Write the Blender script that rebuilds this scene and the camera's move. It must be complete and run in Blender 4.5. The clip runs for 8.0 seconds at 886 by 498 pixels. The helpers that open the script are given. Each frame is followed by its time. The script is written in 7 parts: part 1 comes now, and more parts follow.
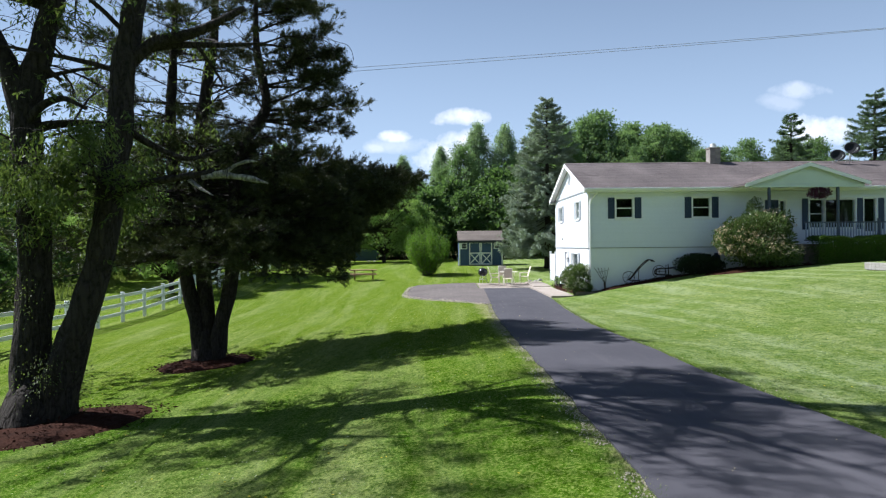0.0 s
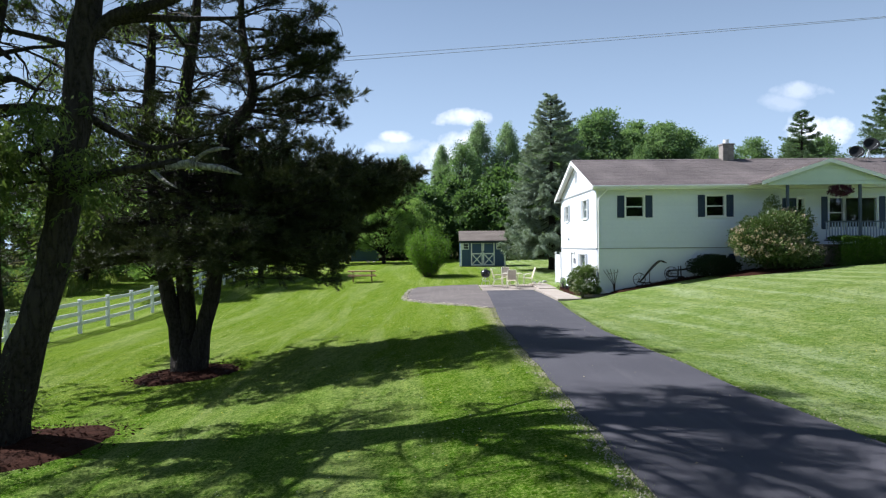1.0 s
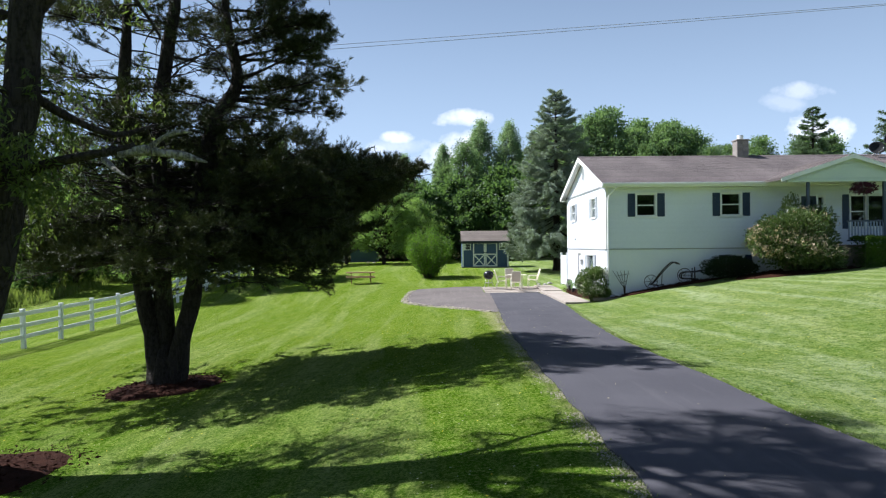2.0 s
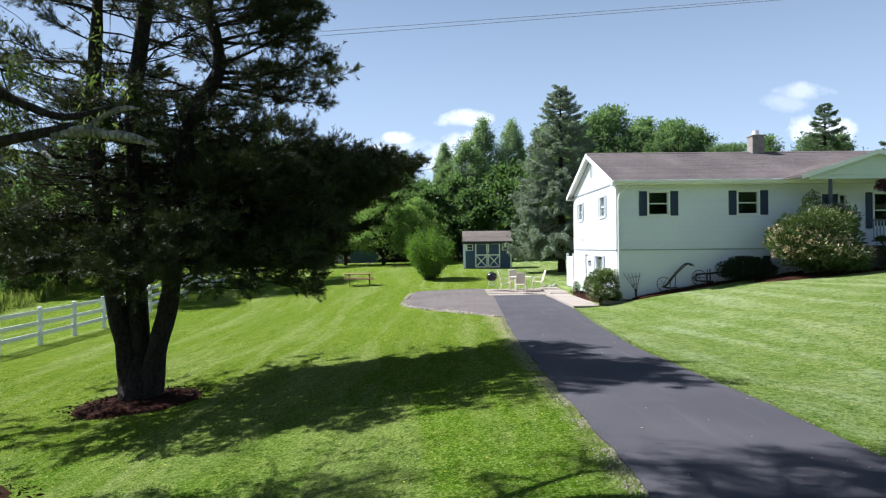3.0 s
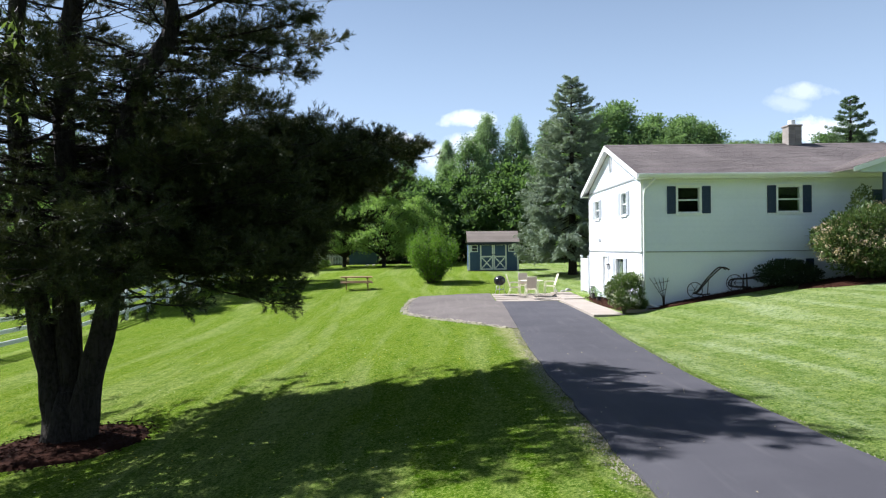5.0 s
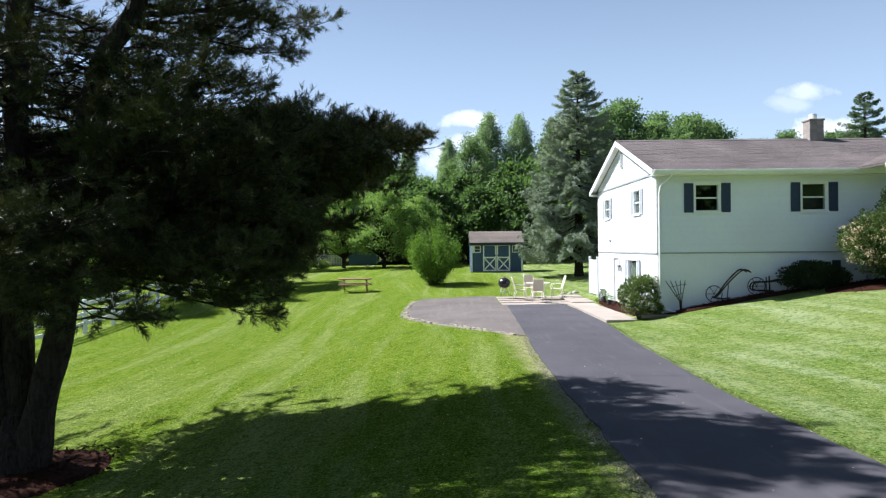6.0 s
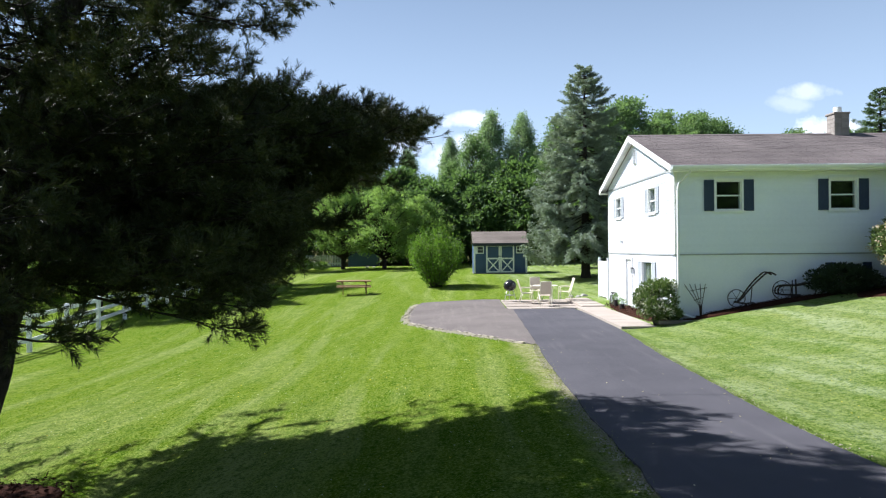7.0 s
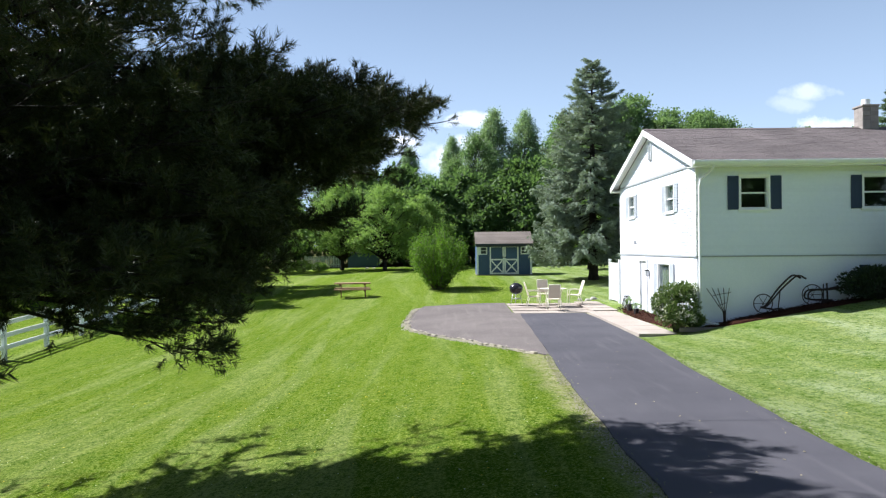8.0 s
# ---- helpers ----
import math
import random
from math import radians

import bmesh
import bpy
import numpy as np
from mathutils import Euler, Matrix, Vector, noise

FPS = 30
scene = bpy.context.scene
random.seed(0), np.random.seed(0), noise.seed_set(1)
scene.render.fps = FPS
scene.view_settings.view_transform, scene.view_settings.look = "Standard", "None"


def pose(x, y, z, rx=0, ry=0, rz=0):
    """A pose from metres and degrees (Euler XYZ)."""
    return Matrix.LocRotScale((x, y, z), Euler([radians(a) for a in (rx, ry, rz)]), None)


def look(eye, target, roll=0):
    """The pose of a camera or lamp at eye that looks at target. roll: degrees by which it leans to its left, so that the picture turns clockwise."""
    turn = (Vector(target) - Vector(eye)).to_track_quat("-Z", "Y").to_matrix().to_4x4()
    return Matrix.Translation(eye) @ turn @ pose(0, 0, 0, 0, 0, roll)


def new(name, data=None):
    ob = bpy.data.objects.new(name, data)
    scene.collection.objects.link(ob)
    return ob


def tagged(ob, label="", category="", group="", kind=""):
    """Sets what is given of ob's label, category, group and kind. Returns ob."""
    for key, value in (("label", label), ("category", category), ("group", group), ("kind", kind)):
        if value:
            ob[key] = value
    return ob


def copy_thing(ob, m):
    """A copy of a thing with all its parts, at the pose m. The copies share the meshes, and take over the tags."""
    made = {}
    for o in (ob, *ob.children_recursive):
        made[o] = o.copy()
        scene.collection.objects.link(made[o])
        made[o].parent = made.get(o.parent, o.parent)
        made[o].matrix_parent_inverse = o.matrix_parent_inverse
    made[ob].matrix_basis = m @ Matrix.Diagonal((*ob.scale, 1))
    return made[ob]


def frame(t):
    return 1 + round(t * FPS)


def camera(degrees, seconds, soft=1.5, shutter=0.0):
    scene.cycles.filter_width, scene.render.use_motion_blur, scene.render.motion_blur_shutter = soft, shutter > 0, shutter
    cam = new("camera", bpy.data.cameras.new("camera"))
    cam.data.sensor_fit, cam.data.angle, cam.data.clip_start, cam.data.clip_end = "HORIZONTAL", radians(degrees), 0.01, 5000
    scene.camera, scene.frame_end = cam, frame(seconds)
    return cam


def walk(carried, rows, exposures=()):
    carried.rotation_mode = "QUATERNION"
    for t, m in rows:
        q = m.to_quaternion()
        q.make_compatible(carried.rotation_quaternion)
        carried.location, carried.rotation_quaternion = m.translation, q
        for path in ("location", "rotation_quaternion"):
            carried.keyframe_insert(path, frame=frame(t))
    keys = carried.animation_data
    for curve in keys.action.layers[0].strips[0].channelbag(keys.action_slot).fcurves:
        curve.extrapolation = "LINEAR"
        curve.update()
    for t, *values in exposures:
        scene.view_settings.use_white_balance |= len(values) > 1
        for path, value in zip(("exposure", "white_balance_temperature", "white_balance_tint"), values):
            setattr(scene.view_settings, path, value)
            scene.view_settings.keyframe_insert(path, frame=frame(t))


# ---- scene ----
cam = camera(65.5, 8.0, soft=1.25)
# seconds, x, y, z, pitch + 90, roll, yaw
ROWS = [
    (0.0, -1.149, -0.429, 2.454, 89.732, -0.552, -0.750),
    (0.5, -1.136, 0.332, 2.456, 89.747, -0.552, -0.700),
    (1.0, -1.127, 1.085, 2.459, 89.761, -0.552, -0.651),
    (1.5, -1.121, 1.832, 2.462, 89.776, -0.552, -0.602),
    (3.0, -1.123, 4.042, 2.478, 89.819, -0.552, -0.461),
    (3.5, -1.130, 4.774, 2.485, 89.833, -0.552, -0.415),
    (4.0, -1.141, 5.505, 2.493, 89.848, -0.552, -0.370),
    (4.5, -1.156, 6.236, 2.502, 89.862, -0.552, -0.325),
    (6.0, -1.219, 8.448, 2.534, 89.905, -0.552, -0.195),
    (6.5, -1.247, 9.196, 2.546, 89.920, -0.552, -0.153),
    (7.0, -1.279, 9.950, 2.559, 89.934, -0.552, -0.111),
    (7.5, -1.313, 10.712, 2.574, 89.948, -0.552, -0.070),
    (8.0, -1.351, 11.484, 2.589, 89.963, -0.552, -0.030),
]
walk(cam, [(t, pose(x, y, z, rx, -ro, ya)) for t, x, y, z, rx, ro, ya in ROWS], [(0.0, 0.92, 5860, 12), (3.0, 1.06, 5930, 12), (8.0, 1.20, 5960, 12)])

# ---- light ----
SUN_AZ, SUN_EL = 23.0, 48.0   # the sun stands to the -x side, turned 23 degrees towards +y
sx = -math.cos(radians(SUN_EL)) * math.cos(radians(SUN_AZ))
sy = math.cos(radians(SUN_EL)) * math.sin(radians(SUN_AZ))
sz = math.sin(radians(SUN_EL))
sun_data = bpy.data.lights.new("sun", "SUN")
sun_data.energy, sun_data.angle, sun_data.color = 5.0, radians(0.53), (1.0, 0.965, 0.905)
sun = new("sun", sun_data)
sun.matrix_world = look((sx * 90, sy * 90, sz * 90), (0, 0, 0))

world = bpy.data.worlds.new("sky")
scene.world = world
world.use_nodes = True
wt = world.node_tree
wt.nodes.clear()


def wnode(kind, operation="", data_type="", sky_type=""):
    n = wt.nodes.new(kind)
    if operation:
        n.operation = operation
    if data_type:
        n.data_type = data_type
    if sky_type:
        n.sky_type = sky_type
    return n


def wmath(op, a, b=None, c=None, clamp=False):
    n = wnode("ShaderNodeMath", operation=op)
    n.use_clamp = clamp
    for i, v in enumerate((a, b, c)):
        if v is None:
            continue
        if isinstance(v, (int, float)):
            n.inputs[i].default_value = v
        else:
            wt.links.new(v, n.inputs[i])
    return n.outputs[0]


sky = wnode("ShaderNodeTexSky", sky_type="NISHITA")
sky.sun_disc = False
sky.sun_elevation = radians(SUN_EL)
sky.sun_rotation = math.atan2(sx, sy)
sky.altitude, sky.air_density, sky.dust_density, sky.ozone_density = 300, 1.0, 0.6, 1.2
coord = wnode("ShaderNodeTexCoord")
split = wnode("ShaderNodeSeparateXYZ")
wt.links.new(coord.outputs["Generated"], split.inputs[0])
gx, gy, gz = split.outputs
ahead_y = wmath("MAXIMUM", gy, 0.02)
cu, cv = wmath("DIVIDE", gx, ahead_y), wmath("DIVIDE", gz, ahead_y)
uv = wnode("ShaderNodeCombineXYZ")
wt.links.new(cu, uv.inputs[0])
wt.links.new(cv, uv.inputs[1])
puff = wnode("ShaderNodeTexNoise")
puff.inputs["Scale"].default_value, puff.inputs["Detail"].default_value = 22.0, 7.0
puff.inputs["Roughness"].default_value = 0.6
wt.links.new(uv.outputs[0], puff.inputs["Vector"])
# cumulus clouds low over the woods: centre and half size on the plane ahead, thickness
CLOUDS = [(0.040, 0.186, 0.044, 0.014, 0.85), (0.045, 0.150, 0.040, 0.022, 0.9), (0.012, 0.128, 0.040, 0.026, 0.9), (-0.052, 0.158, 0.026, 0.010, 0.9), (-0.050, 0.146, 0.05, 0.012, 0.35),
          (0.535, 0.222, 0.044, 0.014, 0.42), (0.505, 0.206, 0.040, 0.014, 0.25), (0.565, 0.163, 0.050, 0.026, 1.0), (-0.085, 0.142, 0.02, 0.008, 0.5),
          (-0.75, 0.20, 0.10, 0.03, 0.9), (1.05, 0.25, 0.12, 0.03, 0.9)]
cover = None
for cx0, cv0, ru, rv, thick in CLOUDS:
    du = wmath("DIVIDE", wmath("SUBTRACT", cu, cx0), ru)
    dv = wmath("DIVIDE", wmath("SUBTRACT", cv, cv0), rv)
    r2 = wmath("ADD", wmath("MULTIPLY", du, du), wmath("MULTIPLY", dv, dv))
    body = wmath("SUBTRACT", wmath("ADD", 1.05, wmath("MULTIPLY", wmath("SUBTRACT", puff.outputs["Fac"], 0.5), 3.6)), r2)
    m = wmath("MULTIPLY", wmath("MULTIPLY", body, 0.9, clamp=True), thick)
    cover = m if cover is None else wmath("MAXIMUM", cover, m)
cover = wmath("MULTIPLY", cover, wmath("GREATER_THAN", gy, 0.05))
# a thin veil of haze towards the horizon
haze = wmath("MULTIPLY", wmath("POWER", wmath("SUBTRACT", 1.0, wmath("ABSOLUTE", gz), clamp=True), 2.7), 0.93)
hz = wnode("ShaderNodeMix", data_type="RGBA")
wt.links.new(haze, hz.inputs["Factor"])
wt.links.new(sky.outputs[0], hz.inputs["A"])
hz.inputs["B"].default_value = (10.3, 13.0, 16.3, 1)
mixc = wnode("ShaderNodeMix", data_type="RGBA")
wt.links.new(cover, mixc.inputs["Factor"])
wt.links.new(hz.outputs["Result"], mixc.inputs["A"])
mixc.inputs["B"].default_value = (18.0, 18.2, 18.7, 1)
back = wnode("ShaderNodeBackground")
wt.links.new(mixc.outputs["Result"], back.inputs["Color"])
back.inputs["Strength"].default_value = 0.036
wout = wnode("ShaderNodeOutputWorld")
wt.links.new(back.outputs[0], wout.inputs[0])

# ---- materials ----


def shader(name):
    m = bpy.data.materials.new(name)
    m.use_nodes = True
    t = m.node_tree
    t.nodes.clear()
    return m, t


def nd(t, kind, ins=None, operation="", data_type="", blend_type="", feature="", wave_type="", bands_direction=""):
    n = t.nodes.new(kind)
    if operation:
        n.operation = operation
    if data_type:
        n.data_type = data_type
    if blend_type:
        n.blend_type = blend_type
    if feature:
        n.feature = feature
    if wave_type:
        n.wave_type, n.bands_direction = wave_type, bands_direction
    for k, v in (ins or {}).items():
        if isinstance(v, bpy.types.NodeSocket):
            t.links.new(v, n.inputs[k])
        else:
            n.inputs[k].default_value = v
    return n


def rgba(c):
    return (c[0], c[1], c[2], 1.0)


def mixed(t, fac, a, b, blend="MIX"):
    n = nd(t, "ShaderNodeMix", data_type="RGBA", blend_type=blend)
    for sock, v in (("Factor", fac), ("A", a), ("B", b)):
        if isinstance(v, bpy.types.NodeSocket):
            t.links.new(v, n.inputs[sock])
        else:
            n.inputs[sock].default_value = v if sock == "Factor" else rgba(v)
    return n.outputs["Result"]


def noise_of(t, vec, scale, detail=4.0, rough=0.55, distortion=0.0):
    n = nd(t, "ShaderNodeTexNoise", {"Scale": scale, "Detail": detail, "Roughness": rough, "Distortion": distortion})
    t.links.new(vec, n.inputs["Vector"])
    return n.outputs["Fac"]


def ramp(t, fac, lo, hi):
    n = nd(t, "ShaderNodeMapRange", {"From Min": lo, "From Max": hi})
    n.clamp = True
    t.links.new(fac, n.inputs["Value"])
    return n.outputs["Result"]


def finish(m, t, color, rough, bump=None, bump_strength=0.3, bump_dist=0.01, metallic=0.0, spec=0.5):
    p = nd(t, "ShaderNodeBsdfPrincipled", {"Metallic": metallic, "Specular IOR Level": spec})
    for sock, v in (("Base Color", color), ("Roughness", rough)):
        if isinstance(v, bpy.types.NodeSocket):
            t.links.new(v, p.inputs[sock])
        else:
            p.inputs[sock].default_value = rgba(v) if sock == "Base Color" else v
    if bump is not None:
        b = nd(t, "ShaderNodeBump", {"Strength": bump_strength, "Distance": bump_dist})
        t.links.new(bump, b.inputs["Height"])
        t.links.new(b.outputs[0], p.inputs["Normal"])
    o = nd(t, "ShaderNodeOutputMaterial")
    t.links.new(p.outputs[0], o.inputs[0])
    return m


def plain(name, c1, c2, rough=0.6, big=1.3, fine=30.0, bump=0.25, metallic=0.0, spec=0.4, stretch=(1, 1, 1), per_object=0.0, dist=0.006):
    """Two tints mixed by a broad and a fine noise, with fine relief."""
    m, t = shader(name)
    g = nd(t, "ShaderNodeNewGeometry")
    mp = nd(t, "ShaderNodeMapping", {"Scale": stretch})
    t.links.new(g.outputs["Position"], mp.inputs["Vector"])
    v = mp.outputs[0]
    a, b = noise_of(t, v, big), noise_of(t, v, fine, 6.0, 0.65)
    f = nd(t, "ShaderNodeMath", operation="ADD")
    t.links.new(ramp(t, a, 0.3, 0.7), f.inputs[0])
    t.links.new(ramp(t, b, 0.3, 0.7), f.inputs[1])
    h = nd(t, "ShaderNodeMath", {1: 0.5}, operation="MULTIPLY")
    t.links.new(f.outputs[0], h.inputs[0])
    col = mixed(t, h.outputs[0], c1, c2)
    if per_object:
        oi = nd(t, "ShaderNodeObjectInfo")
        hs = nd(t, "ShaderNodeHueSaturation")
        mr = nd(t, "ShaderNodeMapRange", {"To Min": 1 - per_object, "To Max": 1 + per_object})
        t.links.new(oi.outputs["Random"], mr.inputs["Value"])
        t.links.new(mr.outputs[0], hs.inputs["Value"])
        t.links.new(col, hs.inputs["Color"])
        col = hs.outputs[0]
    rr = nd(t, "ShaderNodeMapRange", {"To Min": max(0.05, rough - 0.1), "To Max": min(1.0, rough + 0.12)})
    t.links.new(a, rr.inputs["Value"])
    return finish(m, t, col, rr.outputs[0], b, bump, dist, metallic, spec)


def leafy(name, dark, light, yellow=None, through_light=0.3, rough=0.5, spec=0.2):
    """Leaves: each island its own tint, some light coming through."""
    m, t = shader(name)
    g = nd(t, "ShaderNodeNewGeometry")
    big = noise_of(t, g.outputs["Position"], 0.5, 3.0)
    f = nd(t, "ShaderNodeMath", operation="ADD")
    t.links.new(g.outputs["Random Per Island"], f.inputs[0])
    t.links.new(ramp(t, big, 0.35, 0.65), f.inputs[1])
    h = nd(t, "ShaderNodeMath", {1: 0.5}, operation="MULTIPLY")
    t.links.new(f.outputs[0], h.inputs[0])
    col = mixed(t, h.outputs[0], dark, light)
    if yellow:
        col = mixed(t, ramp(t, g.outputs["Random Per Island"], 0.9, 1.0), col, yellow)
    p = nd(t, "ShaderNodeBsdfPrincipled", {"Roughness": rough, "Specular IOR Level": spec})
    t.links.new(col, p.inputs["Base Color"])
    tr = nd(t, "ShaderNodeBsdfTranslucent")
    t.links.new(mixed(t, 0.6, col, (light[0] * 1.3, light[1] * 1.4, light[2] * 0.6)), tr.inputs["Color"])
    ms = nd(t, "ShaderNodeMixShader", {0: through_light})
    t.links.new(p.outputs[0], ms.inputs[1])
    t.links.new(tr.outputs[0], ms.inputs[2])
    o = nd(t, "ShaderNodeOutputMaterial")
    t.links.new(ms.outputs[0], o.inputs[0])
    return m


def bark(name, dark, light, scale=5.0, depth=0.03):
    m, t = shader(name)
    g = nd(t, "ShaderNodeNewGeometry")
    mp = nd(t, "ShaderNodeMapping", {"Scale": (scale, scale, scale * 0.22)})
    t.links.new(g.outputs["Position"], mp.inputs["Vector"])
    vor = nd(t, "ShaderNodeTexVoronoi", {"Scale": 2.2}, feature="DISTANCE_TO_EDGE")
    wob = nd(t, "ShaderNodeVectorMath", operation="ADD")
    nz = nd(t, "ShaderNodeTexNoise", {"Scale": 2.0, "Detail": 5.0})
    t.links.new(mp.outputs[0], nz.inputs["Vector"])
    t.links.new(mp.outputs[0], wob.inputs[0])
    t.links.new(nz.outputs["Color"], wob.inputs[1])
    t.links.new(wob.outputs[0], vor.inputs["Vector"])
    f = ramp(t, vor.outputs["Distance"], 0.0, 0.28)
    n2 = noise_of(t, g.outputs["Position"], 14.0, 6.0, 0.7)
    col = mixed(t, f, dark, light)
    col = mixed(t, ramp(t, n2, 0.35, 0.75), col, (light[0] * 1.25, light[1] * 1.25, light[2] * 1.2))
    add = nd(t, "ShaderNodeMath", operation="ADD")
    t.links.new(f, add.inputs[0])
    t.links.new(n2, add.inputs[1])
    return finish(m, t, col, 0.9, add.outputs[0], 0.8, depth, spec=0.15)


def joined(t, op, a, b):
    n = nd(t, "ShaderNodeMath", operation=op)
    for i, v in enumerate((a, b)):
        if isinstance(v, bpy.types.NodeSocket):
            t.links.new(v, n.inputs[i])
        else:
            n.inputs[i].default_value = v
    return n.outputs[0]


def lane(t, pos, turn, period, wander, shift):
    """The mower's passes side by side, from -1 to 1 across each, wandering a little."""
    mp = nd(t, "ShaderNodeMapping", {"Rotation": (0, 0, radians(turn)), "Location": (shift, 0, 0)})
    t.links.new(pos, mp.inputs["Vector"])
    s = nd(t, "ShaderNodeSeparateXYZ")
    t.links.new(mp.outputs[0], s.inputs[0])
    far = nd(t, "ShaderNodeMapping", {"Scale": (0.5, 0.16, 0.0)})
    t.links.new(mp.outputs[0], far.inputs["Vector"])
    x = joined(t, "ADD", s.outputs[0], joined(t, "MULTIPLY", noise_of(t, far.outputs[0], 0.55, 3.0), wander))
    return joined(t, "SINE", joined(t, "MULTIPLY", x, 2 * math.pi / period), 0.0)


def lawn_colour(t, pos):
    """Patches, clover, dry stalks and the mower's passes of a home lawn."""
    a = noise_of(t, pos, 0.14, 4.0)
    b = noise_of(t, pos, 0.9, 5.0, 0.6)
    c = noise_of(t, pos, 7.0, 6.0, 0.75)
    e = noise_of(t, pos, 26.0, 6.0, 0.75)
    col = mixed(t, ramp(t, a, 0.40, 0.60), (0.056, 0.142, 0.004), (0.108, 0.196, 0.008))
    sx_ = nd(t, "ShaderNodeSeparateXYZ")
    t.links.new(pos, sx_.inputs[0])
    right = ramp(t, sx_.outputs[0], 2.0, 4.0)
    # drier and yellower on the open slope than by the road
    col = mixed(t, joined(t, "MULTIPLY", ramp(t, joined(t, "ADD", sx_.outputs[1], joined(t, "MULTIPLY", a, 8.0)), 14.0, 26.0), 0.50), col, (0.185, 0.235, 0.018))
    # paler and bluer past the drive: the mown grass's sheen put into colour
    col = mixed(t, joined(t, "MULTIPLY", right, 0.55), col, (0.320, 0.380, 0.215))
    col = mixed(t, joined(t, "MULTIPLY", ramp(t, b, 0.46, 0.60), 0.30), col, (0.190, 0.250, 0.026))
    lush = joined(t, "MULTIPLY", ramp(t, sx_.outputs[1], 17.0, 8.0), joined(t, "SUBTRACT", 1.0, right))
    col = mixed(t, joined(t, "MULTIPLY", lush, 0.55), col, (0.070, 0.190, 0.010))
    # bruised pale lanes of the mower along the slope, in broken stretches
    grain = joined(t, "ADD", 0.25, ramp(t, c, 0.36, 0.62))
    for turn, scale, lo in ((3.0, (0.80, 0.085, 0.0), 0.52), (-5.0, (0.42, 0.050, 0.0), 0.53)):
        mp = nd(t, "ShaderNodeMapping", {"Rotation": (0, 0, radians(turn)), "Scale": scale})
        t.links.new(pos, mp.inputs["Vector"])
        k = joined(t, "MULTIPLY", ramp(t, noise_of(t, mp.outputs[0], 1.0, 5.0, 0.6, 0.7), lo, lo + 0.10), grain)
        col = mixed(t, joined(t, "MULTIPLY", k, 0.56), col, (0.400, 0.430, 0.210))
    # regular passes: light and dark stripes
    for turn, period, wander, shift, amount, pale, deep in ((1.5, 1.25, 2.6, 0.0, 0.26, (0.390, 0.425, 0.190), (0.072, 0.150, 0.006)), (-4.5, 1.12, 3.0, 3.1, 0.80, (0.530, 0.590, 0.440), (0.110, 0.195, 0.050))):
        l = lane(t, pos, turn, period, wander, shift)
        side = right if shift else joined(t, "SUBTRACT", 1.0, right)
        mp = nd(t, "ShaderNodeMapping", {"Scale": (0.30, 0.10, 0.0), "Location": (shift, 2.0, 0)})
        t.links.new(pos, mp.inputs["Vector"])
        worn = ramp(t, noise_of(t, mp.outputs[0], 1.0, 4.0), 0.38, 0.60)
        k = joined(t, "MULTIPLY", joined(t, "MULTIPLY", ramp(t, l, 0.0, 0.9), worn), grain)
        col = mixed(t, joined(t, "MULTIPLY", joined(t, "MULTIPLY", k, side), amount), col, pale)
        k = joined(t, "MULTIPLY", joined(t, "MULTIPLY", ramp(t, l, -0.1, -0.9), side), 0.32 if shift else 0.22)
        col = mixed(t, k, col, deep)
    # bleached and lush patches of the bank
    bank = noise_of(t, pos, 0.55, 5.0, 0.65, 0.6)
    col = mixed(t, joined(t, "MULTIPLY", joined(t, "MULTIPLY", ramp(t, bank, 0.50, 0.64), grain), joined(t, "MULTIPLY", right, 0.40)), col, (0.470, 0.515, 0.360))
    col = mixed(t, joined(t, "MULTIPLY", ramp(t, bank, 0.47, 0.34), joined(t, "MULTIPLY", right, 0.50)), col, (0.100, 0.195, 0.030))
    # grass laid over by the mower: short streaks in the direction of the passes
    for turn, scale in ((2.0, (5.0, 0.9, 0.0)), (-6.0, (20.0, 4.2, 0.0))):
        mp = nd(t, "ShaderNodeMapping", {"Rotation": (0, 0, radians(turn)), "Scale": scale})
        t.links.new(pos, mp.inputs["Vector"])
        laid = noise_of(t, mp.outputs[0], 1.0, 5.0, 0.65)
        col = mixed(t, joined(t, "MULTIPLY", ramp(t, laid, 0.50, 0.62), 0.36), col, (0.054, 0.128, 0.005))
        col = mixed(t, joined(t, "MULTIPLY", ramp(t, laid, 0.48, 0.38), 0.28), col, (0.285, 0.340, 0.085))
    # clumps of clover and coarse grass
    clump = noise_of(t, pos, 4.2, 5.0, 0.7)
    col = mixed(t, joined(t, "MULTIPLY", ramp(t, clump, 0.54, 0.62), 0.50), col, (0.050, 0.125, 0.007))
    col = mixed(t, joined(t, "MULTIPLY", ramp(t, c, 0.50, 0.58), 0.70), col, (0.046, 0.112, 0.004))
    col = mixed(t, joined(t, "MULTIPLY", ramp(t, e, 0.51, 0.58), 0.62), col, (0.320, 0.390, 0.110))
    col = mixed(t, joined(t, "MULTIPLY", ramp(t, e, 0.48, 0.38), 0.60), col, (0.026, 0.072, 0.003))
    # dry worn grass by the asphalt
    sp = nd(t, "ShaderNodeSeparateXYZ")
    t.links.new(pos, sp.inputs[0])
    worn = joined(t, "MULTIPLY", ramp(t, joined(t, "ADD", sp.outputs[0], joined(t, "MULTIPLY", b, 0.9)), 0.86, 1.22), ramp(t, sp.outputs[0], 3.0, 2.0))
    worn = joined(t, "MULTIPLY", worn, ramp(t, sp.outputs[1], 34.0, 30.0))
    worn = joined(t, "MULTIPLY", worn, ramp(t, joined(t, "ADD", c, joined(t, "MULTIPLY", e, 0.6)), 0.66, 0.92))
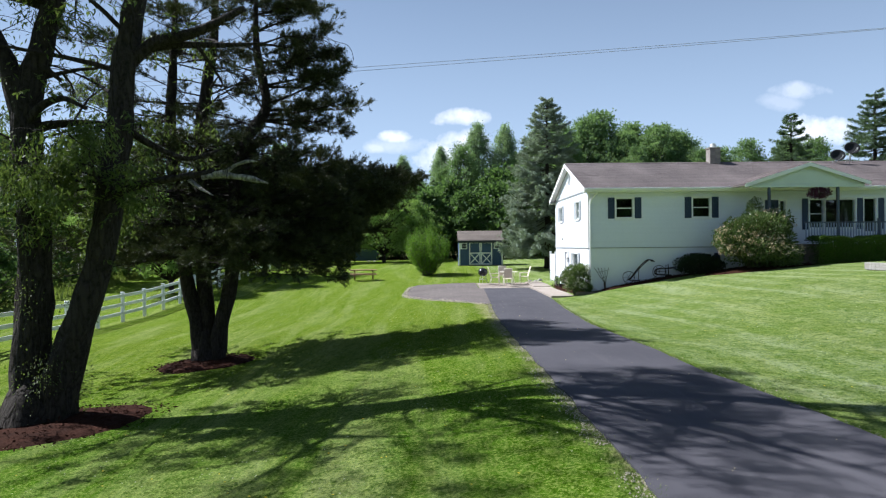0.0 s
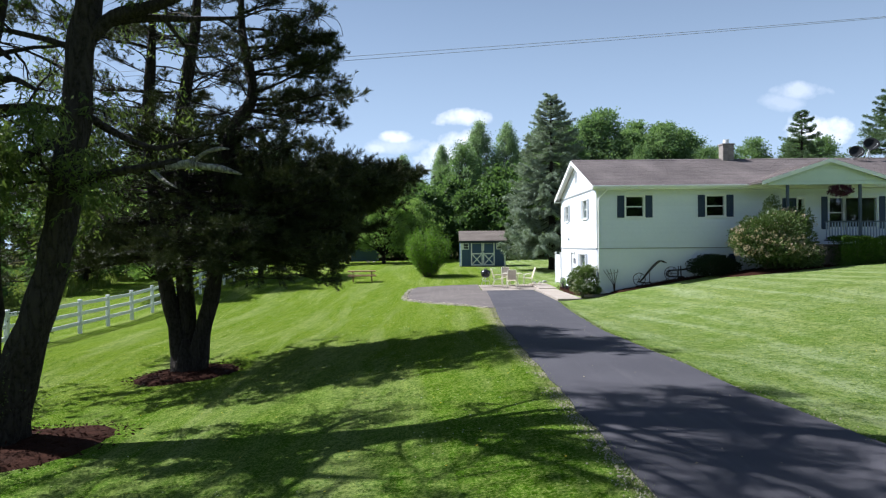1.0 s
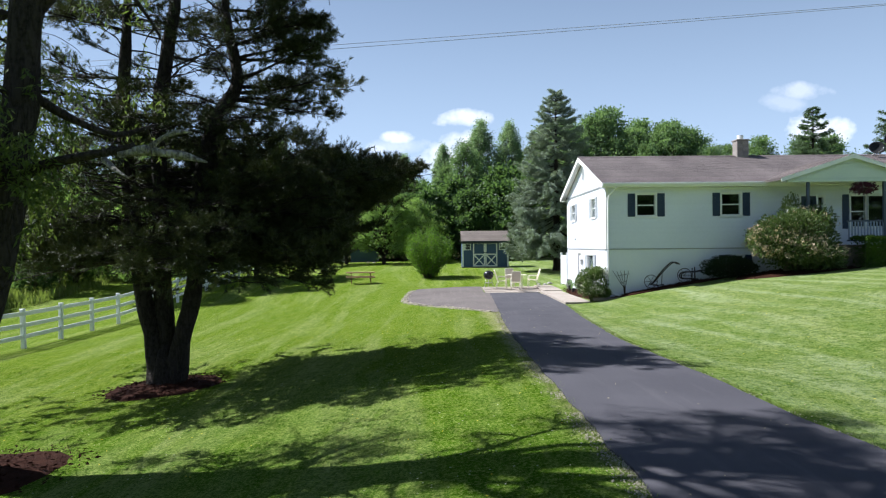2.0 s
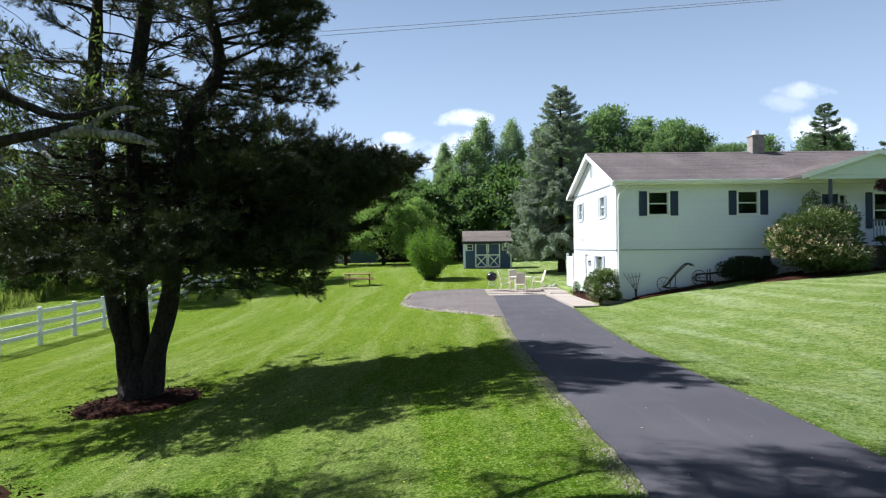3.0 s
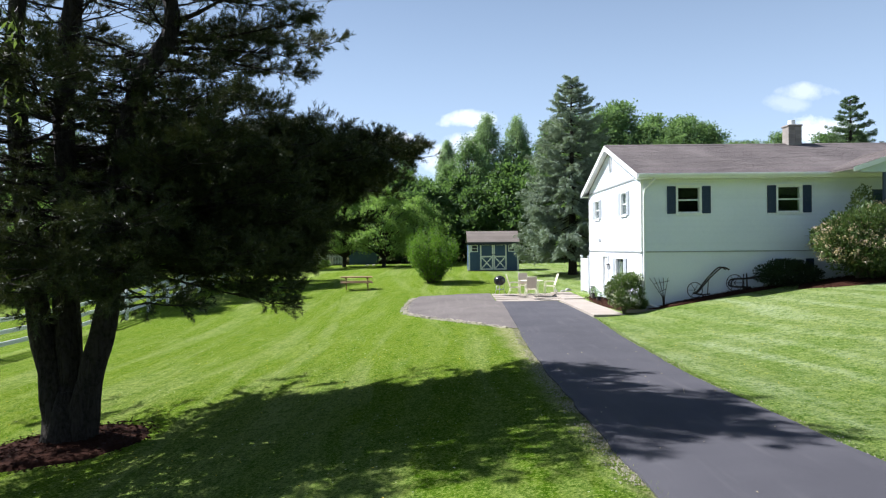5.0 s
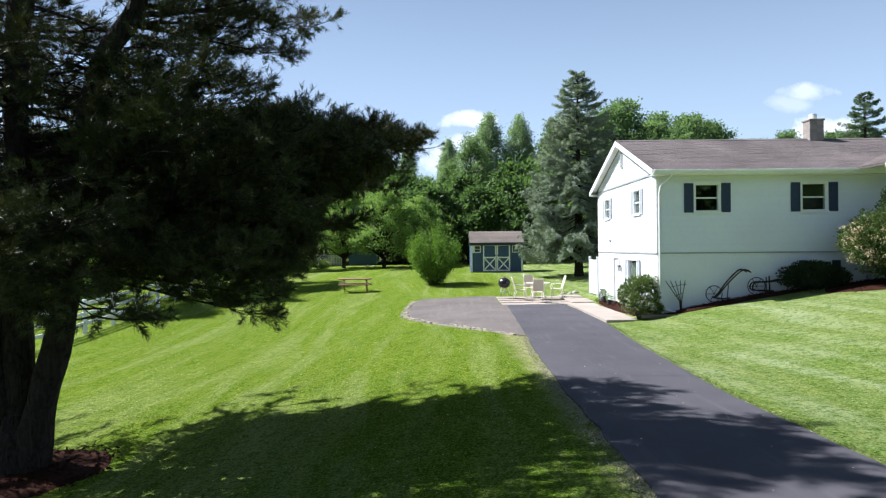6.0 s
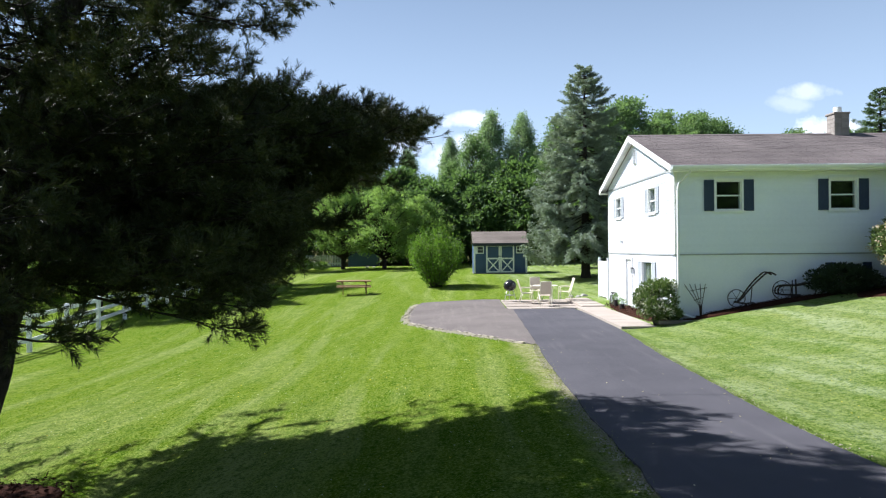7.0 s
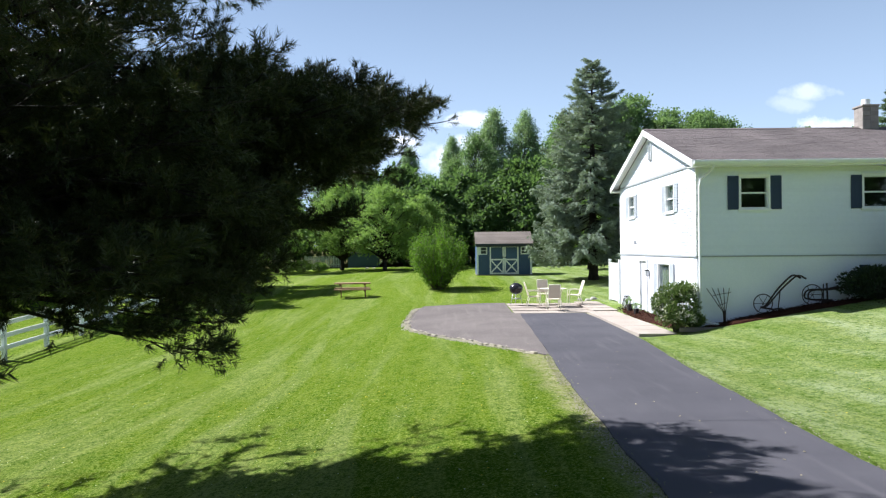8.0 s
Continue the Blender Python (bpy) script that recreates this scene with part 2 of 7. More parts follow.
    return mixed(t, 1.0, mixed(t, worn, col, (0.400, 0.370, 0.230)), (0.88, 0.88, 0.80), "MULTIPLY"), b, c


def lawn_material():
    m, t = shader("lawn")
    g = nd(t, "ShaderNodeNewGeometry")
    pos = g.outputs["Position"]
    col, b, c = lawn_colour(t, pos)
    d = noise_of(t, pos, 55.0, 4.0, 0.7)
    col = mixed(t, ramp(t, d, 0.55, 0.85), col, (0.240, 0.305, 0.075))
    # rough field past the fence, bare ground under the woods
    s = nd(t, "ShaderNodeSeparateXYZ")
    t.links.new(pos, s.inputs[0])
    field = ramp(t, joined(t, "ADD", s.outputs[0], joined(t, "MULTIPLY", b, 2.4)), -21.6, -23.0)
    col = mixed(t, field, col, mixed(t, ramp(t, c, 0.3, 0.7), (0.11, 0.155, 0.026), (0.18, 0.21, 0.055)))
    wood = ramp(t, joined(t, "ADD", s.outputs[1], joined(t, "MULTIPLY", b, 8.0)), 80.0, 84.0)
    col = mixed(t, wood, col, mixed(t, c, (0.05, 0.06, 0.02), (0.08, 0.065, 0.035)))
    return finish(m, t, col, 0.75, joined(t, "ADD", c, d), 0.9, 0.05, spec=0.0)


def grass_material():
    m, t = shader("grass_blades")
    g = nd(t, "ShaderNodeNewGeometry")
    col, b, c = lawn_colour(t, g.outputs["Position"])
    col = mixed(t, joined(t, "MULTIPLY", g.outputs["Random Per Island"], 0.3), col, (0.150, 0.230, 0.020))
    p = nd(t, "ShaderNodeBsdfPrincipled", {"Roughness": 0.6, "Specular IOR Level": 0.0})
    t.links.new(col, p.inputs["Base Color"])
    tr = nd(t, "ShaderNodeBsdfTranslucent")
    t.links.new(col, tr.inputs["Color"])
    ms = nd(t, "ShaderNodeMixShader", {0: 0.45})
    t.links.new(p.outputs[0], ms.inputs[1])
    t.links.new(tr.outputs[0], ms.inputs[2])
    o = nd(t, "ShaderNodeOutputMaterial")
    t.links.new(ms.outputs[0], o.inputs[0])
    return m


def asphalt(name, base, light, worn):
    m, t = shader(name)
    g = nd(t, "ShaderNodeNewGeometry")
    pos = g.outputs["Position"]
    a, b = noise_of(t, pos, 0.6, 4.0), noise_of(t, pos, 120.0, 3.0, 0.7)
    streak = nd(t, "ShaderNodeMapping", {"Scale": (3.0, 0.25, 1.0)})
    t.links.new(pos, streak.inputs["Vector"])
    s = noise_of(t, streak.outputs[0], 1.4, 4.0)
    col = mixed(t, ramp(t, a, 0.35, 0.7), base, light)
    col = mixed(t, ramp(t, s, 0.55, 0.8), col, worn)
    col = mixed(t, ramp(t, b, 0.55, 0.9), col, (light[0] * 1.7, light[1] * 1.7, light[2] * 1.7))
    return finish(m, t, col, 0.85, b, 0.5, 0.006, spec=0.10)


def glass_material():
    m, t = shader("window_glass")
    lw = nd(t, "ShaderNodeLayerWeight", {"Blend": 0.5})
    p5 = nd(t, "ShaderNodeMath", {1: 5.0}, operation="POWER")
    t.links.new(lw.outputs["Facing"], p5.inputs[0])
    fr = nd(t, "ShaderNodeMath", {1: 0.8}, operation="MULTIPLY")
    t.links.new(p5.outputs[0], fr.inputs[0])
    gl = nd(t, "ShaderNodeBsdfGlossy", {"Roughness": 0.02})
    tp = nd(t, "ShaderNodeBsdfTransparent", {"Color": (0.82, 0.88, 0.88, 1)})
    k = nd(t, "ShaderNodeMath", {1: 0.08}, operation="ADD")
    t.links.new(fr.outputs[0], k.inputs[0])
    ms = nd(t, "ShaderNodeMixShader")
    t.links.new(k.outputs[0], ms.inputs[0])
    t.links.new(tp.outputs[0], ms.inputs[1])
    t.links.new(gl.outputs[0], ms.inputs[2])
    o = nd(t, "ShaderNodeOutputMaterial")
    t.links.new(ms.outputs[0], o.inputs[0])
    return m


LAWN = lawn_material()
ASPHALT = asphalt("asphalt", (0.062, 0.060, 0.069), (0.080, 0.077, 0.087), (0.094, 0.090, 0.098))
ASPHALT_OLD = asphalt("old_asphalt", (0.115, 0.100, 0.094), (0.150, 0.130, 0.122), (0.170, 0.150, 0.138))
CONCRETE = plain("pale_concrete", (0.25, 0.210, 0.175), (0.37, 0.320, 0.275), 0.85, 0.8, 35, 0.3)
KERB = plain("pale_stone", (0.19, 0.165, 0.115), (0.40, 0.36, 0.285), 0.9, 3.0, 40, 0.5, per_object=0.2)
MULCH = plain("bark_mulch", (0.014, 0.006, 0.004), (0.060, 0.025, 0.016), 0.95, 4.0, 45, 0.9, dist=0.03, spec=0.05)
# white vinyl; the front's cool skylight is put into it as blue
SIDING = plain("white_siding_blue_tint", (0.70, 0.735, 0.795), (0.77, 0.80, 0.855), 0.5, 0.7, 9, 0.05, per_object=0.015)
FOUNDATION = plain("white_painted_block", (0.70, 0.73, 0.785), (0.80, 0.82, 0.865), 0.7, 0.9, 18, 0.2)
TRIM = plain("white_trim_paint", (0.76, 0.77, 0.76), (0.84, 0.84, 0.83), 0.45, 1.5, 14, 0.05)
SHINGLE = plain("grey_brown_shingle", (0.062, 0.050, 0.049), (0.182, 0.152, 0.146), 0.92, 0.7, 22, 0.5, stretch=(1.0, 0.5, 0.5), per_object=0.10)
SHINGLE_SHED = plain("grey_shed_shingle", (0.15, 0.125, 0.105), (0.24, 0.20, 0.175), 0.92, 1.2, 20, 0.5, per_object=0.15)
BLUE = plain("navy_blue_paint", (0.015, 0.030, 0.066), (0.024, 0.046, 0.090), 0.5, 1.5, 20, 0.1)
SHED_BLUE = plain("shed_blue_paint", (0.040, 0.075, 0.150), (0.062, 0.108, 0.205), 0.6, 1.2, 18, 0.15, per_object=0.06)
SHED_DARK = plain("dark_shed_grey", (0.03, 0.035, 0.045), (0.05, 0.055, 0.065), 0.7)
GLASS = glass_material()
INSIDE = plain("dim_room_paint", (0.030, 0.030, 0.032), (0.055, 0.052, 0.05), 0.9)
CURTAIN = plain("grey_curtain", (0.20, 0.21, 0.225), (0.36, 0.37, 0.38), 0.9, 3, 20)
GREY_SHUTTER = plain("pale_grey_shutter", (0.36, 0.39, 0.42), (0.44, 0.47, 0.50), 0.5)
GREY_STRIP = plain("grey_strip", (0.30, 0.32, 0.33), (0.40, 0.42, 0.43), 0.5)
GRAVEL = plain("tan_gravel", (0.24, 0.22, 0.155), (0.46, 0.425, 0.32), 0.9, 6, 40, 0.4)
DRY_LEAF = leafy("dry_leaf", (0.30, 0.24, 0.13), (0.50, 0.44, 0.28), None, 0.2)
DANDELION = leafy("dandelion_yellow", (0.55, 0.42, 0.02), (0.75, 0.60, 0.04), None, 0.2)
PORCH_GREEN = plain("pale_green_gable_siding", (0.56, 0.64, 0.58), (0.64, 0.71, 0.65), 0.6)
BALUSTER = plain("pale_blue_baluster_paint", (0.26, 0.31, 0.40), (0.34, 0.39, 0.48), 0.5)
POST_PAINT = plain("slate_post_paint", (0.05, 0.068, 0.10), (0.085, 0.105, 0.14), 0.55)
BRICK = plain("chimney_block", (0.20, 0.175, 0.155), (0.34, 0.305, 0.275), 0.9, 2.5, 30, 0.5, per_object=0.12)
IRON = plain("rusty_iron", (0.025, 0.022, 0.022), (0.07, 0.045, 0.035), 0.7, 4, 40, 0.4, metallic=0.4)
BLACK = plain("black_enamel", (0.012, 0.012, 0.014), (0.025, 0.025, 0.028), 0.25, 3, 20, 0.05)
METAL = plain("galvanised_metal", (0.42, 0.43, 0.44), (0.56, 0.57, 0.58), 0.4, 4, 30, 0.1, metallic=0.7)
CREAM = plain("cream_patio_metal", (0.62, 0.58, 0.46), (0.74, 0.70, 0.58), 0.45, 3, 25, 0.05)
MESH = plain("tan_sling_fabric", (0.50, 0.42, 0.33), (0.60, 0.52, 0.42), 0.8, 3, 60, 0.2)
# lighter than the legs' wood: sun on the boards put into their colour
TABLE_TOP = plain("lit_table_board", (0.20, 0.115, 0.06), (0.36, 0.23, 0.13), 0.75, 2, 20, 0.4, stretch=(0.2, 1, 1), per_object=0.12)
REDWOOD = plain("red_stained_wood", (0.075, 0.026, 0.014), (0.165, 0.060, 0.032), 0.7, 2, 20, 0.4, stretch=(0.2, 1, 1), per_object=0.12)
WEATHERED = plain("weathered_wood", (0.14, 0.115, 0.09), (0.24, 0.20, 0.165), 0.85, 2, 25, 0.4, per_object=0.12)
VINYL = plain("white_vinyl", (0.70, 0.72, 0.73), (0.80, 0.81, 0.82), 0.4, 1, 12, 0.05)
WIRE = plain("weathered_cable", (0.20, 0.20, 0.21), (0.30, 0.30, 0.31), 0.6)
DISH = plain("dark_dish_paint", (0.014, 0.015, 0.017), (0.028, 0.03, 0.032), 0.85, spec=0.15)
STONE = plain("field_stone", (0.20, 0.19, 0.17), (0.40, 0.38, 0.35), 0.9, 3, 25, 0.6)
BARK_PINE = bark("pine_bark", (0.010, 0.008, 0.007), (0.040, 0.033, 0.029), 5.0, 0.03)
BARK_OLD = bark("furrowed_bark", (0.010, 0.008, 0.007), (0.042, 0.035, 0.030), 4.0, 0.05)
BARK_GREY = bark("grey_bark", (0.05, 0.045, 0.04), (0.13, 0.12, 0.105), 5.0, 0.02)
DEADWOOD = bark("bleached_deadwood", (0.022, 0.019, 0.017), (0.34, 0.32, 0.285), 6.0, 0.04)
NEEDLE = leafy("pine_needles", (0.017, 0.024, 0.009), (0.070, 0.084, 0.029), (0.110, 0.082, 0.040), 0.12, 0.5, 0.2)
SPRUCE = leafy("blue_spruce_needles", (0.085, 0.120, 0.092), (0.370, 0.430, 0.345), None, 0.15, 0.6)
SPRUCE_GREEN = leafy("green_spruce_needles", (0.060, 0.100, 0.055), (0.160, 0.225, 0.125), None, 0.2, 0.6)
LEAF_A = leafy("broad_leaves", (0.078, 0.145, 0.070), (0.195, 0.285, 0.135), (0.21, 0.28, 0.13), 0.5)
LEAF_B = leafy("poplar_leaves", (0.135, 0.215, 0.135), (0.295, 0.390, 0.240), (0.28, 0.34, 0.20), 0.5)
LEAF_C = leafy("apple_leaves", (0.100, 0.180, 0.055), (0.240, 0.350, 0.110), (0.23, 0.32, 0.11), 0.5)
# darker leaf green: the understory's shade is put into the colour
LEAF_DK = leafy("shade_darkened_leaves", (0.038, 0.078, 0.030), (0.100, 0.165, 0.060), None, 0.5)
WILLOW = leafy("willow_leaves", (0.036, 0.058, 0.017), (0.115, 0.155, 0.046), (0.24, 0.27, 0.09), 0.45)
LILAC = leafy("shrub_leaves", (0.060, 0.130, 0.018), (0.150, 0.260, 0.036), (0.19, 0.29, 0.05), 0.38)
RHODO = leafy("rhododendron_leaves", (0.035, 0.066, 0.020), (0.150, 0.205, 0.072), (0.26, 0.27, 0.13), 0.15, 0.35)
# the palest leaves put glints of light into the colour
CORNER_LEAF = leafy("corner_shrub_leaves", (0.042, 0.082, 0.024), (0.175, 0.240, 0.085), (0.34, 0.36, 0.18), 0.2)
YEW = leafy("yew_needles", (0.028, 0.066, 0.009), (0.100, 0.178, 0.024), None, 0.12)
BLOOM = leafy("faded_pink_blossom", (0.46, 0.34, 0.26), (0.70, 0.58, 0.46), None, 0.2)
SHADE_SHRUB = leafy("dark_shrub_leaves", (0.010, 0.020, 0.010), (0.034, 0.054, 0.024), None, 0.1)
CLOVER = leafy("white_clover_heads", (0.30, 0.33, 0.20), (0.52, 0.54, 0.40), None, 0.2)
PURPLE = leafy("purple_petals", (0.05, 0.012, 0.035), (0.12, 0.03, 0.08), None, 0.25)
WHITE_BLOOM = leafy("white_blossom", (0.45, 0.46, 0.40), (0.62, 0.62, 0.56), None, 0.3)
GRASS = grass_material()
WEED = leafy("field_weeds", (0.105, 0.160, 0.032), (0.21, 0.26, 0.075), (0.30, 0.28, 0.12), 0.35)

# ---- mesh helpers ----
rng = np.random.default_rng(7)


def part(name, bm, material, parent=None, label=""):
    me = bpy.data.meshes.new(name)
    bm.to_mesh(me)
    bm.free()
    me.materials.append(material)
    ob = new(name, me)
    if parent is not None:
        ob.parent = parent
    if label:
        ob["label"] = label
    return ob


def thing(name, at, label, category, group="", kind=""):
    ob = new(name)
    ob.empty_display_size = 0.2
    ob.matrix_basis = at
    return tagged(ob, label, category, group, kind)


def arrays(name, verts, faces, material, parent=None, smooth=False):
    """A mesh from arrays: verts n x 3, faces m x 3 or m x 4."""
    me = bpy.data.meshes.new(name)
    verts, faces = np.asarray(verts, np.float32), np.asarray(faces, np.int32)
    k = faces.shape[1]
    me.vertices.add(len(verts))
    me.vertices.foreach_set("co", verts.ravel())
    me.loops.add(faces.size)
    me.loops.foreach_set("vertex_index", faces.ravel())
    me.polygons.add(len(faces))
    me.polygons.foreach_set("loop_start", np.arange(0, faces.size, k, dtype=np.int32))
    me.polygons.foreach_set("loop_total", np.full(len(faces), k, dtype=np.int32))
    me.polygons.foreach_set("use_smooth", np.full(len(faces), smooth, dtype=bool))
    me.update(calc_edges=True)
    me.materials.append(material)
    ob = new(name, me)
    if parent is not None:
        ob.parent = parent
    return ob


def box(bm, x0, x1, y0, y1, z0, z1, m=None):
    vs = [bm.verts.new((x, y, z)) for x in (x0, x1) for y in (y0, y1) for z in (z0, z1)]
    if m is not None:
        for v in vs:
            v.co = m @ v.co
    for f in ((0, 1, 3, 2), (4, 6, 7, 5), (0, 4, 5, 1), (2, 3, 7, 6), (0, 2, 6, 4), (1, 5, 7, 3)):
        bm.faces.new([vs[i] for i in f])
    return vs


def boxed(*dims, bevel=0.0, m=None):
    bm = bmesh.new()
    box(bm, *dims, m=m)
    if bevel:
        bmesh.ops.bevel(bm, geom=bm.edges[:], offset=bevel, segments=1, affect="EDGES")
    return bm


def prism(bm, outline, a0, a1, axis):
    """A flat outline pushed from a0 to a1 along an axis; the outline's pairs fill the other two axes in order."""
    def at(p, a):
        c = list(p)
        c.insert(axis, a)
        return c
    lo = [bm.verts.new(at(p, a0)) for p in outline]
    hi = [bm.verts.new(at(p, a1)) for p in outline]
    n = len(outline)
    bm.faces.new(lo)
    bm.faces.new(hi[::-1])
    for i in range(n):
        bm.faces.new((lo[i], hi[i], hi[(i + 1) % n], lo[(i + 1) % n]))
    bmesh.ops.recalc_face_normals(bm, faces=bm.faces[:])


def tube(bm, pts, radii, sides=8, wobble=0.0):
    """A limb through pts with a radius at each."""
    rings = []
    pts = [Vector(p) for p in pts]
    for i, p in enumerate(pts):
        d = (pts[min(i + 1, len(pts) - 1)] - pts[max(i - 1, 0)]).normalized()
        u = d.cross(Vector((0.31, 0.95, 0.05))).normalized()
        w = d.cross(u)
        ring = []
        for k in range(sides):
            a = 2 * math.pi * k / sides
            r = radii[i] * (1 + (wobble * noise.noise(p * 1.7 + Vector((math.cos(a), math.sin(a), 0)) * 1.5) if wobble else 0))
            ring.append(bm.verts.new(p + (u * math.cos(a) + w * math.sin(a)) * r))
        rings.append(ring)
    for a, b in zip(rings, rings[1:]):
        for k in range(sides):
            f = bm.faces.new((a[k], a[(k + 1) % sides], b[(k + 1) % sides], b[k]))
            f.smooth = True
    bm.faces.new(rings[0][::-1])
    bm.faces.new(rings[-1])


def smooth_path(pts, radii, per=4):
    """Catmull-Rom through pts and radii."""
    p = [np.array((*a, r), float) for a, r in zip(pts, radii)]
    p = [2 * p[0] - p[1], *p, 2 * p[-1] - p[-2]]
    out = []
    for i in range(1, len(p) - 2):
        for s in np.linspace(0, 1, per, endpoint=False):
            a, b, c, d = p[i - 1:i + 3]
            out.append(0.5 * (2 * b + (c - a) * s + (2 * a - 5 * b + 4 * c - d) * s * s + (3 * b - a - 3 * c + d) * s ** 3))
    out.append(p[-2])
    return [tuple(o[:3]) for o in out], [max(o[3], 0.003) for o in out]


def unit(v):
    return v / np.maximum(np.linalg.norm(v, axis=-1, keepdims=True), 1e-9)


def leaf_mesh(name, at, along, size, width, material, parent=None, fold=0.25, flat=0.5):
    """Pointed leaves, four corners each: at n x 3 (stalk end), along n x 3 (unit), size n, width as a share of size."""
    n = len(at)
    side = unit(np.cross(along, unit(rng.normal(size=(n, 3)) * (1 - flat) + np.array([0, 0, 1]) * flat)))
    up = np.cross(side, along)
    s = size[:, None]
    mid = at + along * s * 0.45
    v = np.stack([at, mid + side * s * width * 0.5 + up * s * fold * width, at + along * s, mid - side * s * width * 0.5 + up * s * fold * width], 1).reshape(-1, 3)
    f = np.arange(4 * n).reshape(-1, 4)
    return arrays(name, v, f, material, parent)


def ground_z(x, y):
    """Height of the land: level with the drive, falling to the field, rising to the house's front door."""
    x, y = np.asarray(x, float), np.asarray(y, float)
    zd = np.interp(y, [-40, 5, 13, 20, 26, 38, 42, 48, 53, 59, 75, 120, 400, 2000], [0.6, 0.43, 0.33, 0.12, 0.0, 0.02, 0.12, 0.30, 0.62, 0.74, 1.0, 1.4, 2.0, 2.0])
    d = np.maximum(0.0, 0.3 - x)
    fall = -1.25 * np.tanh(d * 0.1) * np.interp(y, [0, 13, 18.7, 22, 33, 46, 60], [1.25, 1.25, 1.06, 0.80, 0.75, 0.25, 0.2])
    e = np.logaddexp(0.0, (x - 5.0) * 3.0) / 3.0 * 0.19
    rise = 1.85 * np.tanh(e / 1.85 * 1.05)
    rise = rise * np.interp(y, [6, 12, 18, 21, 38, 44, 52], [0.3, 0.35, 0.8, 1.0, 1.0, 0.4, 0.15])
    return zd + fall + rise


def gz_at(x, y):
    return float(ground_z(x, y))


# ---- ground ----
def lines(parts):
    out = []
    for a, b, n in parts:
        out += list(np.linspace(a, b, n, endpoint=False))
    return np.array(out + [parts[-1][1]])


gxs = lines([(-2000, -300, 6), (-300, -60, 12), (-60, -22, 26), (-22, 26, 132), (26, 60, 24), (60, 300, 12), (300, 2000, 6)])
gys = lines([(-2000, -300, 5), (-300, -40, 10), (-40, 0, 22), (0, 64, 176), (64, 130, 44), (130, 400, 10), (400, 2500, 6)])
GX, GY = np.meshgrid(gxs, gys, indexing="ij")
GZ = ground_z(GX, GY)
idx = np.arange(GX.size).reshape(GX.shape)
quads = np.stack([idx[:-1, :-1], idx[1:, :-1], idx[1:, 1:], idx[:-1, 1:]], -1).reshape(-1, 4)
ground = arrays("ground", np.stack([GX, GY, GZ], -1).reshape(-1, 3), quads, LAWN, smooth=True)
tagged(ground, "mown green lawn with mower stripes, sloping to a rough field", "lawn", kind="structure")


def sheet(name, outline_l, outline_r, ys, lift, material, label, category, across=8):
    """A paved sheet between two edges given as functions of y, following the land, with a turned-down edge."""
    v, f = [], []
    for j, y in enumerate(ys):
        a, b = outline_l(y), outline_r(y)
        row = [(a, -0.06)] + [(a + (b - a) * k / across, 0.0) for k in range(across + 1)] + [(b, -0.06)]
        for x, dz in row:
            v.append((x, y, gz_at(x, y) + lift + dz))
    w = across + 3
    for j in range(len(ys) - 1):
        for k in range(w - 1):
            f.append((j * w + k, j * w + k + 1, (j + 1) * w + k + 1, (j + 1) * w + k))
    ob = arrays(name, v, f, material, smooth=False)
    return tagged(ob, label, category, kind="structure")


def ragged(y, seed, amp=0.05):
    return amp * noise.noise(Vector((seed, y * 1.3, 0.0))) + amp * 0.6 * noise.noise(Vector((seed, y * 4.1, 2.0)))


def drive_left(y):
    return float(np.interp(y, [-60, 5, 14, 20, 26, 28, 38.2], [0.45, 0.62, 0.68, 0.82, 1.08, 1.2, 1.62])) + ragged(y, 3.1)


def drive_right(y):
    return float(np.interp(y, [-60, 7, 11, 19, 26, 30, 31, 36, 38.2], [3.5, 3.45, 3.2, 3.32, 3.80, 4.1, 4.14, 4.18, 4.1])) + ragged(y, 9.4, 0.028 if y < 30 else 0.0)


road = sheet("driveway", drive_left, drive_right, np.arange(-60, 38.01, 0.4).tolist() + [38.05], 0.03, ASPHALT,
             "smooth dark grey asphalt driveway between lawns", "driveway")


def apron_left(y):
    return float(np.interp(y, [28.0, 28.7, 30.3, 32.9, 34.4, 35.4, 36.4, 39, 41.2, 41.9], [1.1, 0.62, -0.2, -1.4, -2.1, -2.45, -2.6, -2.62, -2.45, -2.2])) + ragged(y, 5.7, 0.07)


def apron_right(y):
    return float(np.interp(y, [28.0, 38.2, 38.3, 42.2], [1.2, 1.66, 1.36, 1.40])) - 0.01


sheet("parking_apron", apron_left, apron_right, np.arange(28.0, 42.2, 0.3).tolist(), 0.024, ASPHALT_OLD,
      "faded brownish older asphalt parking spur beside the driveway", "driveway")

# loose pale stones along the spur's edge
kerb = thing("stone_edging", pose(0, 0, 0), "low broken pale stone edging along the asphalt spur", "edging", kind="structure")
y = 28.3
while y < 41.0:
    x = apron_left(y)
    bm = boxed(-0.5, 0.5, -0.5, 0.5, -0.5, 0.5, bevel=0.16)
    for v in bm.verts:
        v.co += Vector((rng.normal(), rng.normal(), rng.normal())) * 0.05
    st = part("edging_stone", bm, KERB, kerb)
    ln = rng.uniform(0.09, 0.30)
    slope = math.degrees(math.atan2(0.4, apron_left(y + 0.2) - apron_left(y - 0.2)))
    st.matrix_basis = pose(x - 0.06 + rng.normal() * 0.07, y, gz_at(x, y) + 0.02, rng.normal() * 4, rng.normal() * 4, slope) @ Matrix.Diagonal((ln, rng.uniform(0.06, 0.12), 0.07, 1))
    y += ln * abs(math.sin(radians(slope))) + rng.uniform(0.02, 0.22) + (0.6 if rng.random() < 0.10 else 0)

